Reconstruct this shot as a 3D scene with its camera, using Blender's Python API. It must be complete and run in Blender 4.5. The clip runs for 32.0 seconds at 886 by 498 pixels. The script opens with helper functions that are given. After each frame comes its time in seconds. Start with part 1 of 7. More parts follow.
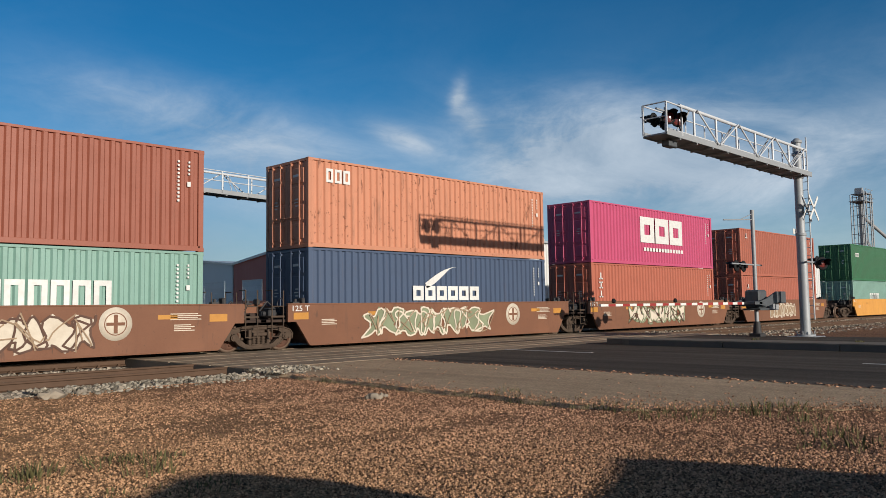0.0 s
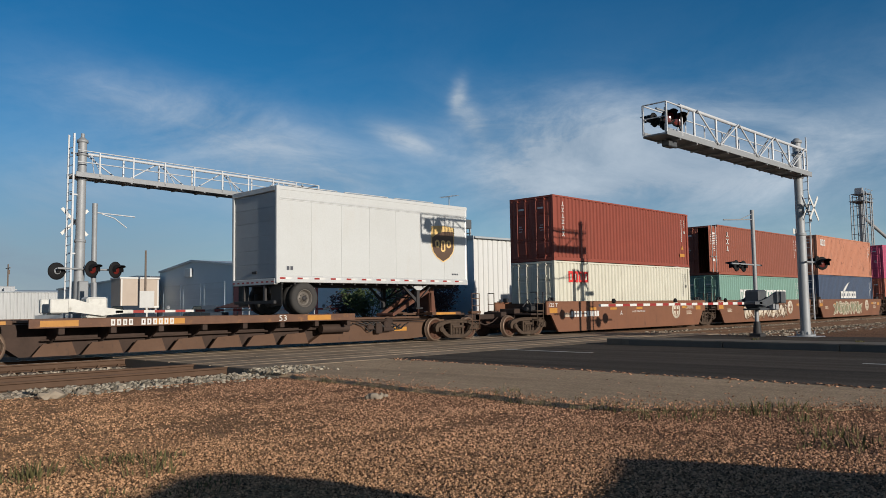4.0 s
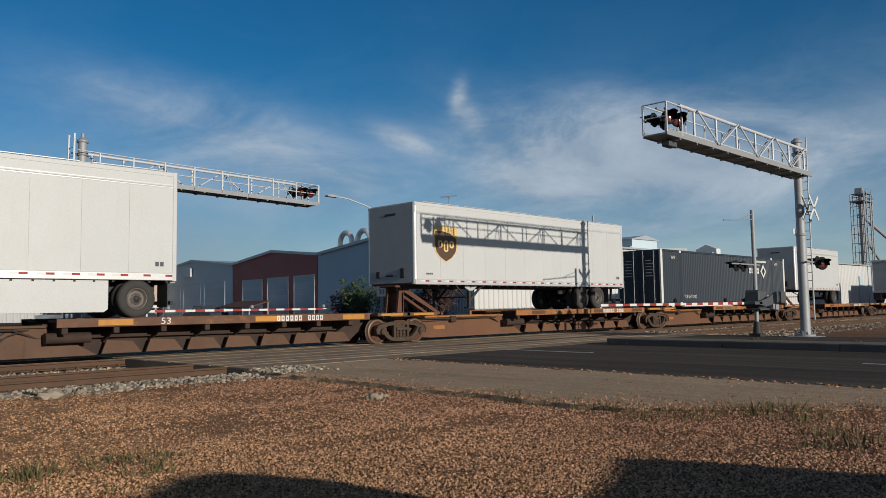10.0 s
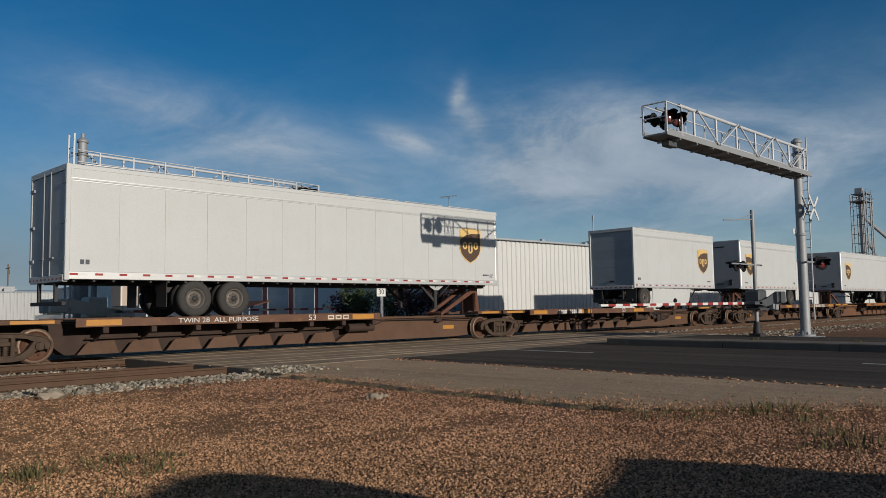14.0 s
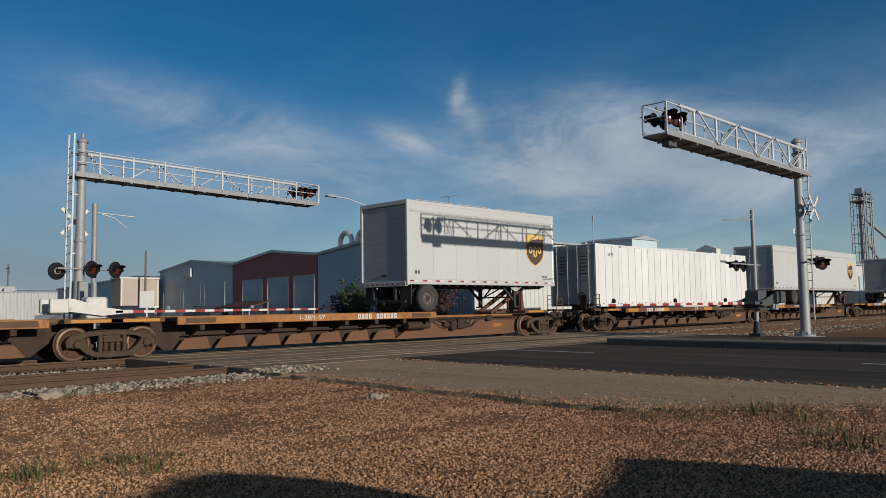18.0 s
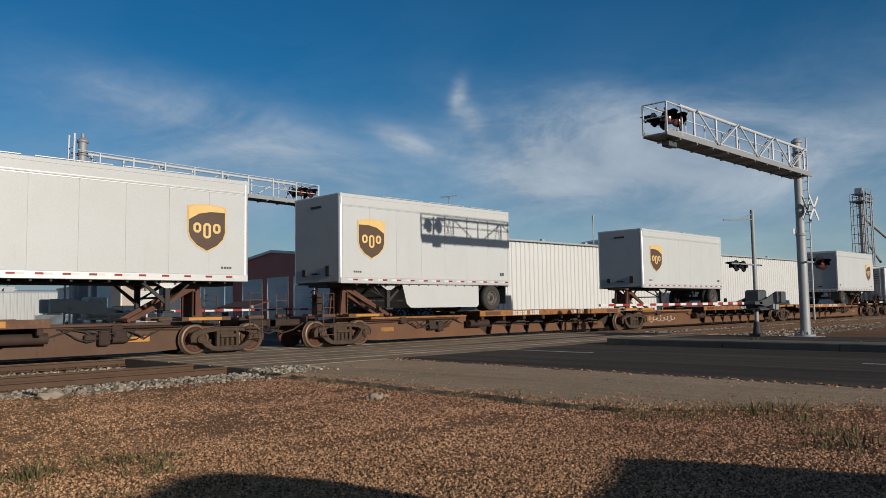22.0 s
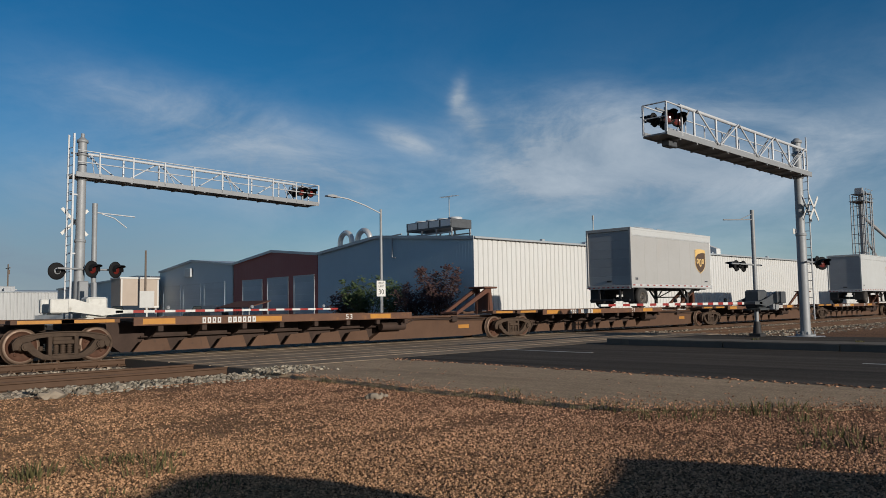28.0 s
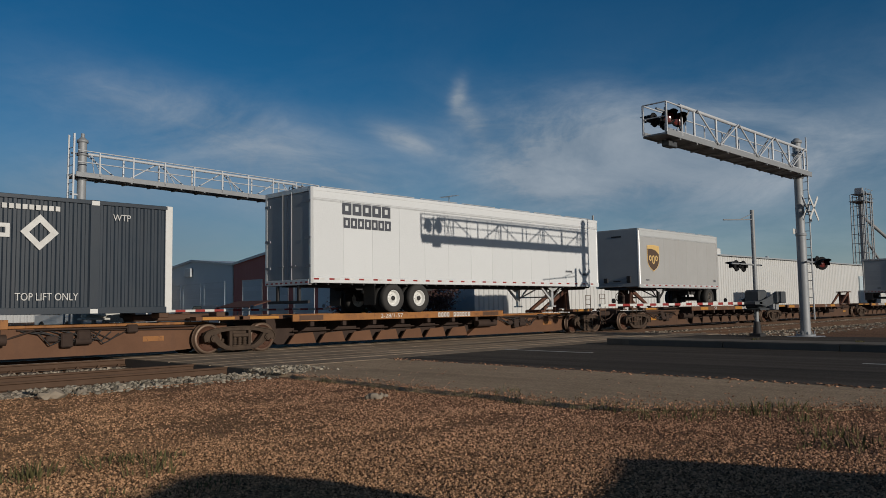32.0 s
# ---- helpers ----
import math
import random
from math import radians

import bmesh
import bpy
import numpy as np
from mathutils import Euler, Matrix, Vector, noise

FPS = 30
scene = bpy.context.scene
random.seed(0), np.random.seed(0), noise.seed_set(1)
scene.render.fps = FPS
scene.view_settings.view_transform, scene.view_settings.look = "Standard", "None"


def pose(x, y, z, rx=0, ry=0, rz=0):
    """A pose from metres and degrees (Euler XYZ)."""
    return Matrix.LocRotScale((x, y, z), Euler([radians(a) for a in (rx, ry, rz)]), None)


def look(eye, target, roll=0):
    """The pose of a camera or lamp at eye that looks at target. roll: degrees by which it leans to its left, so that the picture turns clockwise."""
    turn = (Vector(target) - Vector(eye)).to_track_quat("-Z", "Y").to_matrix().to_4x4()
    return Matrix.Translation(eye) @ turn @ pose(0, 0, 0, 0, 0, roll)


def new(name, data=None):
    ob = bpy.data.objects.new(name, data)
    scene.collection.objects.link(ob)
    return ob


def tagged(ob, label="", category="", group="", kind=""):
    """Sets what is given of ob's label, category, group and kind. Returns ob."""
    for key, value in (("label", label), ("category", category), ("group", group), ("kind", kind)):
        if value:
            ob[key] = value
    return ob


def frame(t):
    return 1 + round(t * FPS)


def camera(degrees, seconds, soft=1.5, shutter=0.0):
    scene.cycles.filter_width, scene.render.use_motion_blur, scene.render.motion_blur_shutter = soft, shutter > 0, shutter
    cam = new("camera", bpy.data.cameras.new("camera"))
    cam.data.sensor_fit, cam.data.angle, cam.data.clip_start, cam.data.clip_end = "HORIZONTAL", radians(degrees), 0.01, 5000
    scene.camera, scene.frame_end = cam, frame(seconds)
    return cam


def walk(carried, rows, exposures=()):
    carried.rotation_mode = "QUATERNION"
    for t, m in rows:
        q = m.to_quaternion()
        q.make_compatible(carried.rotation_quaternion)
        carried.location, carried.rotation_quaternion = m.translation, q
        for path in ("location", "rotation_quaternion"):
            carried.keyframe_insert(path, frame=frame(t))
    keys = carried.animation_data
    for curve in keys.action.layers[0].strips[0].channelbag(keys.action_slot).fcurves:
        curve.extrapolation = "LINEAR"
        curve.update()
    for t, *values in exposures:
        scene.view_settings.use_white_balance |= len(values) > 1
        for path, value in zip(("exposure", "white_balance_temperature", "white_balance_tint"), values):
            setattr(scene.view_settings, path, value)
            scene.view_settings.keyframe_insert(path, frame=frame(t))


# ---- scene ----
# x runs along the tracks (the way the train goes), y across them, z = 0 at the rail heads

# ---- camera ----
cam = camera(59.153, 32.0, soft=0.42)
EYE = Vector((0.0, -21.5187, 1.2152))
YAW, PITCH = radians(45.3387), radians(4.3178)
AIM = EYE + Vector((math.sin(YAW) * math.cos(PITCH), math.cos(YAW) * math.cos(PITCH), math.sin(PITCH)))
STAND = look(EYE, AIM, -0.865)
walk(cam, [(0.0, STAND), (32.0, STAND)], exposures=[(0.0, 0.27), (2.0, 0.22), (3.0, 0.2), (6.0, 0.0), (7.0, 0.02), (8.0, 0.15), (9.0, 0.0), (10.0, 0.0), (11.0, -0.15), (12.0, 0.2), (13.0, 0.15), (14.0, -0.18), (17.0, -0.55), (18.0, -0.12), (19.0, 0.06), (20.0, -0.15), (21.0, 0.0), (22.0, -0.04), (23.0, 0.05), (24.0, 0.3), (25.0, -0.03), (28.0, -0.06), (29.0, -0.02), (30.0, -0.22), (31.0, -0.36), (31.5, -0.36), (32.0, -0.51)])

# ---- sky and sun ----
# banks of thin cloud: bearing, height, width, depth (degrees), lean, amount
CLOUDS = [(46.6, 15.2, 0.6, 1.1, 0.8, 1.25), (47.6, 13.7, 1.2, 1.2, -0.9, 0.95), (57.0, 11.6, 9.0, 2.9, -0.1, 1.7), (64.0, 9.2, 9.0, 3.2, 0.0, 1.0), (52.5, 9.0, 5.0, 2.2, 0.0, 1.2),
          (33.0, 11.3, 6.5, 2.4, -0.1, 0.85), (42.6, 12.3, 2.2, 0.8, -0.35, 1.05), (25.0, 14.0, 7.0, 2.0, -0.1, 0.6), (36.5, 8.6, 6.0, 1.8, 0.1, 0.7), (22.0, 9.0, 8.0, 2.0, 0.1, 0.55),
          (66.0, 14.0, 5.0, 1.2, 0.15, 0.3), (73.0, 10.5, 5.0, 2.2, 0.0, 0.35), (60.5, 5.6, 3.0, 0.7, 0.0, 0.5), (100.0, 12.0, 20.0, 5.0, 0.0, 0.6), (-20.0, 12.0, 20.0, 5.0, 0.0, 0.6)]
CLOUD_GREY, CLOUD_SHADE, CLOUD_LIGHT, SKY_STRENGTH = (2.5, 3.4, 4.5, 1), (3.5, 4.6, 5.9, 1), (6.2, 7.1, 8.1, 1), 0.0755
SUN_EL, SUN_AZ = radians(12.2), radians(87.0)
SUN_WAY = Vector((math.cos(SUN_AZ) * math.cos(SUN_EL), math.sin(SUN_AZ) * math.cos(SUN_EL), -math.sin(SUN_EL)))
sun = new("sun", bpy.data.lights.new("sun", "SUN"))
sun.data.energy, sun.data.angle, sun.data.color = 4.3, radians(0.5), (1.0, 0.92, 0.81)
sun.matrix_world = look((0, -60, 30), Vector((0, -60, 30)) + SUN_WAY)

world = bpy.data.worlds.new("sky")
scene.world = world
world.use_nodes = True
wn, wl = world.node_tree.nodes, world.node_tree.links
wn.clear()


def wnode(kind, **values):
    n = wn.new(kind)
    for k, v in values.items():
        n.inputs[k].default_value = v
    return n


def wmath(op, a, b=None, clamp=False):
    n = wn.new("ShaderNodeMath")
    n.operation, n.use_clamp = op, clamp
    for i, s in enumerate((a, b)):
        if s is None:
            continue
        if isinstance(s, (int, float)):
            n.inputs[i].default_value = s
        else:
            wl.new(s, n.inputs[i])
    return n.outputs[0]


sky = wn.new("ShaderNodeTexSky")
sky.sky_type, sky.sun_disc = "NISHITA", False
sky.sun_elevation, sky.sun_rotation = SUN_EL, radians(183.0)
sky.altitude, sky.air_density, sky.dust_density, sky.ozone_density = 1400, 1.0, 0.08, 2.5
coord = wn.new("ShaderNodeTexCoord")
split = wn.new("ShaderNodeSeparateXYZ")
wl.new(coord.outputs["Generated"], split.inputs[0])
# directions as bearing (from +y towards +x) and height
bearing = wmath("ARCTAN2", split.outputs[0], split.outputs[1])
height = wmath("ARCSINE", split.outputs[2])
flat = wn.new("ShaderNodeCombineXYZ")
wl.new(wmath("MULTIPLY", bearing, 2.2), flat.inputs[0])
wl.new(wmath("MULTIPLY", height, 5.2), flat.inputs[1])
broad = wnode("ShaderNodeTexNoise", Scale=2.1, Detail=7.0, Roughness=0.62, Distortion=0.5)
wl.new(flat.outputs[0], broad.inputs["Vector"])
fine = wnode("ShaderNodeTexNoise", Scale=8.0, Detail=8.0, Roughness=0.66, Distortion=1.6)
wl.new(flat.outputs[0], fine.inputs["Vector"])


def bank(b_deg, h_deg, wide, tall, lean=0.0):
    """A soft patch of cloud about a bearing and a height, in degrees."""
    db = wmath("SUBTRACT", bearing, radians(b_deg))
    dh = wmath("SUBTRACT", wmath("SUBTRACT", height, radians(h_deg)), wmath("MULTIPLY", db, lean))
    q = wmath("ADD", wmath("POWER", wmath("ABSOLUTE", wmath("DIVIDE", db, radians(wide))), 2.0),
              wmath("POWER", wmath("ABSOLUTE", wmath("DIVIDE", dh, radians(tall))), 2.0))
    return wmath("EXPONENT", wmath("MULTIPLY", q, -1.0))


cover = None
for b_deg, h_deg, wide, tall, lean, amount in CLOUDS:
    p = wmath("MULTIPLY", bank(b_deg, h_deg, wide, tall, lean), amount)
    cover = p if cover is None else wmath("ADD", cover, p)
low = wmath("MULTIPLY", wmath("EXPONENT", wmath("MULTIPLY", wmath("ABSOLUTE", height), -7.5)), 0.74)
grain = wmath("ADD", wmath("MULTIPLY", broad.outputs[0], 1.2), wmath("MULTIPLY", fine.outputs[0], 0.62))
mask = wmath("ADD", wmath("MULTIPLY", cover, wmath("SUBTRACT", grain, 0.36, True)), low, True)
tone = wn.new("ShaderNodeMix")
tone.data_type = "RGBA"
tone.inputs["A"].default_value = CLOUD_SHADE
tone.inputs["B"].default_value = CLOUD_LIGHT
wl.new(wmath("MULTIPLY", wmath("SUBTRACT", broad.outputs[0], 0.36), 3.2, True), tone.inputs["Factor"])
mix = wn.new("ShaderNodeMix")
mix.data_type = "RGBA"
wl.new(wmath("MULTIPLY", mask, 0.92), mix.inputs["Factor"])
# the sky is deepest away from the sun and pales round it
away = wn.new("ShaderNodeMapRange")
for i, v in enumerate((-0.35, 0.22, 0.85, 1.46)):
    away.inputs[i + 1].default_value = v
wl.new(split.outputs[1], away.inputs[0])
grey = wn.new("ShaderNodeMix")
grey.data_type = "RGBA"
grey.inputs["B"].default_value = CLOUD_GREY
veil = wmath("MULTIPLY", bank(18.0, 3.0, 17.0, 5.0), wmath("ADD", wmath("MULTIPLY", broad.outputs[0], 0.9), 0.3), True)
deep = wnode("ShaderNodeHueSaturation", Value=1.0)
wl.new(away.outputs[0], deep.inputs["Saturation"])
wl.new(sky.outputs[0], deep.inputs["Color"])
wl.new(deep.outputs[0], mix.inputs["A"])
wl.new(tone.outputs["Result"], mix.inputs["B"])
back = wnode("ShaderNodeBackground", Strength=SKY_STRENGTH)
wl.new(veil, grey.inputs["Factor"])
wl.new(mix.outputs["Result"], grey.inputs["A"])
wl.new(grey.outputs["Result"], back.inputs["Color"])
wout = wn.new("ShaderNodeOutputWorld")
wl.new(back.outputs[0], wout.inputs[0])


# ---- materials ----
def surface(name, base, other=None, amount=0.5, scale=2.0, fine=40.0, rough=0.6, metal=0.0, bump=0.15, stain=None,
            stain_amount=0.35, streak=False, vary=0.06, spec=0.4):
    """A worn surface: base colour broken by a second one at two scales, vertical streaks where asked, fine relief, a shift from object to object."""
    m = bpy.data.materials.new(name)
    m.use_nodes = True
    nt = m.node_tree
    n, l = nt.nodes, nt.links
    bsdf = n["Principled BSDF"]
    other = other or tuple(c * 0.72 for c in base)
    tc = n.new("ShaderNodeTexCoord")
    big = n.new("ShaderNodeTexNoise")
    big.inputs["Scale"].default_value, big.inputs["Detail"].default_value, big.inputs["Roughness"].default_value = scale, 6.0, 0.65
    small = n.new("ShaderNodeTexNoise")
    small.inputs["Scale"].default_value, small.inputs["Detail"].default_value = fine, 4.0
    l.new(tc.outputs["Object"], big.inputs["Vector"])
    l.new(tc.outputs["Object"], small.inputs["Vector"])
    ramp = n.new("ShaderNodeValToRGB")
    ramp.color_ramp.elements[0].position, ramp.color_ramp.elements[1].position = 0.35, 0.72
    l.new(big.outputs[0], ramp.inputs[0])
    mul = n.new("ShaderNodeMath")
    mul.operation = "MULTIPLY"
    mul.inputs[1].default_value = amount
    l.new(ramp.outputs[0], mul.inputs[0])
    mixc = n.new("ShaderNodeMix")
    mixc.data_type = "RGBA"
    mixc.inputs["A"].default_value, mixc.inputs["B"].default_value = (*base, 1), (*other, 1)
    l.new(mul.outputs[0], mixc.inputs["Factor"])
    col = mixc.outputs["Result"]
    if stain:
        st = n.new("ShaderNodeTexNoise")
        st.inputs["Scale"].default_value, st.inputs["Detail"].default_value, st.inputs["Roughness"].default_value = 3.2, 8.0, 0.7
        mp = n.new("ShaderNodeMapping")
        mp.inputs["Scale"].default_value = (1.0, 1.0, 0.12 if streak else 1.0)
        l.new(tc.outputs["Object"], mp.inputs[0])
        l.new(mp.outputs[0], st.inputs["Vector"])
        r2 = n.new("ShaderNodeValToRGB")
        r2.color_ramp.elements[0].position, r2.color_ramp.elements[1].position = 0.55, 0.75
        l.new(st.outputs[0], r2.inputs[0])
        m2 = n.new("ShaderNodeMath")
        m2.operation = "MULTIPLY"
        m2.inputs[1].default_value = stain_amount
        l.new(r2.outputs[0], m2.inputs[0])
        mx = n.new("ShaderNodeMix")
        mx.data_type = "RGBA"
        mx.inputs["B"].default_value = (*stain, 1)
        l.new(m2.outputs[0], mx.inputs["Factor"])
        l.new(col, mx.inputs["A"])
        col = mx.outputs["Result"]
    # grain and a change of tone from piece to piece
    info = n.new("ShaderNodeObjectInfo")
    hsv = n.new("ShaderNodeHueSaturation")
    a = n.new("ShaderNodeMath")
    a.operation = "MULTIPLY_ADD"
    a.inputs[1].default_value, a.inputs[2].default_value = 2 * vary, 1 - vary - 0.11
    l.new(info.outputs["Random"], a.inputs[0])
    b = n.new("ShaderNodeMath")
    b.operation = "MULTIPLY_ADD"
    b.inputs[1].default_value = 0.22
    l.new(small.outputs[0], b.inputs[0])
    l.new(a.outputs[0], b.inputs[2])
    l.new(b.outputs[0], hsv.inputs["Value"])
    l.new(col, hsv.inputs["Color"])
    l.new(hsv.outputs[0], bsdf.inputs["Base Color"])
    rr = n.new("ShaderNodeMath")
    rr.operation = "MULTIPLY_ADD"
    rr.inputs[1].default_value, rr.inputs[2].default_value = 0.3, rough - 0.15
    l.new(big.outputs[0], rr.inputs[0])
    l.new(rr.outputs[0], bsdf.inputs["Roughness"])
    bsdf.inputs["Metallic"].default_value = metal
    bsdf.inputs["Specular IOR Level"].default_value = spec
    if bump:
        bp = n.new("ShaderNodeBump")
        bp.inputs["Strength"].default_value, bp.inputs["Distance"].default_value = bump, 0.01
        l.new(small.outputs[0], bp.inputs["Height"])
        l.new(bp.outputs[0], bsdf.inputs["Normal"])
    return m


def paint(name, base, rough=0.5, dirt=0.25, **kw):
    return surface(name, base, amount=0.35, scale=1.3, rough=rough, bump=0.04, stain=(0.10, 0.065, 0.045), stain_amount=dirt, streak=True, **kw)


spine_brown = surface("spine_car_brown", (0.102, 0.053, 0.030), (0.062, 0.033, 0.020), 0.6, 0.9, 30, 0.75, bump=0.1, stain=(0.07, 0.04, 0.03), stain_amount=0.5, streak=True)
gate_dark = surface("dark_grey_enamel", (0.075, 0.082, 0.09), (0.05, 0.053, 0.058), 0.6, 3.0, 40, 0.6, bump=0.05)
spine_rust = surface("spine_car_rust", (0.14, 0.064, 0.031), (0.082, 0.040, 0.023), 0.6, 0.9, 30, 0.75, bump=0.1, stain=(0.08, 0.04, 0.028), stain_amount=0.5, streak=True)
# dark steel; under the wheel decks its tone stands in for their shade
spine_dark = surface("dusty_shaded_steel", (0.048, 0.028, 0.020), (0.024, 0.017, 0.014), 0.7, 2.5, 40, 0.85, bump=0.2)
spine_yellow = surface("faded_yellow_paint", (0.33, 0.138, 0.036), (0.15, 0.063, 0.027), 0.6, 1.6, 40, 0.65, bump=0.08, stain=(0.13, 0.055, 0.03), stain_amount=0.85)
bright_yellow = surface("yellow_paint", (0.46, 0.21, 0.035), (0.28, 0.12, 0.03), 0.5, 3.0, rough=0.55, bump=0.05)
well_brown = surface("well_car_brown", (0.175, 0.073, 0.037), (0.125, 0.053, 0.030), 0.6, 0.7, 30, 0.7, bump=0.06, stain=(0.09, 0.045, 0.03), stain_amount=0.5, streak=True)
well_dark = surface("dark_spray_paint", (0.09, 0.042, 0.026), (0.06, 0.03, 0.02), 0.6, 2.0, rough=0.7, bump=0.0)
well_yellow = surface("well_car_yellow", (0.55, 0.26, 0.05), (0.4, 0.18, 0.05), 0.5, 0.8, rough=0.7, stain=(0.15, 0.07, 0.03), stain_amount=0.4, streak=True)
truck_steel = surface("dusty_cast_steel", (0.070, 0.045, 0.029), (0.034, 0.022, 0.016), 0.7, 5.0, 60, 0.85, bump=0.3)
wheel_rust = surface("rusty_wheel_steel", (0.095, 0.040, 0.022), (0.04, 0.02, 0.013), 0.7, 4.0, 60, 0.8, bump=0.2)
tread_steel = surface("worn_rim_steel", (0.17, 0.115, 0.082), (0.1, 0.065, 0.045), 0.5, 8.0, rough=0.5, metal=0.4, bump=0.05)
black_steel = surface("black_frame_steel", (0.025, 0.025, 0.027), (0.05, 0.042, 0.038), 0.6, 3.0, rough=0.7, bump=0.15)
rubber = surface("tyre_rubber", (0.032, 0.031, 0.030), (0.06, 0.053, 0.048), 0.6, 6.0, rough=0.85, bump=0.2)
rim_steel = surface("dusty_rim_steel", (0.13, 0.115, 0.10), (0.06, 0.05, 0.045), 0.6, 7.0, rough=0.6, metal=0.3, bump=0.1)
galv = surface("galvanised_steel", (0.56, 0.57, 0.58), (0.43, 0.44, 0.46), 0.6, 3.0, 30, 0.55, metal=0.25, bump=0.05)
galv_dull = surface("dull_galvanised_steel", (0.30, 0.31, 0.32), (0.23, 0.24, 0.25), 0.6, 2.0, 30, 0.6, metal=0.25, bump=0.05)
signal_black = surface("signal_black", (0.010, 0.010, 0.011), (0.016, 0.016, 0.016), 0.5, 4.0, rough=0.8, bump=0.03, spec=0.2)
red_lens = surface("red_lens_glass", (0.13, 0.018, 0.014), (0.08, 0.01, 0.01), 0.5, 12.0, rough=0.2, bump=0.1, spec=0.7)
clear_lens = surface("frosted_lens", (0.62, 0.63, 0.62), (0.5, 0.5, 0.5), 0.4, 12.0, rough=0.25, spec=0.7)
white_paint = surface("white_paint", (0.64, 0.635, 0.61), (0.5, 0.485, 0.45), 0.4, 3.0, rough=0.5, bump=0.04)
red_paint = surface("red_paint", (0.48, 0.03, 0.025), (0.36, 0.03, 0.025), 0.4, 5.0, rough=0.45, bump=0.03)
dark_print = surface("dark_lettering", (0.06, 0.065, 0.08), (0.09, 0.09, 0.1), 0.4, 6.0, rough=0.6, bump=0.0)
white_print = surface("white_lettering", (0.62, 0.615, 0.59), (0.42, 0.4, 0.37), 0.5, 5.0, rough=0.6, bump=0.0)
cream_print = surface("cream_lettering", (0.58, 0.51, 0.41), (0.4, 0.32, 0.24), 0.5, 5.0, rough=0.65, bump=0.0)
brown_print = surface("shield_brown", (0.085, 0.052, 0.034), (0.12, 0.075, 0.05), 0.3, 5.0, rough=0.45, bump=0.0)
gold_print = surface("shield_gold", (0.64, 0.42, 0.15), (0.72, 0.54, 0.27), 0.5, 3.0, rough=0.45, bump=0.0)
red_print = surface("red_lettering", (0.60, 0.035, 0.03), (0.5, 0.04, 0.03), 0.4, 5.0, rough=0.55, bump=0.0)
tape_red = surface("red_reflective_tape", (0.30, 0.03, 0.025), (0.2, 0.035, 0.03), 0.5, 6.0, rough=0.4, bump=0.0)
tape_white = surface("white_reflective_tape", (0.66, 0.655, 0.63), (0.5, 0.48, 0.44), 0.5, 6.0, rough=0.35, bump=0.0)
trailer_white = surface("trailer_white_sheet", (0.49, 0.50, 0.495), (0.43, 0.435, 0.42), 0.5, 0.8, 25, 0.42, bump=0.03, stain=(0.42, 0.38, 0.32), stain_amount=0.3, streak=True, vary=0.012)
trailer_grey = surface("trailer_grey_sheet", (0.39, 0.385, 0.375), (0.33, 0.325, 0.31), 0.5, 0.8, 25, 0.42, bump=0.03, stain=(0.36, 0.3, 0.25), stain_amount=0.35, streak=True, vary=0.015)
bright_white = surface("clean_white_sheet", (0.64, 0.65, 0.65), (0.58, 0.59, 0.59), 0.4, 0.8, 25, 0.4, bump=0.02, vary=0.02)
rail_alloy = surface("aluminium_rail", (0.66, 0.66, 0.65), (0.5, 0.49, 0.47), 0.5, 4.0, rough=0.4, metal=0.5, bump=0.05)
# grey lowered to carry the shade on trailer noses and recessed doors
door_grey = surface("shaded_door_sheet", (0.33, 0.34, 0.35), (0.27, 0.275, 0.28), 0.5, 1.2, rough=0.5, bump=0.05)
reefer_white = surface("insulated_box_white", (0.68, 0.68, 0.67), (0.58, 0.57, 0.55), 0.4, 1.0, rough=0.45, bump=0.03, stain=(0.4, 0.33, 0.26), stain_amount=0.25, streak=True)
wood_floor = surface("box_floor_timber", (0.16, 0.10, 0.06), (0.1, 0.065, 0.04), 0.6, 3.0, rough=0.8)

hitch_red = surface("red_oxide_steel", (0.115, 0.045, 0.026), (0.06, 0.03, 0.02), 0.6, 3.0, 40, 0.75, bump=0.15)
deck_brown = surface("worn_deck_edge", (0.125, 0.06, 0.034), (0.07, 0.034, 0.022), 0.7, 1.5, 40, 0.7, bump=0.1, stain=(0.36, 0.16, 0.04), stain_amount=0.5)
graffiti_sage = surface("sage_spray_paint", (0.20, 0.23, 0.14), (0.13, 0.13, 0.08), 0.6, 1.5, rough=0.7, bump=0.0)
graffiti_tan = surface("tan_spray_paint", (0.30, 0.21, 0.13), (0.17, 0.10, 0.065), 0.5, 2.0, rough=0.7, bump=0.0)

box_orange = paint("container_orange", (0.47, 0.20, 0.118), 0.55, 0.6)
box_navy = paint("container_navy", (0.052, 0.076, 0.128), 0.5, 0.2)
box_pink = paint("container_magenta", (0.46, 0.072, 0.15), 0.45, 0.1)
box_red = paint("container_red_brown", (0.24, 0.055, 0.034), 0.55, 0.25)
box_maroon = paint("container_maroon", (0.255, 0.078, 0.047), 0.55, 0.2)
box_brick = paint("container_brick", (0.36, 0.11, 0.068), 0.55, 0.25)
box_teal = paint("container_teal", (0.175, 0.30, 0.25), 0.5, 0.25)
box_cream = paint("container_cream", (0.56, 0.54, 0.45), 0.5, 0.4)
box_green = paint("container_green", (0.03, 0.13, 0.055), 0.5, 0.2)
box_dark = paint("container_dark_blue", (0.023, 0.033, 0.046), 0.42, 0.12)


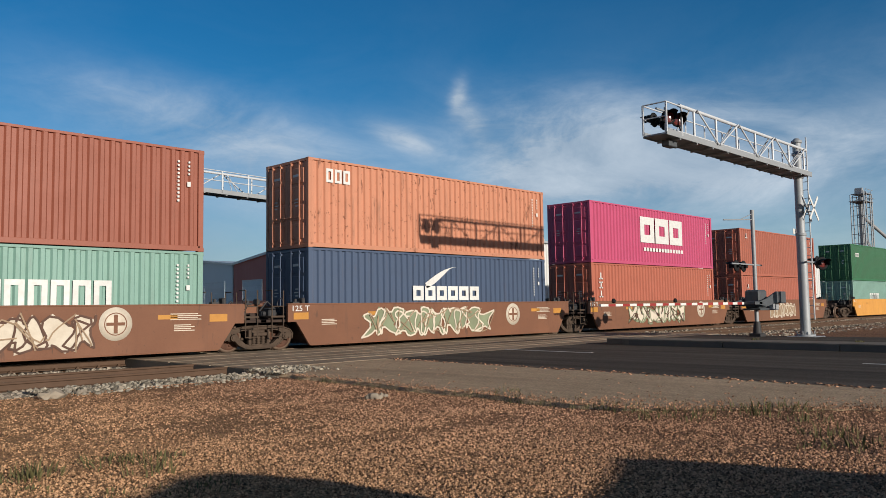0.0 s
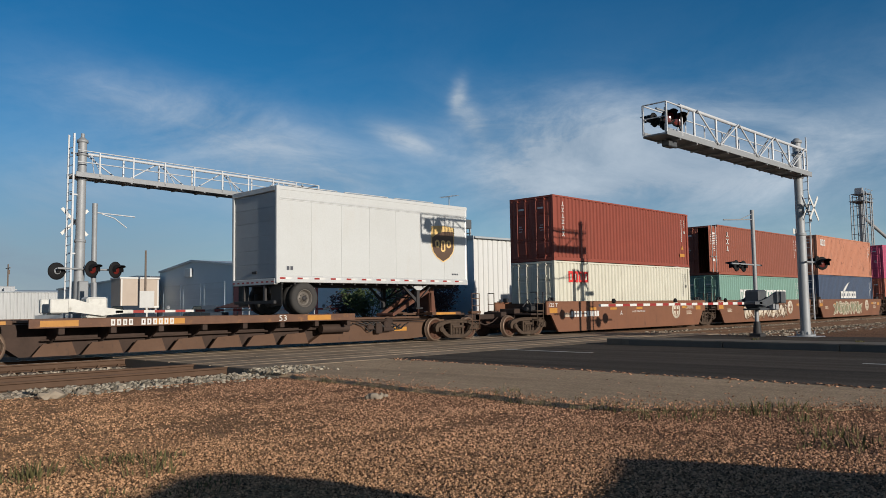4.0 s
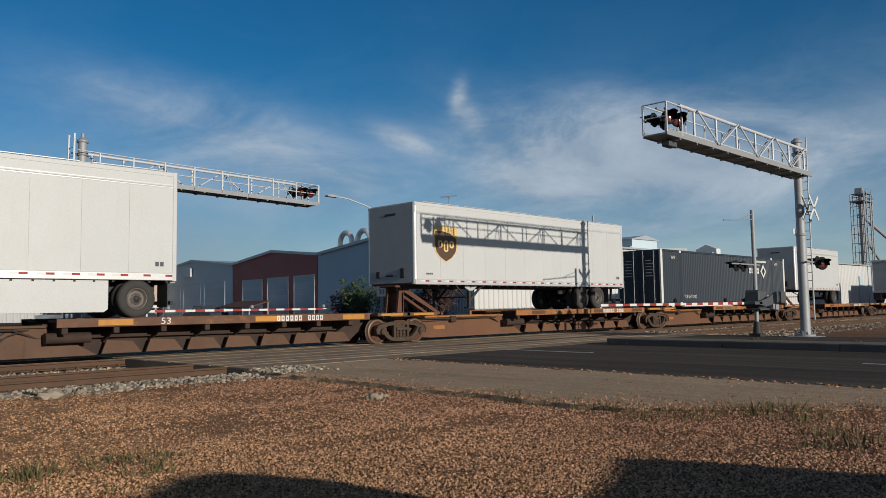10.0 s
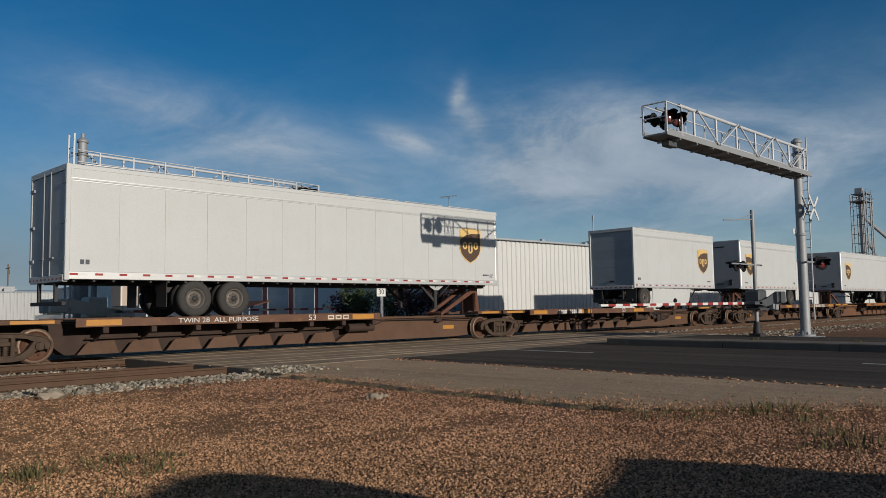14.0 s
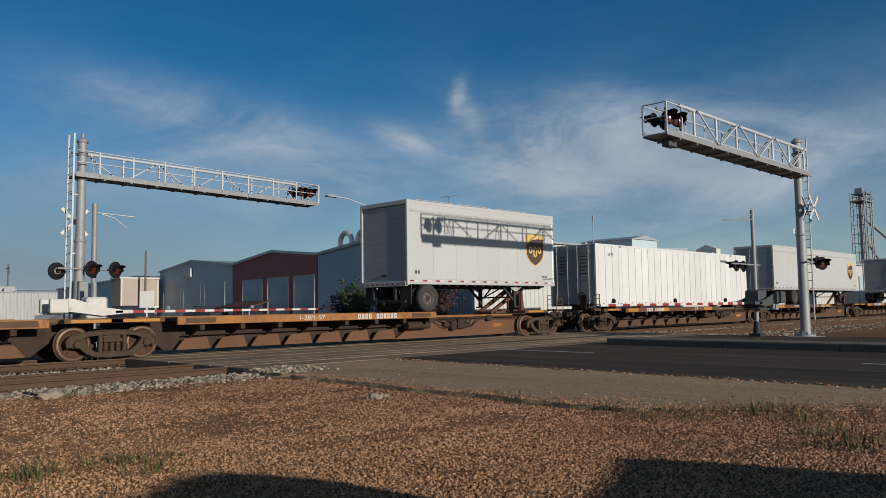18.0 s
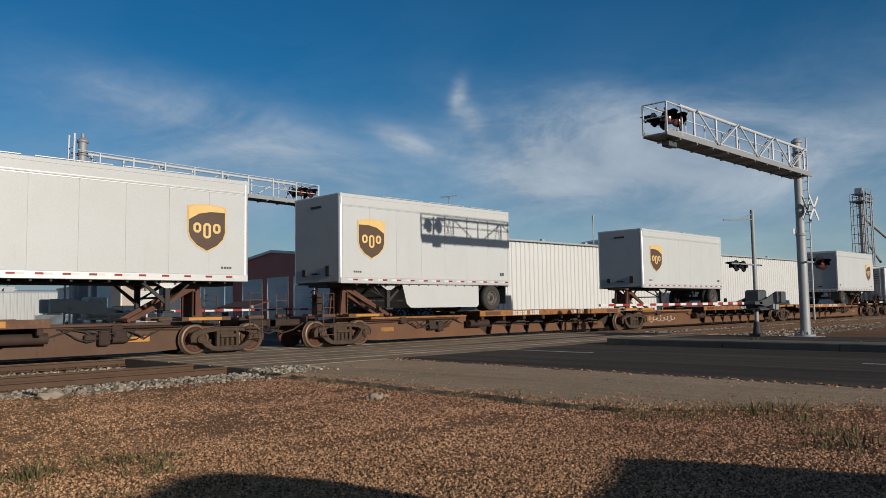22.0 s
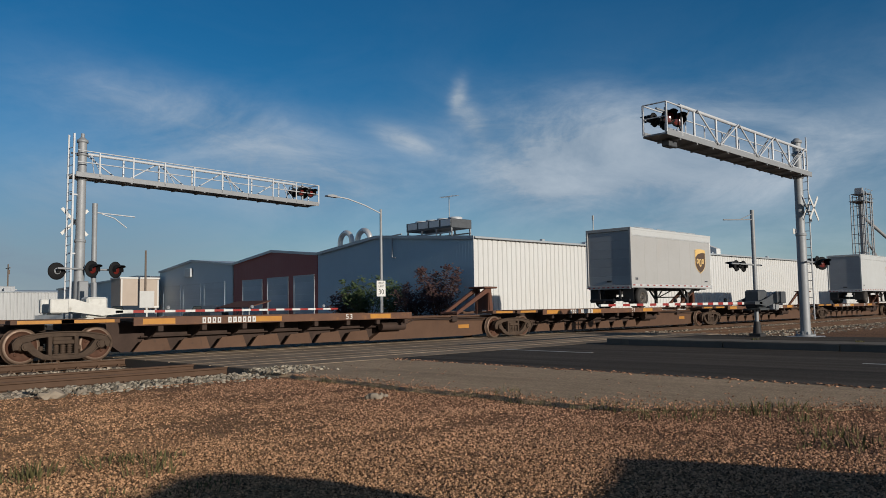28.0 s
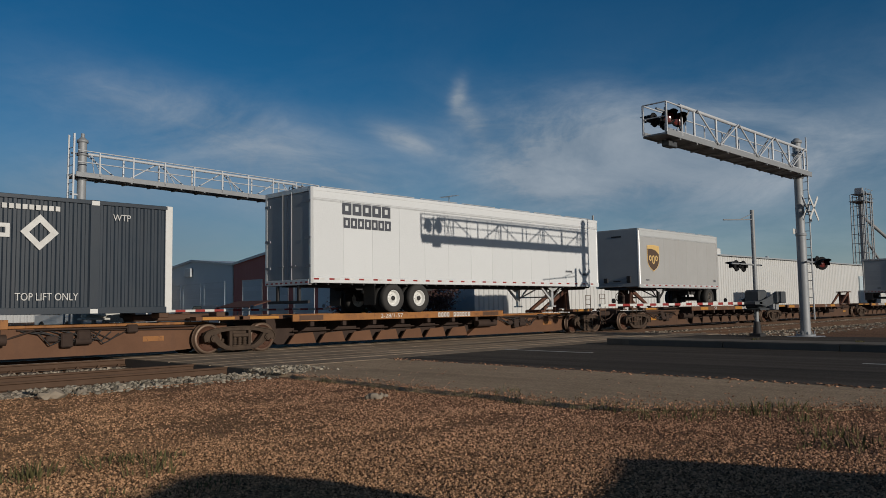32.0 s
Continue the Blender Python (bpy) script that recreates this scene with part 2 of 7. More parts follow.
def rusting(m, edge, amount, colour=(0.11, 0.038, 0.018)):
    """Rust that has broken through the paint in spots and run down a little from them."""
    n, l = m.node_tree.nodes, m.node_tree.links
    bsdf = n["Principled BSDF"]
    tc = n.new("ShaderNodeTexCoord")
    found = None
    for sz, scale, cut in ((1.0, 5.5, edge), (0.22, 4.0, edge - 0.005)):
        mp, ns, rg = n.new("ShaderNodeMapping"), n.new("ShaderNodeTexNoise"), n.new("ShaderNodeMapRange")
        mp.inputs["Scale"].default_value = (1.0, 1.0, sz)
        ns.inputs["Scale"].default_value, ns.inputs["Detail"].default_value, ns.inputs["Roughness"].default_value = scale, 5.0, 0.7
        rg.inputs[1].default_value, rg.inputs[2].default_value = cut, cut + 0.05
        l.new(tc.outputs["Object"], mp.inputs[0])
        l.new(mp.outputs[0], ns.inputs["Vector"])
        l.new(ns.outputs[0], rg.inputs[0])
        if found is None:
            found = rg.outputs[0]
        else:
            mx = n.new("ShaderNodeMath")
            mx.operation = "MAXIMUM"
            l.new(found, mx.inputs[0])
            l.new(rg.outputs[0], mx.inputs[1])
            found = mx.outputs[0]
    am = n.new("ShaderNodeMath")
    am.operation = "MULTIPLY"
    am.inputs[1].default_value = amount
    l.new(found, am.inputs[0])
    mix = n.new("ShaderNodeMix")
    mix.data_type = "RGBA"
    mix.inputs["B"].default_value = (*colour, 1)
    l.new(am.outputs[0], mix.inputs["Factor"])
    l.new(bsdf.inputs["Base Color"].links[0].from_socket, mix.inputs["A"])
    l.new(mix.outputs["Result"], bsdf.inputs["Base Color"])


rusting(box_orange, 0.615, 0.8)
for m in (box_red, box_maroon, box_brick, box_navy, box_cream, box_teal):
    rusting(m, 0.70, 0.6)
for m in (well_brown, spine_brown):
    rusting(m, 0.62, 0.5, (0.05, 0.03, 0.022))
rusting(spine_yellow, 0.58, 0.6, (0.12, 0.05, 0.028))


# ---- building tools ----
class Shape:
    """Collects faces for one mesh. flip: mirror along x within this length."""

    def __init__(self, flip=0.0):
        self.v, self.f, self.s, self.flip, self.marks = [], [], [], flip, []

    def add(self, verts, faces, smooth=False):
        o = len(self.v)
        if self.flip:
            verts = [(self.flip - p[0], p[1], p[2]) for p in verts]
            faces = [tuple(reversed(f)) for f in faces]
        self.v += [tuple(p) for p in verts]
        self.f += [tuple(i + o for i in f) for f in faces]
        self.s += [smooth] * len(faces)
        return self

    def mark(self):
        self.marks.append((len(self.v), len(self.f)))

    def box(self, x0, x1, y0, y1, z0, z1, c=0.0):
        self.mark()
        x0, x1, y0, y1, z0, z1 = min(x0, x1), max(x0, x1), min(y0, y1), max(y0, y1), min(z0, z1), max(z0, z1)
        c = min(c, (x1 - x0) * 0.45, (y1 - y0) * 0.45, (z1 - z0) * 0.45)
        if c <= 0:
            v = [(x, y, z) for z in (z0, z1) for y in (y0, y1) for x in (x0, x1)]
            return self.add(v, [(0, 2, 3, 1), (4, 5, 7, 6), (0, 1, 5, 4), (2, 6, 7, 3), (0, 4, 6, 2), (1, 3, 7, 5)])
        v, idx = [], {}
        for i, x in enumerate((x0, x1)):
            for j, y in enumerate((y0, y1)):
                for k, z in enumerate((z0, z1)):
                    sx, sy, sz = (c, -c)[i], (c, -c)[j], (c, -c)[k]
                    for a, p in (("x", (x, y + sy, z + sz)), ("y", (x + sx, y, z + sz)), ("z", (x + sx, y + sy, z))):
                        idx[i, j, k, a] = len(v)
                        v.append(p)
        f = []
        g = idx.get
        for i in (0, 1):
            q = [g((i, 0, 0, "x")), g((i, 1, 0, "x")), g((i, 1, 1, "x")), g((i, 0, 1, "x"))]
            f.append(tuple(q if i else q[::-1]))
            q = [g((0, i, 0, "y")), g((0, i, 1, "y")), g((1, i, 1, "y")), g((1, i, 0, "y"))]
            f.append(tuple(q if i else q[::-1]))
            q = [g((0, 0, i, "z")), g((1, 0, i, "z")), g((1, 1, i, "z")), g((0, 1, i, "z"))]
            f.append(tuple(q if i else q[::-1]))
        for i in (0, 1):
            for j in (0, 1):
                e = i ^ j
                q = [g((i, j, 0, "x")), g((i, j, 0, "y")), g((i, j, 1, "y")), g((i, j, 1, "x"))]
                f.append(tuple(q if e else q[::-1]))
                q = [g((i, 0, j, "x")), g((i, 1, j, "x")), g((i, 1, j, "z")), g((i, 0, j, "z"))]
                f.append(tuple(q if e else q[::-1]))
                q = [g((0, i, j, "y")), g((0, i, j, "z")), g((1, i, j, "z")), g((1, i, j, "y"))]
                f.append(tuple(q if e else q[::-1]))
                for k in (0, 1):
                    q = [g((i, j, k, "x")), g((i, j, k, "y")), g((i, j, k, "z"))]
                    f.append(tuple(q if (i + j + k) % 2 else q[::-1]))
        return self.add(v, f)

    def tube(self, p, q, r, n=8, r2=None, caps=True):
        self.mark()
        p, q = Vector(p), Vector(q)
        r2 = r if r2 is None else r2
        d = (q - p).normalized()
        a = d.orthogonal().normalized()
        b = d.cross(a)
        ring = [math.cos(2 * math.pi * i / n) * a + math.sin(2 * math.pi * i / n) * b for i in range(n)]
        v = [p + r * e for e in ring] + [q + r2 * e for e in ring]
        self.add(v, [(i, (i + 1) % n, n + (i + 1) % n, n + i) for i in range(n)], True)
        if caps:
            self.add(v[:n], [tuple(range(n - 1, -1, -1))])
            self.add(v[n:], [tuple(range(n))])
        return self

    def path(self, pts, r, n=6):
        for p, q in zip(pts, pts[1:]):
            self.tube(p, q, r, n)
        return self

    def bend(self, pts, r, n=8):
        """A smooth pipe along points."""
        self.mark()
        pts = [Vector(p) for p in pts]
        v = []
        up = None
        for i, p in enumerate(pts):
            d = (pts[min(i + 1, len(pts) - 1)] - pts[max(i - 1, 0)]).normalized()
            a = d.orthogonal().normalized() if up is None else (up - up.dot(d) * d).normalized()
            up = a
            b = d.cross(a)
            v += [p + r * (math.cos(2 * math.pi * k / n) * a + math.sin(2 * math.pi * k / n) * b) for k in range(n)]
        f = [(i * n + k, i * n + (k + 1) % n, (i + 1) * n + (k + 1) % n, (i + 1) * n + k) for i in range(len(pts) - 1) for k in range(n)]
        self.add(v, f, True)
        self.add(v[:n], [tuple(range(n - 1, -1, -1))])
        return self.add(v[-n:], [tuple(range(n))])

    def prism(self, pts, y0, y1, axis="y"):
        """A plate: outline in x, z (or y, z for axis x; x, y for axis z), thickness along the axis."""
        self.mark()
        y0, y1 = min(y0, y1), max(y0, y1)
        area = sum(a[0] * b[1] - b[0] * a[1] for a, b in zip(pts, pts[1:] + pts[:1]))
        if (area > 0) == (axis == "y"):
            pts = pts[::-1]
        n = len(pts)
        put = {"y": lambda p, w: (p[0], w, p[1]), "x": lambda p, w: (w, p[0], p[1]), "z": lambda p, w: (p[0], p[1], w)}[axis]
        a, b = [put(p, y0) for p in pts], [put(p, y1) for p in pts]
        if axis == "y":
            self.add(a, [tuple(range(n - 1, -1, -1))])
            self.add(b, [tuple(range(n))])
            side = [(i, (i + 1) % n, n + (i + 1) % n, n + i) for i in range(n)]
        else:
            self.add(a, [tuple(range(n))])
            self.add(b, [tuple(range(n - 1, -1, -1))])
            side = [(n + i, n + (i + 1) % n, (i + 1) % n, i) for i in range(n)]
        return self.add(a + b, side)

    def lathe(self, profile, n=28, centre=(0, 0, 0), axis="y"):
        """profile: (radius, along the axis)."""
        self.mark()
        v = []
        for r, w in profile:
            for i in range(n):
                t = 2 * math.pi * i / n
                c, s = r * math.cos(t), r * math.sin(t)
                p = {"y": (c, w, s), "x": (w, c, s), "z": (c, s, w)}[axis]
                v.append((p[0] + centre[0], p[1] + centre[1], p[2] + centre[2]))
        f = [(k * n + i, k * n + (i + 1) % n, (k + 1) * n + (i + 1) % n, (k + 1) * n + i) for k in range(len(profile) - 1) for i in range(n)]
        return self.add(v, f, True)

    def blob(self, c, rx, ry, rz, seed=0, rough=0.25):
        """An uneven stone: a bent octahedron, once divided."""
        rnd = random.Random(seed)
        base = [Vector(p) for p in ((1, 0, 0), (-1, 0, 0), (0, 1, 0), (0, -1, 0), (0, 0, 1), (0, 0, -1))]
        tri = [(0, 2, 4), (2, 1, 4), (1, 3, 4), (3, 0, 4), (2, 0, 5), (1, 2, 5), (3, 1, 5), (0, 3, 5)]
        v, f, mid = list(base), [], {}
        for t in tri:
            m = []
            for a, b in ((t[0], t[1]), (t[1], t[2]), (t[2], t[0])):
                k = (min(a, b), max(a, b))
                if k not in mid:
                    mid[k] = len(v)
                    v.append(((base[a] + base[b]) * 0.5).normalized())
                m.append(mid[k])
            f += [(t[0], m[0], m[2]), (t[1], m[1], m[0]), (t[2], m[2], m[1]), tuple(m)]
        v = [p * (1 + rough * (rnd.random() - 0.5) * 2) for p in v]
        return self.add([(c[0] + p.x * rx, c[1] + p.y * ry, c[2] + p.z * rz) for p in v], f)

    def mesh(self, name, material):
        me = bpy.data.meshes.new(name)
        me.from_pydata(self.v, [], self.f)
        me.polygons.foreach_set("use_smooth", self.s)
        me.materials.append(material)
        me.update()
        return me


def part(name, shape, material, parent, label=""):
    ob = new(name, shape.mesh(name, material) if isinstance(shape, Shape) else shape)
    ob.parent = parent
    return tagged(ob, label) if label else ob


def pieces(name, shape, material, parent, label="", per=1):
    """One part for each solid that was added to the shape (or for each run of them)."""
    cuts = shape.marks[::per] + [(len(shape.v), len(shape.f))]
    made = []
    for (v0, f0), (v1, f1) in zip(cuts, cuts[1:]):
        one = Shape()
        one.v, one.s = shape.v[v0:v1], shape.s[f0:f1]
        one.f = [tuple(i - v0 for i in f) for f in shape.f[f0:f1]]
        made.append(part(name, one, material, parent, label))
    return made


def thing(name, label, category, group="", at=None):
    ob = new(name)
    ob.empty_display_size = 0.3
    if at is not None:
        ob.matrix_basis = at
    return tagged(ob, label, category, group)


def solid(name, shape, material, label, category="", group="", kind="", at=None):
    ob = new(name, shape.mesh(name, material))
    if at is not None:
        ob.matrix_basis = at
    return tagged(ob, label, category, group, kind)


TEXTS = {}


def words(text, size, material, parent, m, name="lettering", extrude=0.002, stretch=1.0):
    """Lettering as a mesh in the built-in font, centred, standing in the plane of m's x and y."""
    key = (text, size, material.name, stretch)
    if key not in TEXTS:
        cu = bpy.data.curves.new("text", "FONT")
        cu.body, cu.size, cu.align_x, cu.align_y, cu.extrude, cu.resolution_u = text, size, "CENTER", "CENTER", extrude, 3
        tmp = new("text", cu)
        bpy.context.view_layer.update()
        me = bpy.data.meshes.new_from_object(tmp.evaluated_get(bpy.context.evaluated_depsgraph_get()))
        bpy.data.objects.remove(tmp)
        me.transform(Matrix.Diagonal((stretch, 1, 1, 1)))
        me.materials.clear()
        me.materials.append(material)
        TEXTS[key] = me
    ob = new(name, TEXTS[key])
    ob.parent, ob.matrix_basis = parent, m
    return ob


def near_face(x, y, z):
    """A pose in which x, y of a drawing stand on a side that faces -y."""
    return pose(x, y, z, 90, 0, 0)


def bars(shape, x0, x1, z0, z1, n, y, seed=1, gap=0.28, thick=0.003):
    """A run of n plain blocks on a side facing -y, where a marking stands."""
    step = (x1 - x0) / n
    for i in range(n):
        a = x0 + i * step
        shape.box(a, a + step * (1 - gap), y - thick, y, z0, z1)
    return shape


def stroke(shape, pts, w, y, thick=0.003):
    """A flat brush stroke along points in x, z on a side facing -y."""
    round_pts = [pts[0]]
    for (a, b), (c, d) in zip(pts, pts[1:]):
        round_pts += [(a * 0.75 + c * 0.25, b * 0.75 + d * 0.25), (a * 0.25 + c * 0.75, b * 0.25 + d * 0.75)]
    round_pts.append(pts[-1])
    for (a, b), (c, d) in zip(round_pts, round_pts[1:]):
        y -= 0.00022
        l = math.hypot(c - a, d - b) or 1e-6
        nx, nz = -(d - b) / l * w / 2, (c - a) / l * w / 2
        ex, ez = (c - a) / l * w * 0.3, (d - b) / l * w * 0.3
        shape.prism([(a + nx - ex, b + nz - ez), (c + nx + ex, d + nz + ez), (c - nx + ex, d - nz + ez), (a - nx - ex, b - nz - ez)], y - thick, y)
    return shape


def corrugated(shape, a0, a1, z0, z1, w, depth, pitch, axis="x", face=-1, duty=(0.34, 0.15, 0.36, 0.15)):
    """A ribbed sheet along x (or y) at w, its ribs standing upright, facing -y (or -x) for face -1."""
    n = max(1, round((a1 - a0) / pitch))
    p = (a1 - a0) / n
    line = []
    for i in range(n):
        a = a0 + i * p
        line += [(a, 0.0), (a + duty[0] * p, 0.0), (a + (duty[0] + duty[1]) * p, depth), (a + (duty[0] + duty[1] + duty[2]) * p, depth)]
    line.append((a1, 0.0))
    v = []
    for z in (z0, z1):
        for a, d in line:
            v.append((a, w - face * d, z) if axis == "x" else (w - face * d, a, z))
    m = len(line)
    f = [(i, i + 1, m + i + 1, m + i) for i in range(m - 1)]
    if (face > 0) != (axis == "y"):
        f = [t[::-1] for t in f]
    return shape.add(v, f)


# ---- the train: where it is, second by second ----
RUN = [(0, 0.0), (1, 10.93), (2, 22.30), (3, 33.50), (6, 66.34), (7, 77.66), (8, 88.86), (9, 99.60), (10, 111.02), (11, 122.31), (12, 133.20), (13, 144.37),
       (14, 155.57), (17, 188.00), (18, 199.20), (19, 210.22), (20, 220.97), (21, 232.08), (22, 243.28), (23, 253.99), (24, 264.80), (25, 275.75),
       (28, 307.83), (29, 318.74), (30, 329.83), (31, 340.56), (32, 351.69)]
MOVING = []


def rides(ob, u, turn=0.0):
    """ob stands at u along the train."""
    MOVING.append((ob, u, turn))
    ob.matrix_basis = pose(u, 0, 0, 0, 0, turn)
    return ob


# ---- wheels and trucks ----
WHEEL_R = 0.43
SPINNING = []


def wheelset_mesh():
    s = Shape()
    for k in (-1, 1):
        y = 0.7175 * k
        s.lathe([(0.04, y + 0.09 * k), (0.11, y + 0.09 * k), (0.12, y + 0.04 * k), (0.20, y + 0.015 * k), (0.31, y + 0.03 * k), (0.345, y + 0.065 * k),
                 (0.36, y + 0.085 * k), (WHEEL_R - 0.01, y + 0.085 * k), (WHEEL_R, y + 0.07 * k), (WHEEL_R + 0.005, y - 0.02 * k), (WHEEL_R + 0.03, y - 0.035 * k),
                 (WHEEL_R + 0.025, y - 0.055 * k), (0.36, y - 0.05 * k), (0.33, y - 0.02 * k), (0.15, y - 0.03 * k), (0.08, y - 0.06 * k)], 30)
        for i in range(5):
            t = 2 * math.pi * i / 5
            s.lathe([(0.0, y + 0.06 * k), (0.035, y + 0.055 * k), (0.04, y + 0.02 * k)], 8, (0.24 * math.cos(t), 0, 0.24 * math.sin(t)))
    s.tube((0, -0.95, 0), (0, 0.95, 0), 0.075, 12)
    plain = len(s.f)
    for k in (-1, 1):
        y = 0.7175 * k
        s.lathe([(0.365, y + 0.087 * k), (WHEEL_R - 0.008, y + 0.088 * k), (WHEEL_R + 0.002, y + 0.072 * k), (WHEEL_R + 0.007, y - 0.02 * k), (WHEEL_R + 0.032, y - 0.035 * k)], 30)
    me = s.mesh("wheelset", wheel_rust)
    me.materials.append(tread_steel)
    for f in me.polygons[plain:]:
        f.material_index = 1
    return me


def side_frame_mesh():
    s = Shape()
    for k in (-1, 1):
        y0, y1 = 0.93 * k, 1.07 * k
        # upper chord with its two shoulders, lower chord, columns
        arch = [(1.14, 0.36), (1.17, 0.52), (1.08, 0.64), (0.90, 0.70), (0.60, 0.745), (0.40, 0.77), (0.0, 0.78)]
        under = [(0.0, 0.65), (0.34, 0.65), (0.62, 0.62), (0.80, 0.54), (1.00, 0.50), (1.04, 0.36)]
        s.prism(arch + [(-a, b) for a, b in arch[-2::-1]] + [(-a, b) for a, b in under[::-1]] + under[1:], y0, y1)
        low = [(0.93, 0.53), (0.88, 0.38), (0.70, 0.21), (0.50, 0.11), (0.32, 0.085), (0.0, 0.08)]
        high = [(0.0, 0.19), (0.30, 0.195), (0.46, 0.235), (0.64, 0.37), (0.77, 0.55)]
        s.prism(low + [(-a, b) for a, b in low[-2::-1]] + [(-a, b) for a, b in high[::-1]] + high[1:], y0, y1)
        # raised lip along both chords
        for edge in (arch, low):
            full = edge + [(-a, b) for a, b in edge[-2::-1]]
            s.path([(a, 1.08 * k, b - 0.015 if edge is arch else b + 0.015) for a, b in full], 0.022, 6)
        for x in (-0.31, 0.31):
            s.box(x - 0.05, x + 0.05, y0, y1, 0.18, 0.67, 0.015)
        # journal boxes and bearing caps
        for x in (-0.89, 0.89):
            s.box(x - 0.15, x + 0.15, 0.90 * k, 1.05 * k, 0.33, 0.545, 0.04)
            s.tube((x, 0.98 * k, WHEEL_R), (x, 1.13 * k, WHEEL_R), 0.095, 12)
            s.tube((x, 1.13 * k, WHEEL_R), (x, 1.15 * k, WHEEL_R), 0.06, 8)
        # springs
        for x in (-0.16, 0.0, 0.16):
            for z in (0.25, 0.30, 0.35, 0.40):
                s.tube((x, 1.0 * k, z), (x, 1.0 * k, z + 0.03), 0.072, 10)
            s.tube((x, 1.0 * k, 0.22), (x, 1.0 * k, 0.45), 0.05, 8)
        s.box(-0.25, 0.25, 0.9 * k, 1.1 * k, 0.46, 0.565, 0.02)
        s.box(-0.27, 0.27, 0.95 * k, 1.09 * k, 0.19, 0.23, 0.01)
    s.box(-0.24, 0.24, -1.0, 1.0, 0.46, 0.68, 0.03)
    s.box(-0.34, 0.34, -0.3, 0.3, 0.66, 0.76, 0.03)
    for x in (-0.45, 0.45):
        s.box(x - 0.05, x + 0.05, -0.85, 0.85, 0.30, 0.42, 0.02)
    return s.mesh("side_frame", truck_steel)


WHEELSET, SIDE_FRAME = wheelset_mesh(), side_frame_mesh()


def truck(parent, x):
    t = part("truck", SIDE_FRAME, None, parent, "dusty brown cast-steel truck with two axles")
    t.location = (x, 0, 0)
    for dx in (-0.89, 0.89):
        w = part("wheelset", WHEELSET, None, t)
        w.location = (dx, 0, WHEEL_R)
        SPINNING.append((w, dx))
    return t


# ---- spine car units ----
def coupler(parent, x, way):
    s = Shape()
    s.box(x, x + way * 1.15, -0.11, 0.11, 0.72, 0.93, 0.03)
    s.box(x + way * 1.0, x + way * 1.35, -0.16, 0.14, 0.68, 0.96, 0.05)
    s.box(x - way * 0.25, x + way * 0.1, -0.5, 0.5, 0.62, 1.02, 0.03)
    s.bend([(x + way * 0.1, -0.3, 0.8), (x + way * 0.5, -0.34, 0.6), (x + way * 0.9, -0.32, 0.5), (x + way * 1.3, -0.25, 0.62)], 0.025)
    return part("coupler", s, spine_dark, parent)


def end_ladder(parent, x, mat, brake=False):
    """The ladder with its sill step at the car's end; a brake wheel where there is one."""
    s = Shape()
    for k in (-1, 1):
        for dx in (0.0, 0.42):
            s.tube((x + dx, 1.33 * k, 0.38), (x + dx, 1.33 * k, 1.75), 0.016)
        for z in (0.42, 0.72, 1.0, 1.28, 1.55, 1.74):
            s.tube((x, 1.33 * k, z), (x + 0.42, 1.33 * k, z), 0.014)
        s.box(x - 0.05, x + 0.47, 1.15 * k, 1.36 * k, 0.98, 1.08, 0.01)
    pieces("ladder", s, mat, parent, per=9)
    if brake:
        b = Shape()
        b.lathe([(0.23, -0.02), (0.25, 0.0), (0.23, 0.02), (0.21, 0.0), (0.23, -0.02)], 20, (x + 0.2, -0.55, 1.62), "x")
        for i in range(6):
            t = math.pi * i / 3
            b.tube((x + 0.2, -0.55, 1.62), (x + 0.2, -0.55 + 0.22 * math.cos(t), 1.62 + 0.22 * math.sin(t)), 0.012, 5)
        b.box(x + 0.22, x + 0.42, -0.72, -0.38, 1.05, 1.72, 0.03)
        part("brake_wheel", b, spine_dark, parent)


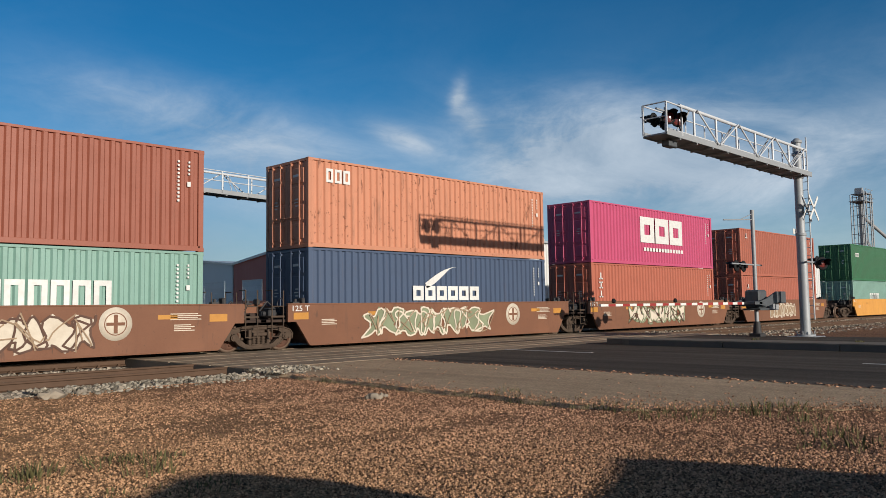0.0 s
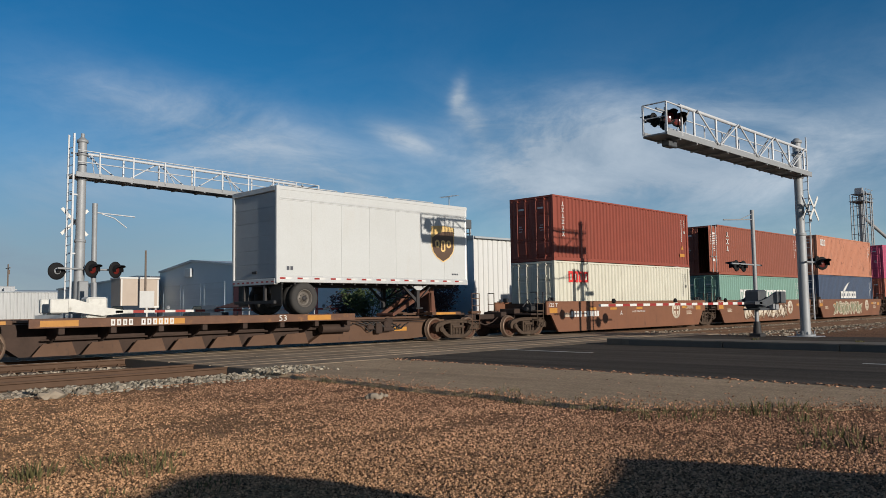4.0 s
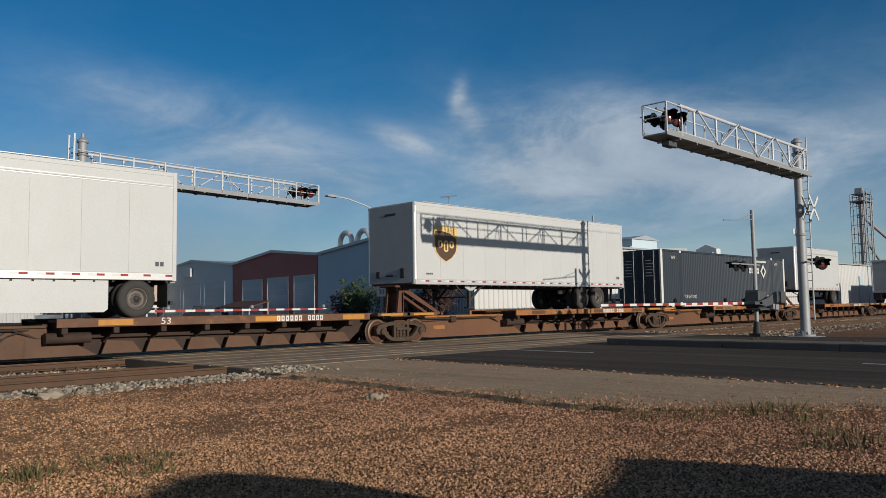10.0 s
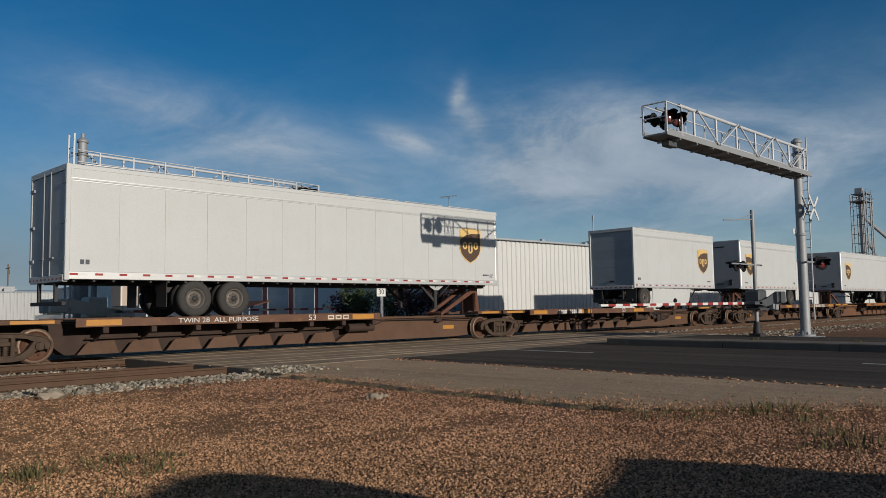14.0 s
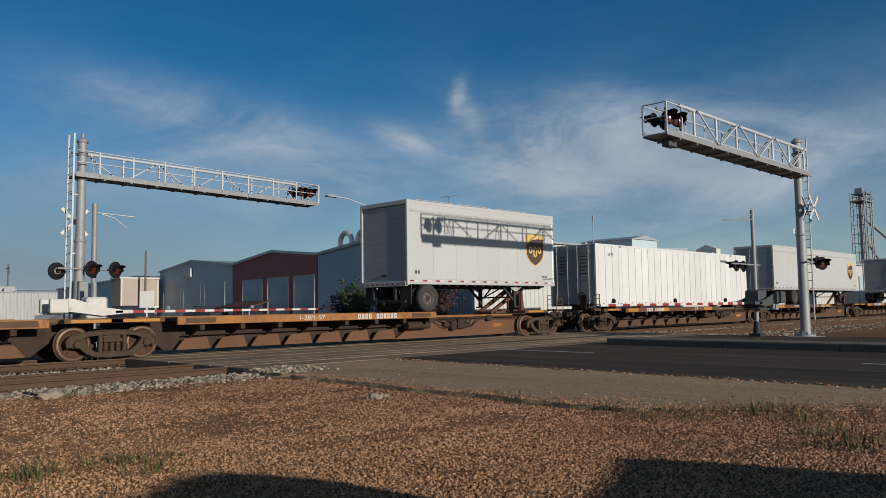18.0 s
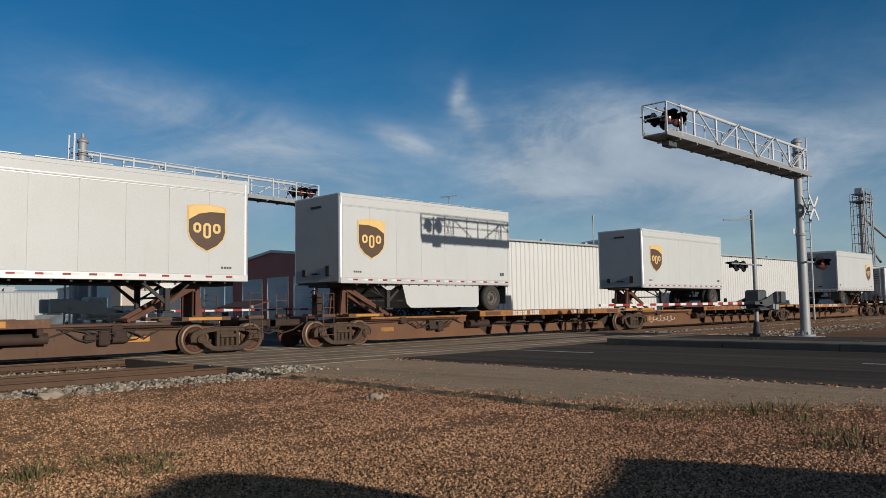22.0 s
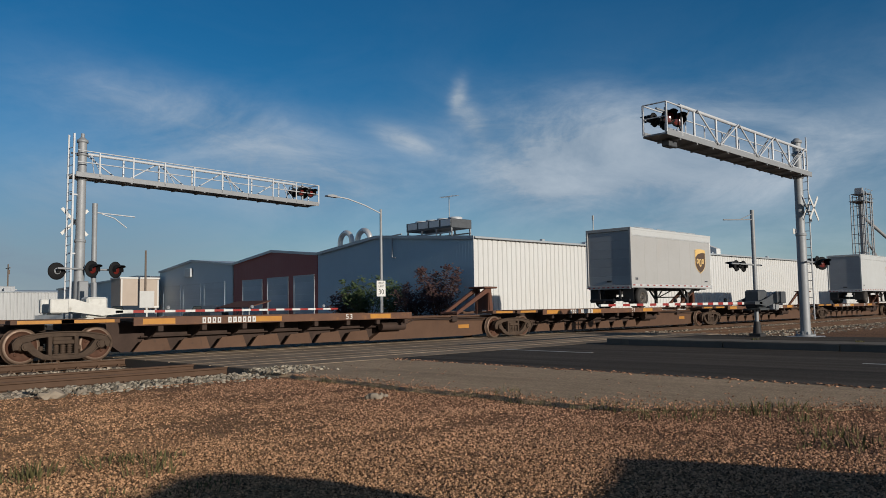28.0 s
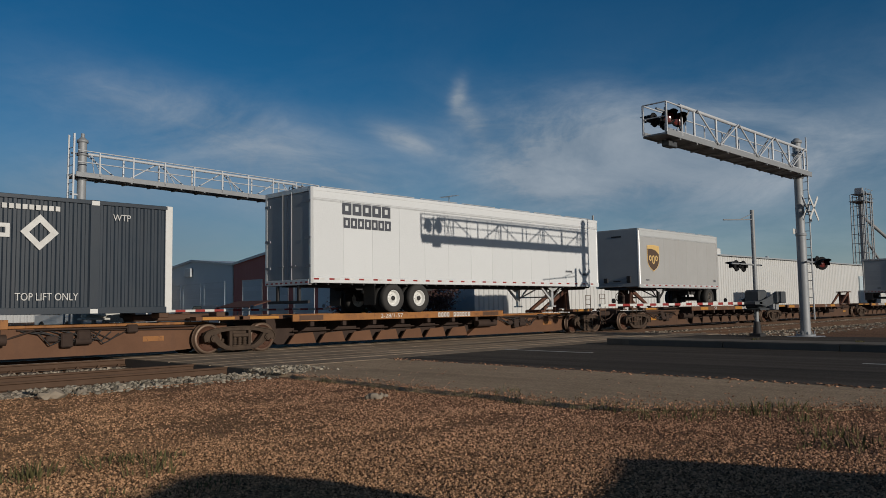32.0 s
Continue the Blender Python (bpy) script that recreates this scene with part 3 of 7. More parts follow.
def spine_unit(u, length, flip=False, stand=True, rear=False, front=False, deck=spine_yellow, text=None, last_truck=False, box_load=False, extra=()):
    """One unit of an articulated spine car: from its rear truck at u to the next at u + length. flip: its wheel deck lies at the front."""
    name = "faded yellow" if deck is spine_yellow else "rusty brown"
    un = thing("spine_car_unit", "brown steel spine car unit with %s wheel decks" % name, "railcar", "spine car units of the train")
    fl = length if flip else 0.0
    S = lambda: Shape(fl)
    L = length
    steel = spine_rust if deck is spine_yellow else spine_brown
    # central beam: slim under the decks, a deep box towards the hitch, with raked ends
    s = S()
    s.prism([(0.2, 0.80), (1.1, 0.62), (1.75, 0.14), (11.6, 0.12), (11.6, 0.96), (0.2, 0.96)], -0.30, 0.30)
    # beam in the darker steel, which paints the deck's shade on it
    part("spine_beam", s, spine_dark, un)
    s = S()
    s.prism([(11.2, 0.12), (L - 2.0, 0.12), (L - 1.3, 0.16), (L - 0.75, 0.56), (L - 0.15, 0.62), (L - 0.15, 0.86), (L - 1.0, 0.92), (11.7, 0.92), (11.5, 0.80)], -0.52, 0.52)
    s.prism([(10.3, 0.12), (11.2, 0.12), (11.5, 0.80)], -0.52, 0.52)
    part("spine_box", s, steel, un)
    s = S()
    for k in (-1, 1):
        s.box(11.6, L - 0.9, 0.50 * k, 0.60 * k, 0.86, 0.93, 0.01)
    pieces("beam_flange", s, deck if deck is spine_yellow else spine_brown, un)
    s = S()
    for k in (-1, 1):
        for i in range(7):
            x = 1.95 + i * 1.2
            s.prism([(x, 0.15), (x + 0.26, 0.46), (x + 0.95, 0.50), (x + 1.08, 0.15)], 0.56 * k, 0.62 * k)
    pieces("side_plate", s, steel, un)
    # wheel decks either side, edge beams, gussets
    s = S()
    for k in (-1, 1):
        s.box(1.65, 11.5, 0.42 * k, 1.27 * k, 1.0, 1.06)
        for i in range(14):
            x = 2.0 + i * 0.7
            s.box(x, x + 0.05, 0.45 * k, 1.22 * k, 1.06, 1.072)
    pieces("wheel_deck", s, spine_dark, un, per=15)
    for k in (-1, 1):
        s = S()
        s.box(1.65, 11.6, 1.25 * k, 1.32 * k, 0.865, 1.085, 0.008)
        e = part("deck_edge", s, deck if deck is spine_yellow else deck_brown, un)
        if k < 0:
            p = S()
            rnd = random.Random(int(u * 10))
            for x in (1.9, 10.4) if extra or text else (1.9, 4.6 + rnd.random(), 9.7):
                p.box(x, x + 0.9, -1.325, -1.32, 0.90, 1.05)
            pieces("paint_patch", p, bright_yellow if deck is spine_brown else spine_brown, e)
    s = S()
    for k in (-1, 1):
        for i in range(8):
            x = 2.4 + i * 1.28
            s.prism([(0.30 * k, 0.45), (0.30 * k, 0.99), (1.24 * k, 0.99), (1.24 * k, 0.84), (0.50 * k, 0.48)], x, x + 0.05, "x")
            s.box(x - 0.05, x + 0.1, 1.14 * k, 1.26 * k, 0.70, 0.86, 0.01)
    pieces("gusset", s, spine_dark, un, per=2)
    # end sill over the trucks, with the low step plates
    s = S()
    for x in (-0.2, L - 1.55):
        for k in (-1, 1):
            s.box(x, x + 1.5, 0.95 * k, 1.31 * k, 0.96, 1.07, 0.01)
            s.box(x + 0.15, x + 1.35, 0.42 * k, 0.95 * k, 0.97, 1.03)
    pieces("end_sill", s, steel, un, per=2)
    s = S()
    for x in (0.15, L - 1.35):
        s.box(x, x + 1.0, -1.318, -1.313, 0.975, 1.055)
    pieces("paint_patch", s, bright_yellow, un)
    # piping, reservoir and brake gear on the near side of the beam
    s = S()
    s.tube((10.6, -0.78, 0.60), (11.7, -0.78, 0.60), 0.14, 12)
    s.path([(2.2, -0.5, 0.55), (11.8, -0.5, 0.6), (12.4, -0.66, 0.82), (L - 1.2, -0.66, 0.82)], 0.025)
    s.path([(12.0, -0.58, 0.82), (L - 1.2, -0.58, 0.72)], 0.018)
    if rear or front:
        s.bend([(13.6, -0.52, 0.86), (14.0, -0.56, 0.66), (14.3, -0.56, 0.52), (14.6, -0.56, 0.66), (15.0, -0.52, 0.86)], 0.02)
        s.box(13.4, 13.75, -0.72, -0.45, 0.5, 0.78, 0.04)
    s.box(L - 3.2, L - 2.9, -0.7, -0.45, 0.68, 0.9, 0.03)
    pieces("brake_piping", s, spine_dark, un)
    s, rnd = S(), random.Random(int(abs(u) * 7))
    for i in range(7 if rear or front else 0):
        x = 12.6 + i * 0.22
        s.bend([(x - 0.5, -0.56, 0.80 - 0.05 * rnd.random()), (x - 0.1, -0.66, 0.74 - 0.2 * rnd.random()), (x + 0.15, -0.68, 0.42 + 0.2 * rnd.random()), (x + 0.35, -0.62, 0.5), (x + 0.6, -0.58, 0.62 + 0.2 * rnd.random())], 0.017, 6)
    pieces("brake_hose", s, black_steel, un)
    s = S()
    if rear or front:
        s.box(13.0, 13.3, -0.74, -0.56, 0.36, 0.72, 0.03)
        s.box(12.65, 12.95, -0.70, -0.56, 0.50, 0.66, 0.03)
        s.tube((13.35, -0.66, 0.5), (13.75, -0.66, 0.5), 0.09, 10)
        pieces("brake_valve", s, spine_dark, un)
    s = S()
    s.box(L - 2.7, L - 2.1, -0.525, -0.52, 0.42, 0.56)
    pieces("paint_patch", s, deck if deck is spine_yellow else bright_yellow, un)
    # the trailer hitch: a raked stand with its diagonal struts and a plate on top
    s = S()
    if stand:
        for k in (-1, 1):
            s.prism([(L - 0.75, 0.95), (L - 0.42, 0.95), (L - 0.55, 2.0), (L - 0.75, 2.0)], 0.26 * k, 0.36 * k)
            s.prism([(L - 2.75, 0.98), (L - 2.5, 0.98), (L - 0.68, 1.86), (L - 0.72, 2.0), (L - 0.85, 1.98)], 0.28 * k, 0.38 * k)
        s.box(L - 0.72, L - 0.66, -0.36, 0.36, 1.1, 1.8)
        s.box(L - 1.05, L - 0.28, -0.46, 0.46, 1.98, 2.06, 0.02)
        s.tube((L - 2.65, -0.45, 1.0), (L - 2.65, 0.45, 1.0), 0.06, 8)
    else:
        s.box(L - 2.9, L - 0.6, -0.36, 0.36, 0.96, 1.16, 0.04)
    part("hitch_stand", s, spine_brown if not stand else hitch_red, un, "raised trailer hitch of dark rusty steel" if stand else "folded trailer hitch")
    if box_load:
        s = S()
        for x in (0.9, 3.1, L - 2.6, L - 0.9):
            for k in (-1, 1):
                s.box(x, x + 0.28, 0.8 * k, 1.28 * k, 1.06, 1.20, 0.02)
        pieces("pedestal", s, spine_brown, un)
    truck(un, 0.0)
    if last_truck:
        truck(un, L)
    if rear:
        coupler(un, -0.95, -1)
        end_ladder(un, -1.0, spine_brown, True)
    if front:
        coupler(un, L + 0.95, 1)
        end_ladder(un, L + 0.55, spine_brown)
    # markings on the edge beam
    z = 0.975
    mark = cream_print if deck is spine_brown else dark_print
    mid = (lambda x: L - x) if flip else (lambda x: x)
    if text:
        s = Shape()
        s.box(mid(5.6) - 1.55, mid(5.6) + 1.55, -1.324, -1.32, z - 0.085, z + 0.085)
        plate = part("name_plate", s, dark_print if deck is spine_yellow else deck_brown, un, "painted plate with white lettering")
        words(text, 0.19, white_print, plate, near_face(mid(5.6), -1.327, z), stretch=1.25)
    lettered = any(wording for wording, x in extra)
    if not lettered:
        words("53", 0.24, white_print if deck is spine_brown else dark_print, un, near_face(mid(8.8), -1.324, z), stretch=1.3)
    s = S()
    if text:
        frames(s, 9.4, 10.3, z - 0.07, z + 0.07, 3, -1.326, 0.2)
    else:
        x = 7.95 if lettered else 3.6
        frames(s, x, x + 0.62, z - 0.08, z + 0.08, 4, -1.326, 0.3, 0.36)
        frames(s, x + 0.8, x + 1.75, z - 0.08, z + 0.08, 6, -1.326, 0.3, 0.36)
    pieces("marking", s, mark if text else white_print, un)
    for wording, x in extra:
        if wording == "plate":
            s = S()
            s.box(x, x + 1.5, -1.3245, -1.32, 0.88, 1.07)
            plate = part("name_plate", s, spine_yellow, un, "ochre painted plate with plain dark frames")
            s = S()
            frames(s, x + 0.25, x + 1.25, 0.92, 1.04, 3, -1.325, 0.2)
            pieces("marking", s, spine_brown, plate)
        elif wording:
            words(wording, 0.2, white_print, un, near_face(mid(x), -1.326, z), stretch=1.3)
        else:
            s = Shape()
            pts = [(x + 0.085 * i + 0.17 * math.cos(i * 1.45), 0.48 + 0.13 * math.sin(i * 1.45) * (1 + 0.6 * math.sin(i * 0.55))) for i in range(34)]
            stroke(s, pts, 0.028, -0.5215)
            part("graffiti", s, cream_print, un, "thin pale handwriting-like squiggle")
    return rides(un, u)


# ---- well cars ----
def ring(shape, x, z, r0, r1, y, n=24):
    for i in range(n):
        a, b = 2 * math.pi * i / n, 2 * math.pi * (i + 1) / n
        shape.prism([(x + r0 * math.cos(a), z + r0 * math.sin(a)), (x + r1 * math.cos(a), z + r1 * math.sin(a)),
                     (x + r1 * math.cos(b), z + r1 * math.sin(b)), (x + r0 * math.cos(b), z + r0 * math.sin(b))], y - 0.003, y)
    return shape


def scrawl(parent, x0, x1, z0, z1, seed, paints, y):
    """Spray-painted shapes that read as nothing: filled wedges and bows, a pale outline round each, thin strokes over them."""
    rnd = random.Random(seed)
    x, i = x0, 0
    while x < x1 - 0.5:
        w, h0, h1 = 0.65 + 0.5 * rnd.random(), z0 + 0.12 * rnd.random(), z1 - 0.16 * rnd.random()
        lean = 0.3 * (rnd.random() - 0.5)
        pts = []
        for fx, fz in ((0.0, 0.1), (0.25, 0.0), (0.45, 0.3), (0.65, 0.02), (1.0, 0.12), (0.8, 0.45), (1.05, 0.85), (0.7, 1.0), (0.45, 0.7), (0.2, 0.95), (-0.05, 0.8), (0.2, 0.45)):
            jx, jz = 0.12 * rnd.gauss(0, 1), 0.07 * rnd.gauss(0, 1)
            pts.append((min(max(x + (fx + jx) * w + lean * fz, x0), x1 + 0.2), min(max(h0 + (fz + jz) * (h1 - h0), z0), z1)))
        fill, line, over = Shape(), Shape(), Shape()
        lift = 0.0034 * (i % 3)
        fill.prism(pts, y - 0.003 - lift, y - lift)
        stroke(line, pts + pts[:1], 0.055, y - 0.0105 - lift)
        for k in range(2):
            p = pts[rnd.randrange(12)]
            q = (x + w * rnd.random(), h0 + (h1 - h0) * rnd.random())
            r = pts[rnd.randrange(12)]
            stroke(over, [p, q, r], 0.035, y - 0.026 - 0.002 * k - lift)
        shape = part("graffiti", fill, paints[0], parent, "sprayed graffiti shape")
        part("graffiti_outline", line, paints[1], shape)
        if len(paints) > 2:
            pieces("graffiti_stroke", over, paints[2], shape, per=5)
        x += w * 0.66
        i += 1


def well_unit(u, length, paint_m=well_brown, seed=1, graffiti=(), rear=False, front=False, last_truck=False, ring_at=None, lettered=False):
    label = "brown steel well car unit with sprayed graffiti" if graffiti else ("brown steel double-stack well car unit" if paint_m is well_brown else "yellow steel double-stack well car unit")
    un = thing("well_car_unit", label, "railcar", "well car units of the train")
    L = length
    for k in (-1, 1):
        s = Shape()
        s.prism([(0.75, 0.86), (1.05, 0.86), (1.55, 0.13), (L - 1.55, 0.13), (L - 1.05, 0.86), (L - 0.75, 0.86), (L - 0.75, 1.40), (0.75, 1.40)], 1.38 * k, 1.46 * k)
        side = part("side_sill", s, paint_m, un)
        t = Shape()
        t.box(0.75, L - 0.75, 1.34 * k, 1.475 * k, 1.385, 1.425, 0.008)
        t.box(1.6, L - 1.6, 1.30 * k, 1.47 * k, 0.115, 0.15, 0.008)
        part("sill_flange", t, paint_m, side)
    # well floor beams, end bulkheads, end decks
    s = Shape()
    for i in range(9):
        x = 1.75 + i * (L - 3.6) / 8
        s.box(x, x + 0.16, -1.38, 1.38, 0.17, 0.29)
    for k in (-1, 1):
        s.box(1.6, L - 1.6, 1.05 * k, 1.38 * k, 0.17, 0.23)
    pieces("floor_beam", s, spine_dark, un)
    s = Shape()
    for x in (-0.1, L - 1.6):
        s.box(x, x + 1.7, -1.30, 1.30, 0.86, 0.94, 0.01)
        s.box(x, x + 1.7, -0.42, 0.42, 0.72, 1.14, 0.03)
    for x in (1.42, L - 1.5):
        s.prism([(x, 0.3), (x + 0.08, 0.3), (x + 0.08, 1.36), (x, 1.36)], -1.38, 1.38)
    pieces("end_deck", s, spine_dark, un)
    # corner guides standing at the ends of the well
    s = Shape()
    for x in (1.3, L - 1.42):
        for k in (-1, 1):
            s.box(x, x + 0.12, 1.15 * k, 1.42 * k, 1.40, 1.60, 0.03)
            s.tube((x - 0.22, 1.36 * k, 1.42), (x - 0.22, 1.36 * k, 1.56), 0.05)
            s.box(x - 0.35, x - 0.12, 1.28 * k, 1.44 * k, 1.42, 1.47)
    pieces("corner_guide", s, black_steel, un, per=3)
    # grab irons, steps and brake rigging at the ends
    s = Shape()
    for x in (0.25, L - 0.65):
        for k in (-1, 1):
            for dx in (0.0, 0.4):
                s.tube((x + dx, 1.36 * k, 0.42), (x + dx, 1.36 * k, 1.82), 0.018)
            for z in (0.44, 0.74, 1.04, 1.34):
                s.tube((x, 1.36 * k, z), (x + 0.4, 1.36 * k, z), 0.016)
            s.tube((x, 1.36 * k, 1.82), (x, 1.0 * k, 1.82), 0.018)
            s.box(x - 0.04, x + 0.44, 1.1 * k, 1.38 * k, 1.0, 1.06, 0.01)
    pieces("ladder", s, truck_steel, un, per=8)
    s = Shape()
    rnd = random.Random(seed)
    for x in (0.35, L - 0.9):
        s.bend([(x, -0.5, 1.2), (x + 0.2, -0.62, 1.5), (x + 0.45, -0.6, 1.3), (x + 0.55, -0.7, 1.05)], 0.03)
        s.tube((x - 0.1, -0.7, 1.12), (x + 0.6, -0.7, 1.12), 0.09, 10)
        s.box(x + 0.05, x + 0.32, -0.95, -0.62, 0.98, 1.3, 0.03)
        s.lathe([(0.16, -0.015), (0.18, 0.0), (0.16, 0.015), (0.15, 0.0), (0.16, -0.015)], 16, (x + 0.5, -0.9, 1.42), "x")
    pieces("brake_gear", s, black_steel, un)
    truck(un, 0.0)
    if last_truck:
        truck(un, L)
    # markings
    y = -1.4615
    s = Shape()
    for x in (0.95, 3.9, L - 3.35, L - 1.85):
        s.box(x, x + 0.55, y - 0.003, y, 1.02 if 1 < x < L - 2 else 0.93, 1.14)
    pieces("paint_patch", s, bright_yellow, un)
    s = Shape()
    for x0, x1, z in ((2.0, 2.6, 0.75), (L - 3.0, L - 2.1, 1.0), (L - 2.9, L - 2.3, 0.7)):
        for i in range(4):
            s.box(x0, x1 - (0.1 if i % 2 else 0), y - 0.003, y, z + i * 0.05, z + i * 0.05 + 0.022)
    pieces("marking", s, cream_print, un)
    words("125 T", 0.24, white_print, un, near_face(1.2, y - 0.002, 1.26), stretch=1.2)
    if ring_at:
        s = Shape()
        s.lathe([(0.0, y - 0.003), (0.43, y - 0.003), (0.43, y)], 28, (ring_at, 0, 0.93))
        disc = part("emblem", s, cream_print, un, "round cream emblem with a plain cross")
        s = Shape()
        ring(s, ring_at, 0.93, 0.27, 0.295, y - 0.004)
        part("emblem_ring", s, well_brown, disc)
        s = Shape()
        s.box(ring_at - 0.05, ring_at + 0.05, y - 0.009, y - 0.006, 0.69, 1.17)
        s.box(ring_at - 0.24, ring_at + 0.24, y - 0.0125, y - 0.0095, 0.89, 0.97)
        part("emblem_cross", s, well_brown, disc)
    if lettered:
        words("A", 0.30, white_print, un, near_face(6.54, y - 0.002, 0.85))
        words("LD LMT 122300 PER UNIT", 0.11, white_print, un, near_face(8.1, y - 0.002, 0.91))
        s = Shape()
        bars(s, 2.5, 3.35, 0.74, 0.98, 4, y, gap=0.25)
        bars(s, 3.5, 4.7, 0.74, 0.98, 6, y, gap=0.25)
        pieces("marking", s, white_print, un)
        s = Shape()
        for x0 in (6.7, 9.0):
            s.box(x0 - 1.1, x0 - 0.55, y - 0.003, y, 1.02, 1.12)
        pieces("paint_patch", s, bright_yellow, un)
    if graffiti:
        scrawl(un, graffiti[0], graffiti[1], 0.24, 1.30, seed, graffiti[2], y - 0.001)
    if rear:
        coupler(un, -0.95, -1)
    if front:
        coupler(un, L + 0.95, 1)
    return rides(un, u)


# ---- steel containers ----
def container(u, base, height, mat, label, length=12.192, width=2.438, open_door=False, name="shipping_container", pitch=0.28, marks=(), group="containers on the well cars"):
    """A corrugated steel box; its doors at the rear (-x) end. marks: (material, builder) pairs drawn on the near side."""
    c = thing(name, label, "container", group)
    L, h, w = length, height, width / 2
    z0, z1 = base, base + height
    for k in (-1, 1):
        s = Shape()
        corrugated(s, 0.12, L - 0.12, z0 + 0.14, z1 - 0.07, (w - 0.012) * k, 0.055, pitch, "x", k)
        part("side_wall", s, mat, c)
        s = Shape()
        s.box(0.1, L - 0.1, (w - 0.06) * k, w * k, z0 + 0.02, z0 + 0.16, 0.006)
        s.box(0.1, L - 0.1, (w - 0.06) * k, w * k, z1 - 0.075, z1 - 0.005, 0.006)
        pieces("side_rail", s, mat, c)
        for x in (0.0, L - 0.16):
            s = Shape()
            s.box(x, x + 0.16, (w - 0.13) * k, w * k, z0 + 0.1, z1 - 0.1, 0.008)
            for z in (z0, z1 - 0.118):
                s.box(x - 0.003, x + 0.178, (w - 0.162) * k, (w + 0.003) * k, z, z + 0.118, 0.012)
            part("corner_post", s, mat, c)
    s = Shape()
    n = int(L / 0.42)
    for i in range(n):
        x = 0.12 + i * (L - 0.24) / n
        s.box(x, x + (L - 0.24) / n - 0.1, -w + 0.06, w - 0.06, z1 - 0.035, z1 - 0.012)
    s.box(0.1, L - 0.1, -w + 0.05, w - 0.05, z1 - 0.06, z1 - 0.034)
    part("roof", s, mat, c)
    s = Shape()
    s.box(0.1, L - 0.1, -w + 0.06, w - 0.06, z0 + 0.08, z0 + 0.14)
    part("floor", s, wood_floor, c)
    s = Shape()
    corrugated(s, -w + 0.12, w - 0.12, z0 + 0.1, z1 - 0.1, L - 0.02, 0.04, 0.25, "y", 1)
    part("front_wall", s, mat, c)
    s = Shape()
    for z in ((z0 + 0.01, z0 + 0.14), (z1 - 0.11, z1 - 0.01)):
        s.box(0.0, 0.12, -w + 0.1, w - 0.1, *z, 0.006)
    pieces("door_sill", s, mat, c)
    half = w - 0.14
    for k in (-1, 1):
        d = part("door", Shape().box(0.012, 0.05, 0.0, half * -k, z0 + 0.15, z1 - 0.12, 0.006), mat, c,
                 "open container door swung flat beside the wall" if open_door and k < 0 else "")
        rib = Shape()
        for i in range(4):
            z = z0 + 0.3 + i * (h - 0.5) / 4
            rib.box(-0.012, 0.014, -k * 0.12, -k * (half - 0.12), z, z + (h - 0.5) / 4 - 0.1, 0.01)
        pieces("door_panel", rib, mat, d)
        rods = Shape()
        for y in (0.32, half - 0.3):
            rods.tube((-0.035, -k * y, z0 + 0.1), (-0.035, -k * y, z1 - 0.08), 0.019)
            for z in (z0 + 0.2, z0 + 0.9, z1 - 0.7, z1 - 0.2):
                rods.box(-0.05, 0.012, -k * y - 0.04, -k * y + 0.04, z, z + 0.07)
            rods.box(-0.07, -0.03, -k * y - 0.02, -k * y + 0.26 * -k, z0 + 1.0, z0 + 1.035)
        pieces("lock_rod", rods, galv_dull if open_door and k < 0 else mat, d, per=6)
        s = Shape()
        for i in range(3):
            s.box(-0.0155, -0.0125, -k * 0.40, -k * (0.56 + 0.06 * (i % 2)), z0 + 1.35 + i * 0.11, z0 + 1.385 + i * 0.11)
        if open_door and k < 0:
            for i in range(6):
                for a, b in ((0.16, 0.28), (0.40, 0.72), (0.86, 0.96)):
                    s.box(-0.0155, -0.0125, a, b - 0.04 * (i % 2), z0 + 1.72 + i * 0.1, z0 + 1.765 + i * 0.1)
            for a in (0.2, 0.45, 0.6):
                s.box(-0.0155, -0.0125, a, a + 0.12, z0 + 0.75, z0 + 0.9)
        s.box(-0.0155, -0.0125, -k * 0.38, -k * 0.7, z1 - 0.58, z1 - 0.5)
        pieces("marking", s, white_print, d)
        d.location = (0, (w - 0.14) * k, 0)
        if open_door and k < 0:
            d.location = (-0.02, -w + 0.0, 0)
            d.rotation_euler = (0, 0, radians(90))
    for m, build in marks:
        s = Shape()
        build(s, L, -w - 0.0005, z0, z1)
        pieces("marking", s, m, c)
    return rides(c, u)


def id_marks(s, L, y, z0, z1):
    """The small identity stencils at the front end."""
    for i in range(11):
        s.box(L - 0.79, L - 0.73, y - 0.003, y, z1 - 0.42 - i * 0.11, z1 - 0.36 - i * 0.11)
        if i < 4:
            s.box(L - 0.47, L - 0.42, y - 0.003, y, z1 - 0.42 - i * 0.11, z1 - 0.36 - i * 0.11)
    s.box(L - 0.50, L - 0.40, y - 0.003, y, z1 - 1.08, z1 - 0.94)


def upright(x, n, top, size):
    def build(s, L, y, z0, z1):
        for i in range(n):
            z = z1 - top - i * size
            s.box(x - size * 0.36, x + size * 0.36, y - 0.003, y, z - size * 0.74, z - size * 0.6)
            s.box(x - size * 0.1, x + size * 0.1, y - 0.003, y, z - size * 0.74, z)
            if i % 2:
                s.box(x - size * 0.36, x + size * 0.36, y - 0.003, y, z - size * 0.14, z)
    return build


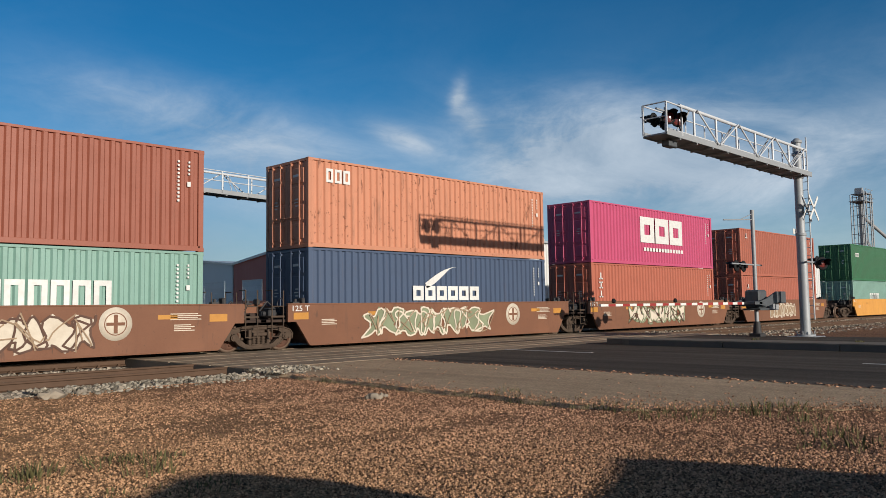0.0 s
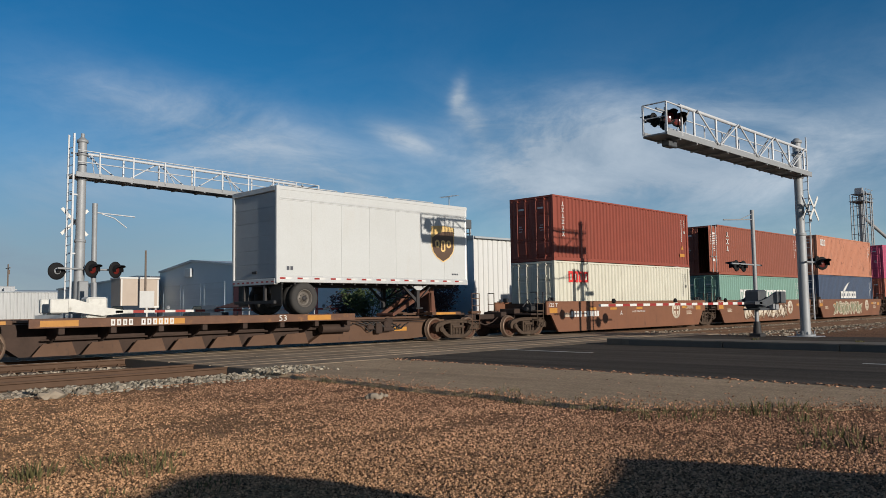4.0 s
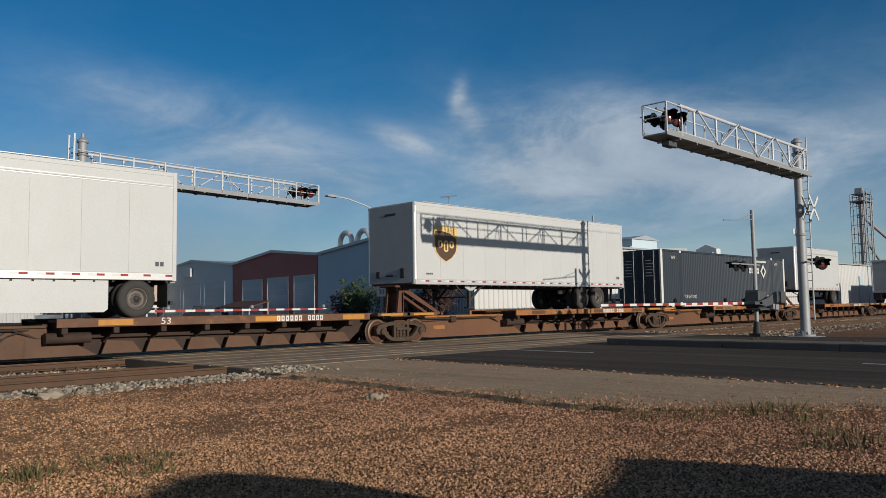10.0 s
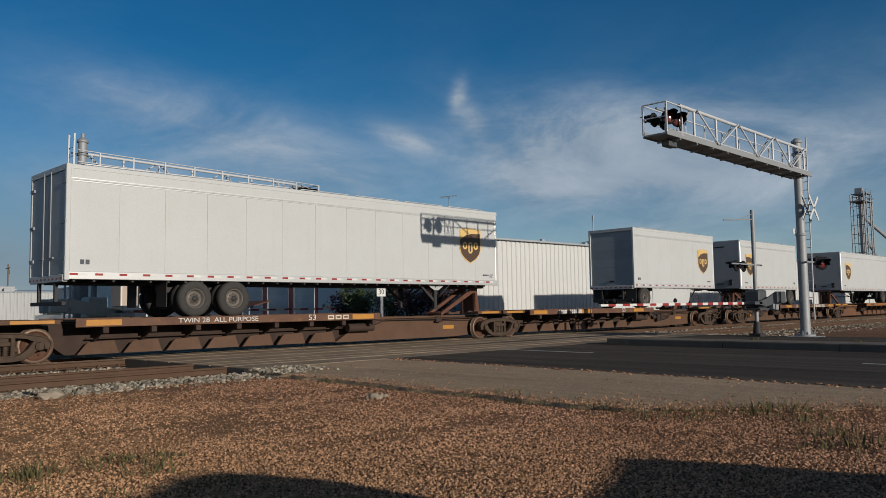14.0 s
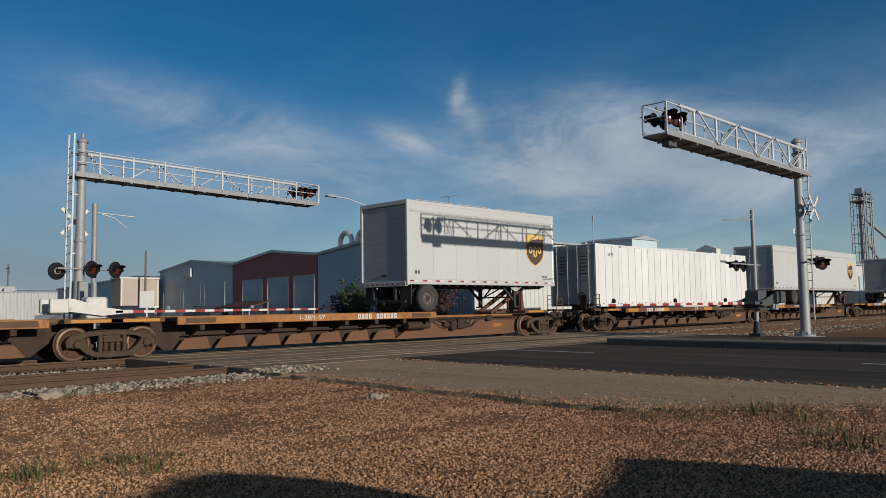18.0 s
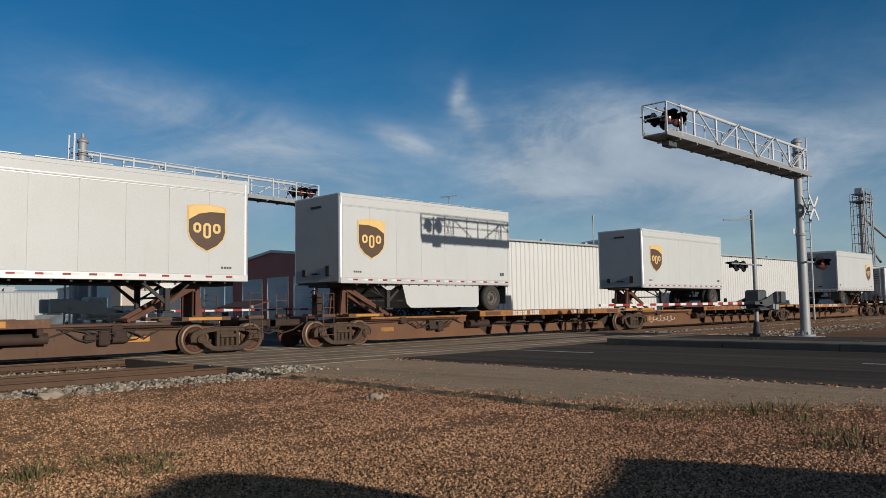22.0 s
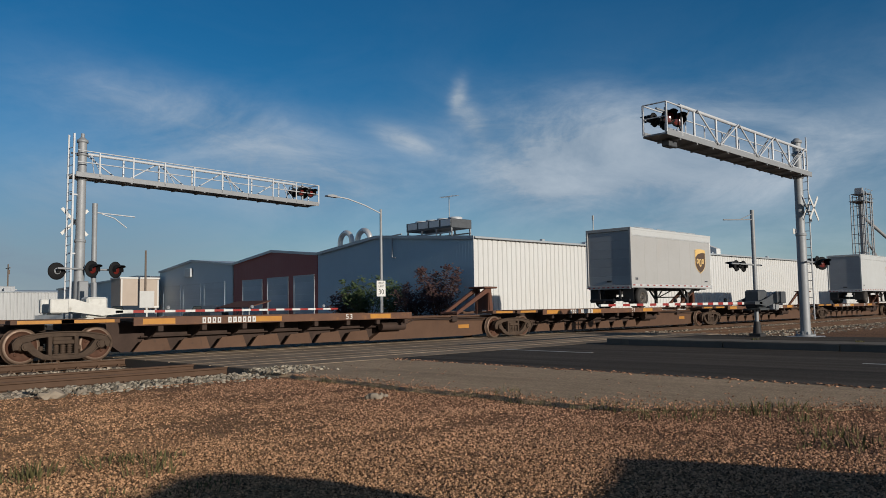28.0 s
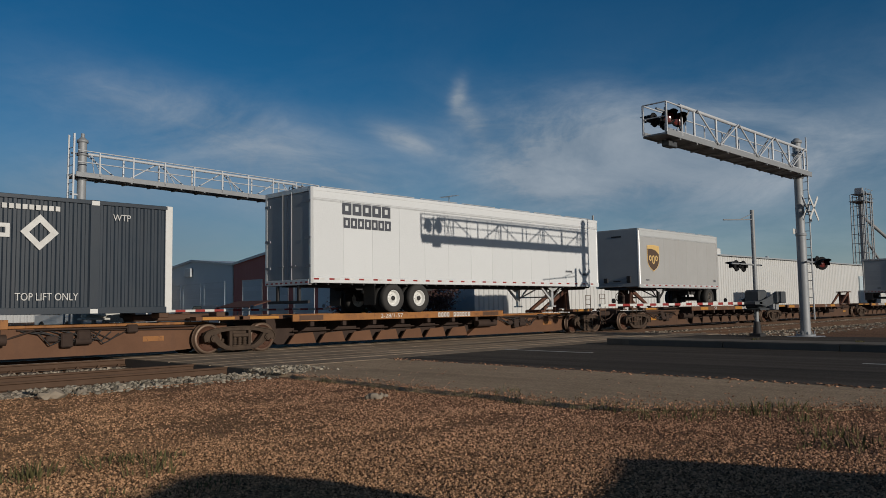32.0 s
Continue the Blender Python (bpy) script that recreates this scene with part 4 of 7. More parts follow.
def frames(s, x0, x1, z0, z1, n, y, gap=0.16, weight=0.31):
    """A run of n plain upright frames, where a large mark stands; each is one outline of even weight."""
    step = (x1 - x0) / n
    for i in range(n):
        a, b = x0 + i * step, x0 + (i + 1 - gap) * step
        w = min(weight * (b - a), 0.3 * (z1 - z0))
        s.mark()
        v = [(x, yy, z) for yy in (y - 0.003, y) for x, z in ((a, z0), (b, z0), (b, z1), (a, z1), (a + w, z0 + w), (b - w, z0 + w), (b - w, z1 - w), (a + w, z1 - w))]
        f = []
        for j in range(4):
            k = (j + 1) % 4
            f += [(j, k, k + 4, j + 4), (8 + j, 12 + j, 12 + k, 8 + k), (j, 8 + j, 8 + k, k), (4 + j, 4 + k, 12 + k, 12 + j)]
        s.add(v, f)
    return s


def blocks(x0, x1, up0, up1, n, gap=0.25, solid_bars=False):
    def build(s, L, y, z0, z1):
        if solid_bars:
            bars(s, x0, x1, z0 + up0, z0 + up1, n, y, gap=gap)
        else:
            frames(s, x0, x1, z0 + up0, z0 + up1, n, y, gap)
    return build


def caution(s, L, y, z0, z1):
    s.prism([(L - 0.85, z0 + 0.95), (L - 0.6, z0 + 0.95), (L - 0.725, z0 + 1.18)], y - 0.003, y)
    s.box(L - 1.0, L - 0.5, y - 0.003, y, z0 + 0.55, z0 + 0.72)


def swoosh(s, L, y, z0, z1):
    pts = [(5.1 + 1.6 * t, z0 + 1.82 + 0.62 * math.sin(t * 1.5)) for t in [i / 8 for i in range(9)]]
    lower = [(x + 0.07, z - 0.24 * math.sin(math.pi * min(1, 0.3 + i / 9))) for i, (x, z) in enumerate(pts)]
    s.prism(pts + lower[::-1], y - 0.003, y)


def diamond(x, up, r):
    def build(s, L, y, z0, z1):
        c = z0 + up
        for a, b in ((0, 1), (1, 2), (2, 3), (3, 0)):
            q = [(x + r * (1, 0, -1, 0)[i], c + r * (0, 1, 0, -1)[i]) for i in (a, b)]
            p = [(x + 0.55 * (m[0] - x), c + 0.55 * (m[1] - c)) for m in q]
            s.prism([q[0], q[1], p[1], p[0]], y - 0.003, y)
    return build


# ---- long dark domestic boxes ----
def domestic_box(u, label, seed, reefer=False):
    """A 53-foot box with posts at the 40-foot lifting points, standing on the spine car's pedestals."""
    base, h, L, w = 1.2, 2.896, 16.15, 1.2954
    mat = reefer_white if reefer else box_dark
    c = thing("domestic_container", label, "container", "containers on the spine cars")
    z0, z1 = base, base + h
    for k in (-1, 1):
        for a, b in ((0.2, 1.95), (2.2, L - 2.2), (L - 1.95, L - 0.2)):
            s = Shape()
            if reefer:
                n = max(1, round((b - a) / 0.62))
                for i in range(n):
                    x = a + i * (b - a) / n
                    s.box(x + 0.02, x + (b - a) / n - 0.02, (w - 0.03) * k, (w - 0.005) * k, z0 + 0.14, z1 - 0.1, 0.004)
                s.box(a, b, (w - 0.05) * k, (w - 0.03) * k, z0 + 0.1, z1 - 0.06)
            else:
                corrugated(s, a, b, z0 + 0.16, z1 - 0.1, (w - 0.02) * k, 0.03, 0.2, "x", k)
            if reefer:
                pieces("side_panel", s, mat, c)
            else:
                part("side_wall", s, mat, c)
        for x in (1.95, L - 2.2):
            s = Shape()
            s.box(x, x + 0.25, (w - 0.06) * k, w * k, z0, z1, 0.008)
            part("lifting_post", s, mat, c)
            s = Shape()
            for z in (z0, z1 - 0.14):
                s.box(x + 0.02, x + 0.23, (w - 0.08) * k, (w + 0.004) * k, z, z + 0.13, 0.01)
            part("lifting_casting", s, galv_dull if reefer else white_paint, c)
        for x in (0.0, L - 0.2):
            s = Shape()
            s.box(x, x + 0.2, (w - 0.1) * k, w * k, z0, z1, 0.01)
            part("corner_post", s, reefer_white if reefer else white_paint, c, "pale painted corner post")
        s = Shape()
        s.box(0.15, L - 0.15, (w - 0.05) * k, (w + 0.002) * k, z0 + 0.0, z0 + 0.17, 0.008)
        s.box(0.15, L - 0.15, (w - 0.05) * k, (w + 0.002) * k, z1 - 0.11, z1 - 0.005, 0.008)
        part("side_rail", s, mat, c)
    part("roof", Shape().box(0.1, L - 0.1, -w + 0.04, w - 0.04, z1 - 0.05, z1 - 0.01), mat, c)
    part("floor", Shape().box(0.1, L - 0.1, -w + 0.04, w - 0.04, z0 + 0.06, z0 + 0.14), wood_floor, c)
    part("front_wall", Shape().box(L - 0.08, L - 0.02, -w + 0.08, w - 0.08, z0 + 0.1, z1 - 0.05, 0.01), mat, c)
    for k in (-1, 1):
        d = part("door", Shape().box(0.01, 0.06, 0.006 * k, (w - 0.1) * k, z0 + 0.12, z1 - 0.08, 0.006), door_grey if reefer else mat, c)
        s = Shape()
        for y in (0.28, 0.9):
            s.tube((-0.03, y * k, z0 + 0.08), (-0.03, y * k, z1 - 0.06), 0.019)
            for z in (z0 + 0.25, z0 + 1.2, z1 - 0.4):
                s.box(-0.045, 0.012, y * k - 0.04, y * k + 0.04, z, z + 0.07)
        part("lock_rod", s, galv_dull, d)
        s = Shape()
        for i in range(6):
            s.box(0.007, 0.0095, k * 0.4, k * (0.75 + 0.08 * (i % 2)), z1 - 0.6 - i * 0.16, z1 - 0.55 - i * 0.16)
        part("marking", s, cream_print if not reefer else dark_print, d)
    y = -w - 0.0025
    if reefer:
        s = Shape()
        bars(s, L - 3.4, L - 2.5, z1 - 0.5, z1 - 0.38, 7, y)
        bars(s, 0.6, 1.4, z0 + 0.02, z0 + 0.08, 8, y)
        pieces("marking", s, dark_print, c)
        for x in (1.25, L - 1.35):
            words("WTP", 0.24, dark_print, c, near_face(x, y - 0.001, z1 - 0.5), stretch=0.9)
        s = Shape()
        for i in range(25):
            s.box(0.5 + i * 0.625, 0.62 + i * 0.625, y - 0.003, y, z0 + 0.10, z0 + 0.145)
        pieces("reflector", s, tape_red, c)
    else:
        s = Shape()
        bars(s, L - 4.4, L - 2.9, z1 - 0.36, z1 - 0.24, 10, y)
        blocks(L - 5.5, L - 4.0, h - 1.05, h - 0.72, 4, 0.18)(s, L, y, z0, z1)
        diamond(L - 3.4, h - 0.9, 0.44)(s, L, y, z0, z1)
        pieces("marking", s, white_print, c)
        for x in (1.3, L - 1.4):
            words("WTP", 0.24, white_print, c, near_face(x, y - 0.001, z1 - 0.42), stretch=0.9)
        for x in (3.1, L - 3.2):
            words("TOP LIFT ONLY", 0.26, white_print, c, near_face(x, y - 0.001, z0 + 0.42), stretch=0.8)
    return rides(c, u)


# ---- highway trailers ----
def tyre(parent, x, y, z, way, rim_m):
    w = part("wheel", Shape().lathe([(0.27, -0.11), (0.30, -0.145), (0.40, -0.155), (0.475, -0.13), (0.50, -0.09), (0.505, 0.0), (0.50, 0.09), (0.475, 0.13), (0.40, 0.155), (0.30, 0.145), (0.27, 0.11)], 28),
             rubber, parent, "dusty black tyre")
    w.location = (x, y, z)
    s = Shape()
    s.lathe([(0.0, way * 0.085), (0.09, way * 0.085), (0.10, way * 0.03), (0.16, way * 0.02), (0.20, way * 0.0), (0.245, way * 0.03), (0.255, way * 0.12), (0.285, way * 0.125), (0.285, -way * 0.1)], 24)
    for i in range(8):
        t = math.pi * i / 4
        s.lathe([(0.0, way * 0.06), (0.018, way * 0.06), (0.022, way * 0.01)], 6, (0.135 * math.cos(t), 0, 0.135 * math.sin(t)))
    part("rim", s, rim_m, w)
    part("hub", Shape().lathe([(0.0, way * 0.13), (0.07, way * 0.125), (0.085, way * 0.08)], 16), black_steel, w)
    return w


SHIELD = [(-0.5, 0.62), (-0.28, 0.66), (0.0, 0.68), (0.28, 0.66), (0.5, 0.62), (0.5, -0.12), (0.44, -0.32), (0.27, -0.52), (0.0, -0.68), (-0.27, -0.52), (-0.44, -0.32), (-0.5, -0.12)]


def shield(parent, x, y, z, face):
    """A plain brown shield with a gold edge and a gold upper field."""
    f = face * 0.003
    sx, sz = 1.2, 1.0
    a, b, c = Shape(), Shape(), Shape()
    o = [(x + p * sx, z + q * sz) for p, q in SHIELD]
    i = [(x + p * sx * 0.93, z + q * sz * 0.94) for p, q in SHIELD]
    a.prism(o, y, y + f)
    e = part("shield", a, gold_print, parent, "plain brown and gold shield emblem")
    b.prism(i, y + f, y + 2 * f)
    part("shield_field", b, brown_print, e)
    up = [(x + p * sx, z + q * sz) for p, q in ((-0.46, 0.22), (-0.2, 0.40), (0.1, 0.47), (0.46, 0.47), (0.46, 0.58), (0.27, 0.62), (0, 0.64), (-0.27, 0.62), (-0.46, 0.58))]
    c.prism(up, y + 2 * f, y + 3 * f)
    for k in (-1, 0, 1):
        cx, top_z, low = x + k * 0.30, z + 0.15, z - 0.15 - (0.15 if k == 0 else 0.0)
        rim = [(math.cos(math.pi * (0.125 + q / 4)), math.sin(math.pi * (0.125 + q / 4))) for q in range(8)]
        out = [(cx + 0.128 * p, (top_z - 0.12 if q > 0 else low + 0.12) + 0.12 * q) for p, q in rim]
        hole = [(cx + 0.05 * p, (top_z - 0.12 if q > 0 else low + 0.12) + 0.05 * q) for p, q in rim]
        v = [(p, yy, q) for yy in (y + 2 * f, y + 3 * f) for p, q in out + hole]
        fs = []
        for j in range(8):
            j2 = (j + 1) % 8
            fs += [(j, j2, 8 + j2, 8 + j), (16 + j, 24 + j, 24 + j2, 16 + j2), (j, 16 + j, 16 + j2, j2), (8 + j, 8 + j2, 24 + j2, 24 + j)]
        c.mark()
        c.add(v, fs)
    part("shield_mark", c, gold_print, e)


def trailer(u, length, axles, nose_first, label, skirt=False, mat=trailer_white, emblem=True, big_marks=False, top=5.05, seed=1, group="trailers on the spine cars"):
    """A van trailer on its tyres, nose at +x in its own space; it rides from u to u + length, turned round where its nose points back."""
    t = thing("van_trailer", label, "trailer", group)
    L, w, z0, z1, deck = length, 1.2954, 2.07, top, 1.075
    rnd = random.Random(seed)
    # side walls as riveted sheets between top and bottom rails
    n = max(6, round(L / 1.22))
    for k in (-1, 1):
        s = Shape()
        s.box(0.06, L - 0.06, (w - 0.045) * k, (w - 0.018) * k, z0 + 0.1, z1 - 0.06)
        part("side_wall", s, mat, t)
        for i in range(n):
            x = 0.08 + i * (L - 0.16) / n
            q = Shape().box(x + 0.002, x + (L - 0.16) / n - 0.002, (w - 0.018) * k, (w - 0.009) * k, z0 + 0.2, z1 - 0.42, 0.002)
            part("side_panel", q, mat, t)
        s = Shape()
        s.box(0.04, L - 0.04, (w - 0.03) * k, (w - 0.002) * k, z1 - 0.40, z1 - 0.06, 0.006)
        s.box(0.02, L - 0.02, (w - 0.05) * k, (w + 0.006) * k, z1 - 0.13, z1 - 0.01, 0.012)
        part("top_rail", s, mat if big_marks else trailer_white, t)
        s = Shape()
        for z in (z1 - 0.435, z1 - 0.37):
            s.box(0.1, L - 0.1, (w - 0.012) * k, (w + 0.004) * k, z, z + 0.022)
        pieces("trim_strip", s, rail_alloy, t)
        s = Shape()
        s.box(0.03, L - 0.03, (w - 0.05) * k, (w + 0.004) * k, z0 + 0.0, z0 + 0.20, 0.012)
        part("bottom_rail", s, rail_alloy if not big_marks else mat, t)
        a, b = Shape(), Shape()
        m = int(L / 0.62)
        for i in range(m):
            x = 0.1 + i * (L - 0.2) / m
            a.box(x, x + 0.2, (w + 0.004) * k, (w + 0.007) * k, z0 + 0.10, z0 + 0.155)
            b.box(x + 0.2, x + 0.42, (w + 0.004) * k, (w + 0.007) * k, z0 + 0.10, z0 + 0.155)
        pieces("reflective_tape", a, tape_red, t)
        pieces("reflective_tape", b, tape_white, t)
        # small stencils
        s = Shape()
        bars(s, L - 0.9, L - 0.55, z0 + 0.36, z0 + 0.42, 4, (w + 0.0) * k if k > 0 else -w + 0.001)
        bars(s, 0.35, 0.62, z0 + 0.38, z0 + 0.5, 2, (w + 0.003) * k if k > 0 else -w + 0.001)
        if not big_marks:
            part("marking", s, dark_print, t)
        if emblem:
            shield(t, L - (1.35 if L < 10 else 1.6), w * k * 1.0005, z0 + 1.5, k)
    part("roof", Shape().box(0.02, L - 0.02, -w + 0.03, w - 0.03, z1 - 0.05, z1 + 0.0, 0.01), mat, t)
    part("floor", Shape().box(0.05, L - 0.05, -w + 0.05, w - 0.05, z0 + 0.02, z0 + 0.14), wood_floor, t)
    # nose: a sheet between rounded corner posts
    s = Shape()
    s.box(L - 0.05, L, -w + 0.1, w - 0.1, z0 + 0.06, z1 - 0.04, 0.01)
    # grey on the nose stands in for its shade
    part("nose_wall", s, door_grey if not big_marks else mat, t)
    s = Shape()
    for k in (-1, 1):
        s.tube((L - 0.09, (w - 0.09) * k, z0 + 0.02), (L - 0.09, (w - 0.09) * k, z1 - 0.01), 0.093, 14)
    pieces("corner_post", s, rail_alloy, t)
    s = Shape()
    s.box(L - 0.01, L + 0.05, 0.55, 0.78, z0 + 0.25, z0 + 0.6, 0.02)
    s.box(L - 0.01, L + 0.05, -0.78, -0.55, z0 + 0.28, z0 + 0.52, 0.02)
    s.tube((L + 0.03, -0.2, z0 + 0.35), (L + 0.03, 0.2, z0 + 0.35), 0.03)
    s.box(L - 0.01, L + 0.015, -0.3, 0.3, z1 - 0.42, z1 - 0.34, 0.01)
    pieces("nose_box", s, black_steel, t)
    # short alloy strips in a row along the roof edge
    s = Shape()
    for k in (-1, 1):
        for i in range(int(L / 2.2)):
            x = 0.4 + i * 2.2
            s.box(x, x + 1.9, (w - 0.02) * k, (w + 0.012) * k, z1 + 0.002, z1 + 0.03, 0.006)
    pieces("roof_strip", s, rail_alloy, t)
    # tail: roll-up or swing door in its frame, bumper guard and lamps
    s = Shape()
    for k in (-1, 1):
        s.box(-0.02, 0.1, (w - 0.1) * k, (w + 0.008) * k, z0 - 0.02, z1, 0.012)
    s.box(-0.02, 0.1, -w + 0.1, w - 0.1, z1 - 0.16, z1 - 0.002, 0.012)
    s.box(-0.03, 0.1, -w + 0.1, w - 0.1, z0 - 0.06, z0 + 0.13, 0.012)
    part("door_frame", s, rail_alloy if big_marks else mat, t)
    if L < 10:
        d = part("rear_door", Shape().box(0.045, 0.07, -w + 0.11, w - 0.11, z0 + 0.14, z1 - 0.17), door_grey, t, "closed roll-up rear door")
        s = Shape()
        for i in range(6):
            z = z0 + 0.15 + i * (z1 - z0 - 0.34) / 6
            s.box(0.035, 0.046, -w + 0.12, w - 0.12, z + 0.008, z + (z1 - z0 - 0.34) / 6 - 0.008, 0.004)
        pieces("door_panel", s, door_grey, d)
        s = Shape().box(0.0, 0.036, -0.14, 0.14, z0 + 0.3, z0 + 0.38, 0.01)
        part("door_latch", s, black_steel, d)
    for k in (-1, 1) if L >= 10 else ():
        d = part("rear_door", Shape().box(0.0, 0.04, 0.008 * k, (w - 0.11) * k, z0 + 0.14, z1 - 0.17, 0.004), door_grey, t)
        s = Shape()
        s.tube((-0.02, 0.25 * k, z0 + 0.06), (-0.02, 0.25 * k, z1 - 0.1), 0.016)
        for z in (z0 + 0.5, z0 + 1.4, z1 - 0.5):
            s.box(-0.03, 0.0, 1.0 * k, (w + 0.01) * k, z, z + 0.08)
        s.box(-0.05, -0.01, 0.18 * k, 0.5 * k, z0 + 0.55, z0 + 0.58)
        part("lock_rod", s, galv_dull, d)
    s = Shape()
    for i in range(9):
        y = -1.15 + i * 0.28
        s.box(-0.034, -0.03, y, y + 0.13, z0 + 0.0, z0 + 0.05)
    pieces("reflective_tape", s, tape_red, t)
    s = Shape()
    s.box(-0.02, 0.08, -1.15, 1.15, 1.42, 1.52, 0.01)
    for y in (-0.6, 0.6):
        s.box(-0.02, 0.06, y - 0.05, y + 0.05, 1.5, z0 - 0.05)
    part("bumper_guard", s, black_steel, t)
    # under-frame, axles, tyres
    s = Shape()
    s.box(0.1, L - 0.05, -0.5, 0.5, z0 - 0.1, z0 + 0.03)
    m = int(L / 0.5)
    for i in range(m):
        x = 0.2 + i * (L - 0.5) / m
        s.box(x, x + 0.06, -w + 0.06, w - 0.06, z0 - 0.06, z0 + 0.02)
    wheels = [1.05] if axles == 1 else ([3.5, 4.72] if axles == 2 else [])
    if axles == 2 and L < 15:
        wheels = [2.1, 3.38]
    a, b = min(wheels) - 0.8, max(wheels) + 0.8
    for k in (-1, 1):
        s.box(a, b, 0.42 * k, 0.56 * k, z0 - 0.32, z0 - 0.08, 0.02)
        for x in wheels:
            s.prism([(x - 0.3, z0 - 0.3), (x + 0.3, z0 - 0.3), (x + 0.12, deck + 0.42), (x - 0.12, deck + 0.42)], 0.42 * k, 0.56 * k)
    part("under_frame", s, black_steel, t)
    for x in wheels:
        part("axle", Shape().tube((x, -1.0, deck + 0.5), (x, 1.0, deck + 0.5), 0.065, 10), black_steel, t)
        for y, way in ((-1.13, -1), (-0.8, 1), (0.8, -1), (1.13, 1)):
            tyre(t, x, y, deck + 0.505, way, white_paint if big_marks else rim_steel)
    s = Shape()
    for k in (-1, 1):
        s.box(a - 0.05, a - 0.03, 0.65 * k, 1.25 * k, deck + 0.28, z0 - 0.05)
    pieces("mud_flap", s, rubber, t)
    # landing gear with its braces
    x = L - (2.35 if axles == 1 else 3.2)
    s = Shape()
    for k in (-1, 1):
        s.box(x - 0.07, x + 0.07, 0.86 * k, 1.0 * k, 1.25, z0, 0.01)
        s.box(x - 0.16, x + 0.16, 0.80 * k, 1.06 * k, 1.19, 1.25, 0.01)
        for dx in (-0.75, 0.75):
            s.prism([(x + dx - 0.05, z0), (x + dx + 0.05, z0), (x + 0.04, 1.5), (x - 0.04, 1.42)], 0.9 * k, 0.96 * k)
        s.tube((x, 0.93 * k, 1.55), (x + 0.5, 0.2 * k, z0 - 0.05), 0.03)
    s.tube((x, -0.95, 1.62), (x, 0.95, 1.62), 0.03)
    pieces("landing_gear", s, black_steel if not big_marks else rail_alloy, t, per=5)
    s = Shape()
    for k in (-1, 1):
        s.prism([(x - 0.42, z0 - 0.02), (x + 0.42, z0 - 0.02), (x + 0.1, z0 - 0.2), (x - 0.1, z0 - 0.2)], 1.01 * k, 1.03 * k)
    pieces("wing_plate", s, rail_alloy, t)
    # king-pin plate
    part("coupler_plate", Shape().box(L - 1.5, L - 0.1, -0.6, 0.6, z0 - 0.08, z0 + 0.03, 0.01), black_steel, t)
    if skirt:
        xs = max(wheels) + 0.75
        for k in (-1, 1):
            s = Shape()
            s.prism([(xs, z0 - 0.02), (x - 0.45, z0 - 0.02), (x - 0.65, 1.38), (x - 0.85, 1.24), (xs + 0.1, 1.24), (xs, 1.32)], 1.21 * k, 1.23 * k)
            part("side_skirt", s, mat, t, "white side skirt")
    elif big_marks:
        for k in (-1, 1):
            s = Shape()
            s.prism([(2.2, z0 - 0.02), (6.2, z0 - 0.02), (6.0, z0 - 0.2), (2.4, z0 - 0.2)], 0.56 * k, 0.6 * k)
            part("slider_rail", s, black_steel, t)
    if big_marks:
        y = -w - 0.0005
        s = Shape()
        frames(s, 1.25, 3.4, z1 - 0.82, z1 - 0.40, 5, y, 0.12, 0.32)
        frames(s, 1.3, 3.4, z1 - 1.26, z1 - 0.92, 7, y, 0.12, 0.32)
        bars(s, L - 2.6, L - 2.1, z0 + 0.62, z0 + 0.7, 6, y)
        bars(s, L - 1.3, L - 0.9, z0 + 0.5, z0 + 0.6, 4, y)
        pieces("marking", s, dark_print, t)
    if axles == 2 and emblem and L > 15:
        words("53'", 0.17, dark_print, t, near_face(L - 0.42, -w - 0.001, z0 + 0.36))
    if nose_first:
        return rides(t, u)
    return rides(t, u + L, 180.0)


# ---- the make-up of the train ----
W5 = [-18.75, -2.95, 12.82, 28.75, 44.5, 60.3]
GRAF = [(), (4.2, 10.6, (cream_print, well_dark, graffiti_tan)), (3.6, 10.2, (graffiti_sage, cream_print, graffiti_tan)), (4.0, 9.4, (cream_print, graffiti_sage, well_dark)), (5.0, 9.0, (graffiti_tan, cream_print))]
for i in range(5):
    well_unit(W5[i], W5[i + 1] - W5[i], seed=i + 3, graffiti=GRAF[i], rear=i == 0, front=i == 4, last_truck=i == 4, ring_at=(11.8, 11.3, 11.4, 11.5, 11.4)[i], lettered=i == 0)
well_unit(64.6, 15.8, well_yellow, seed=11, rear=True, last_truck=True)

HC, STD = 2.896, 2.591
container(-17.05, 0.30, HC, box_cream, "cream corrugated shipping container with red block marks",
          marks=[(red_print, blocks(1.02, 2.59, 1.97, 2.46, 4, 0.12)), (dark_print, id_marks)])
container(-17.05, 3.20, HC, box_red, "red-brown corrugated shipping container stacked on a cream one", marks=[(white_print, upright(0.71, 6, 0.28, 0.265)), (white_print, id_marks), (bright_yellow, caution)])
container(-1.3, 0.30, STD, box_teal, "faded teal corrugated shipping container with white block marks", marks=[(white_print, blocks(2.7, 5.2, 0.95, 1.75, 5, 0.14)), (white_print, blocks(5.55, 9.7, 0.95, 1.75, 8, 0.14)), (white_print, id_marks)])
container(-1.3, 2.895, HC, box_maroon, "maroon corrugated container with one door swung open", open_door=True, marks=[(white_print, upright(1.25, 3, 0.35, 0.42)), (white_print, id_marks)])
container(14.5, 0.30, HC, box_navy, "navy blue corrugated shipping container with white block marks", marks=[(white_print, blocks(4.5, 8.05, 1.2, 1.72, 6, 0.12)), (white_print, swoosh), (white_print, id_marks)])
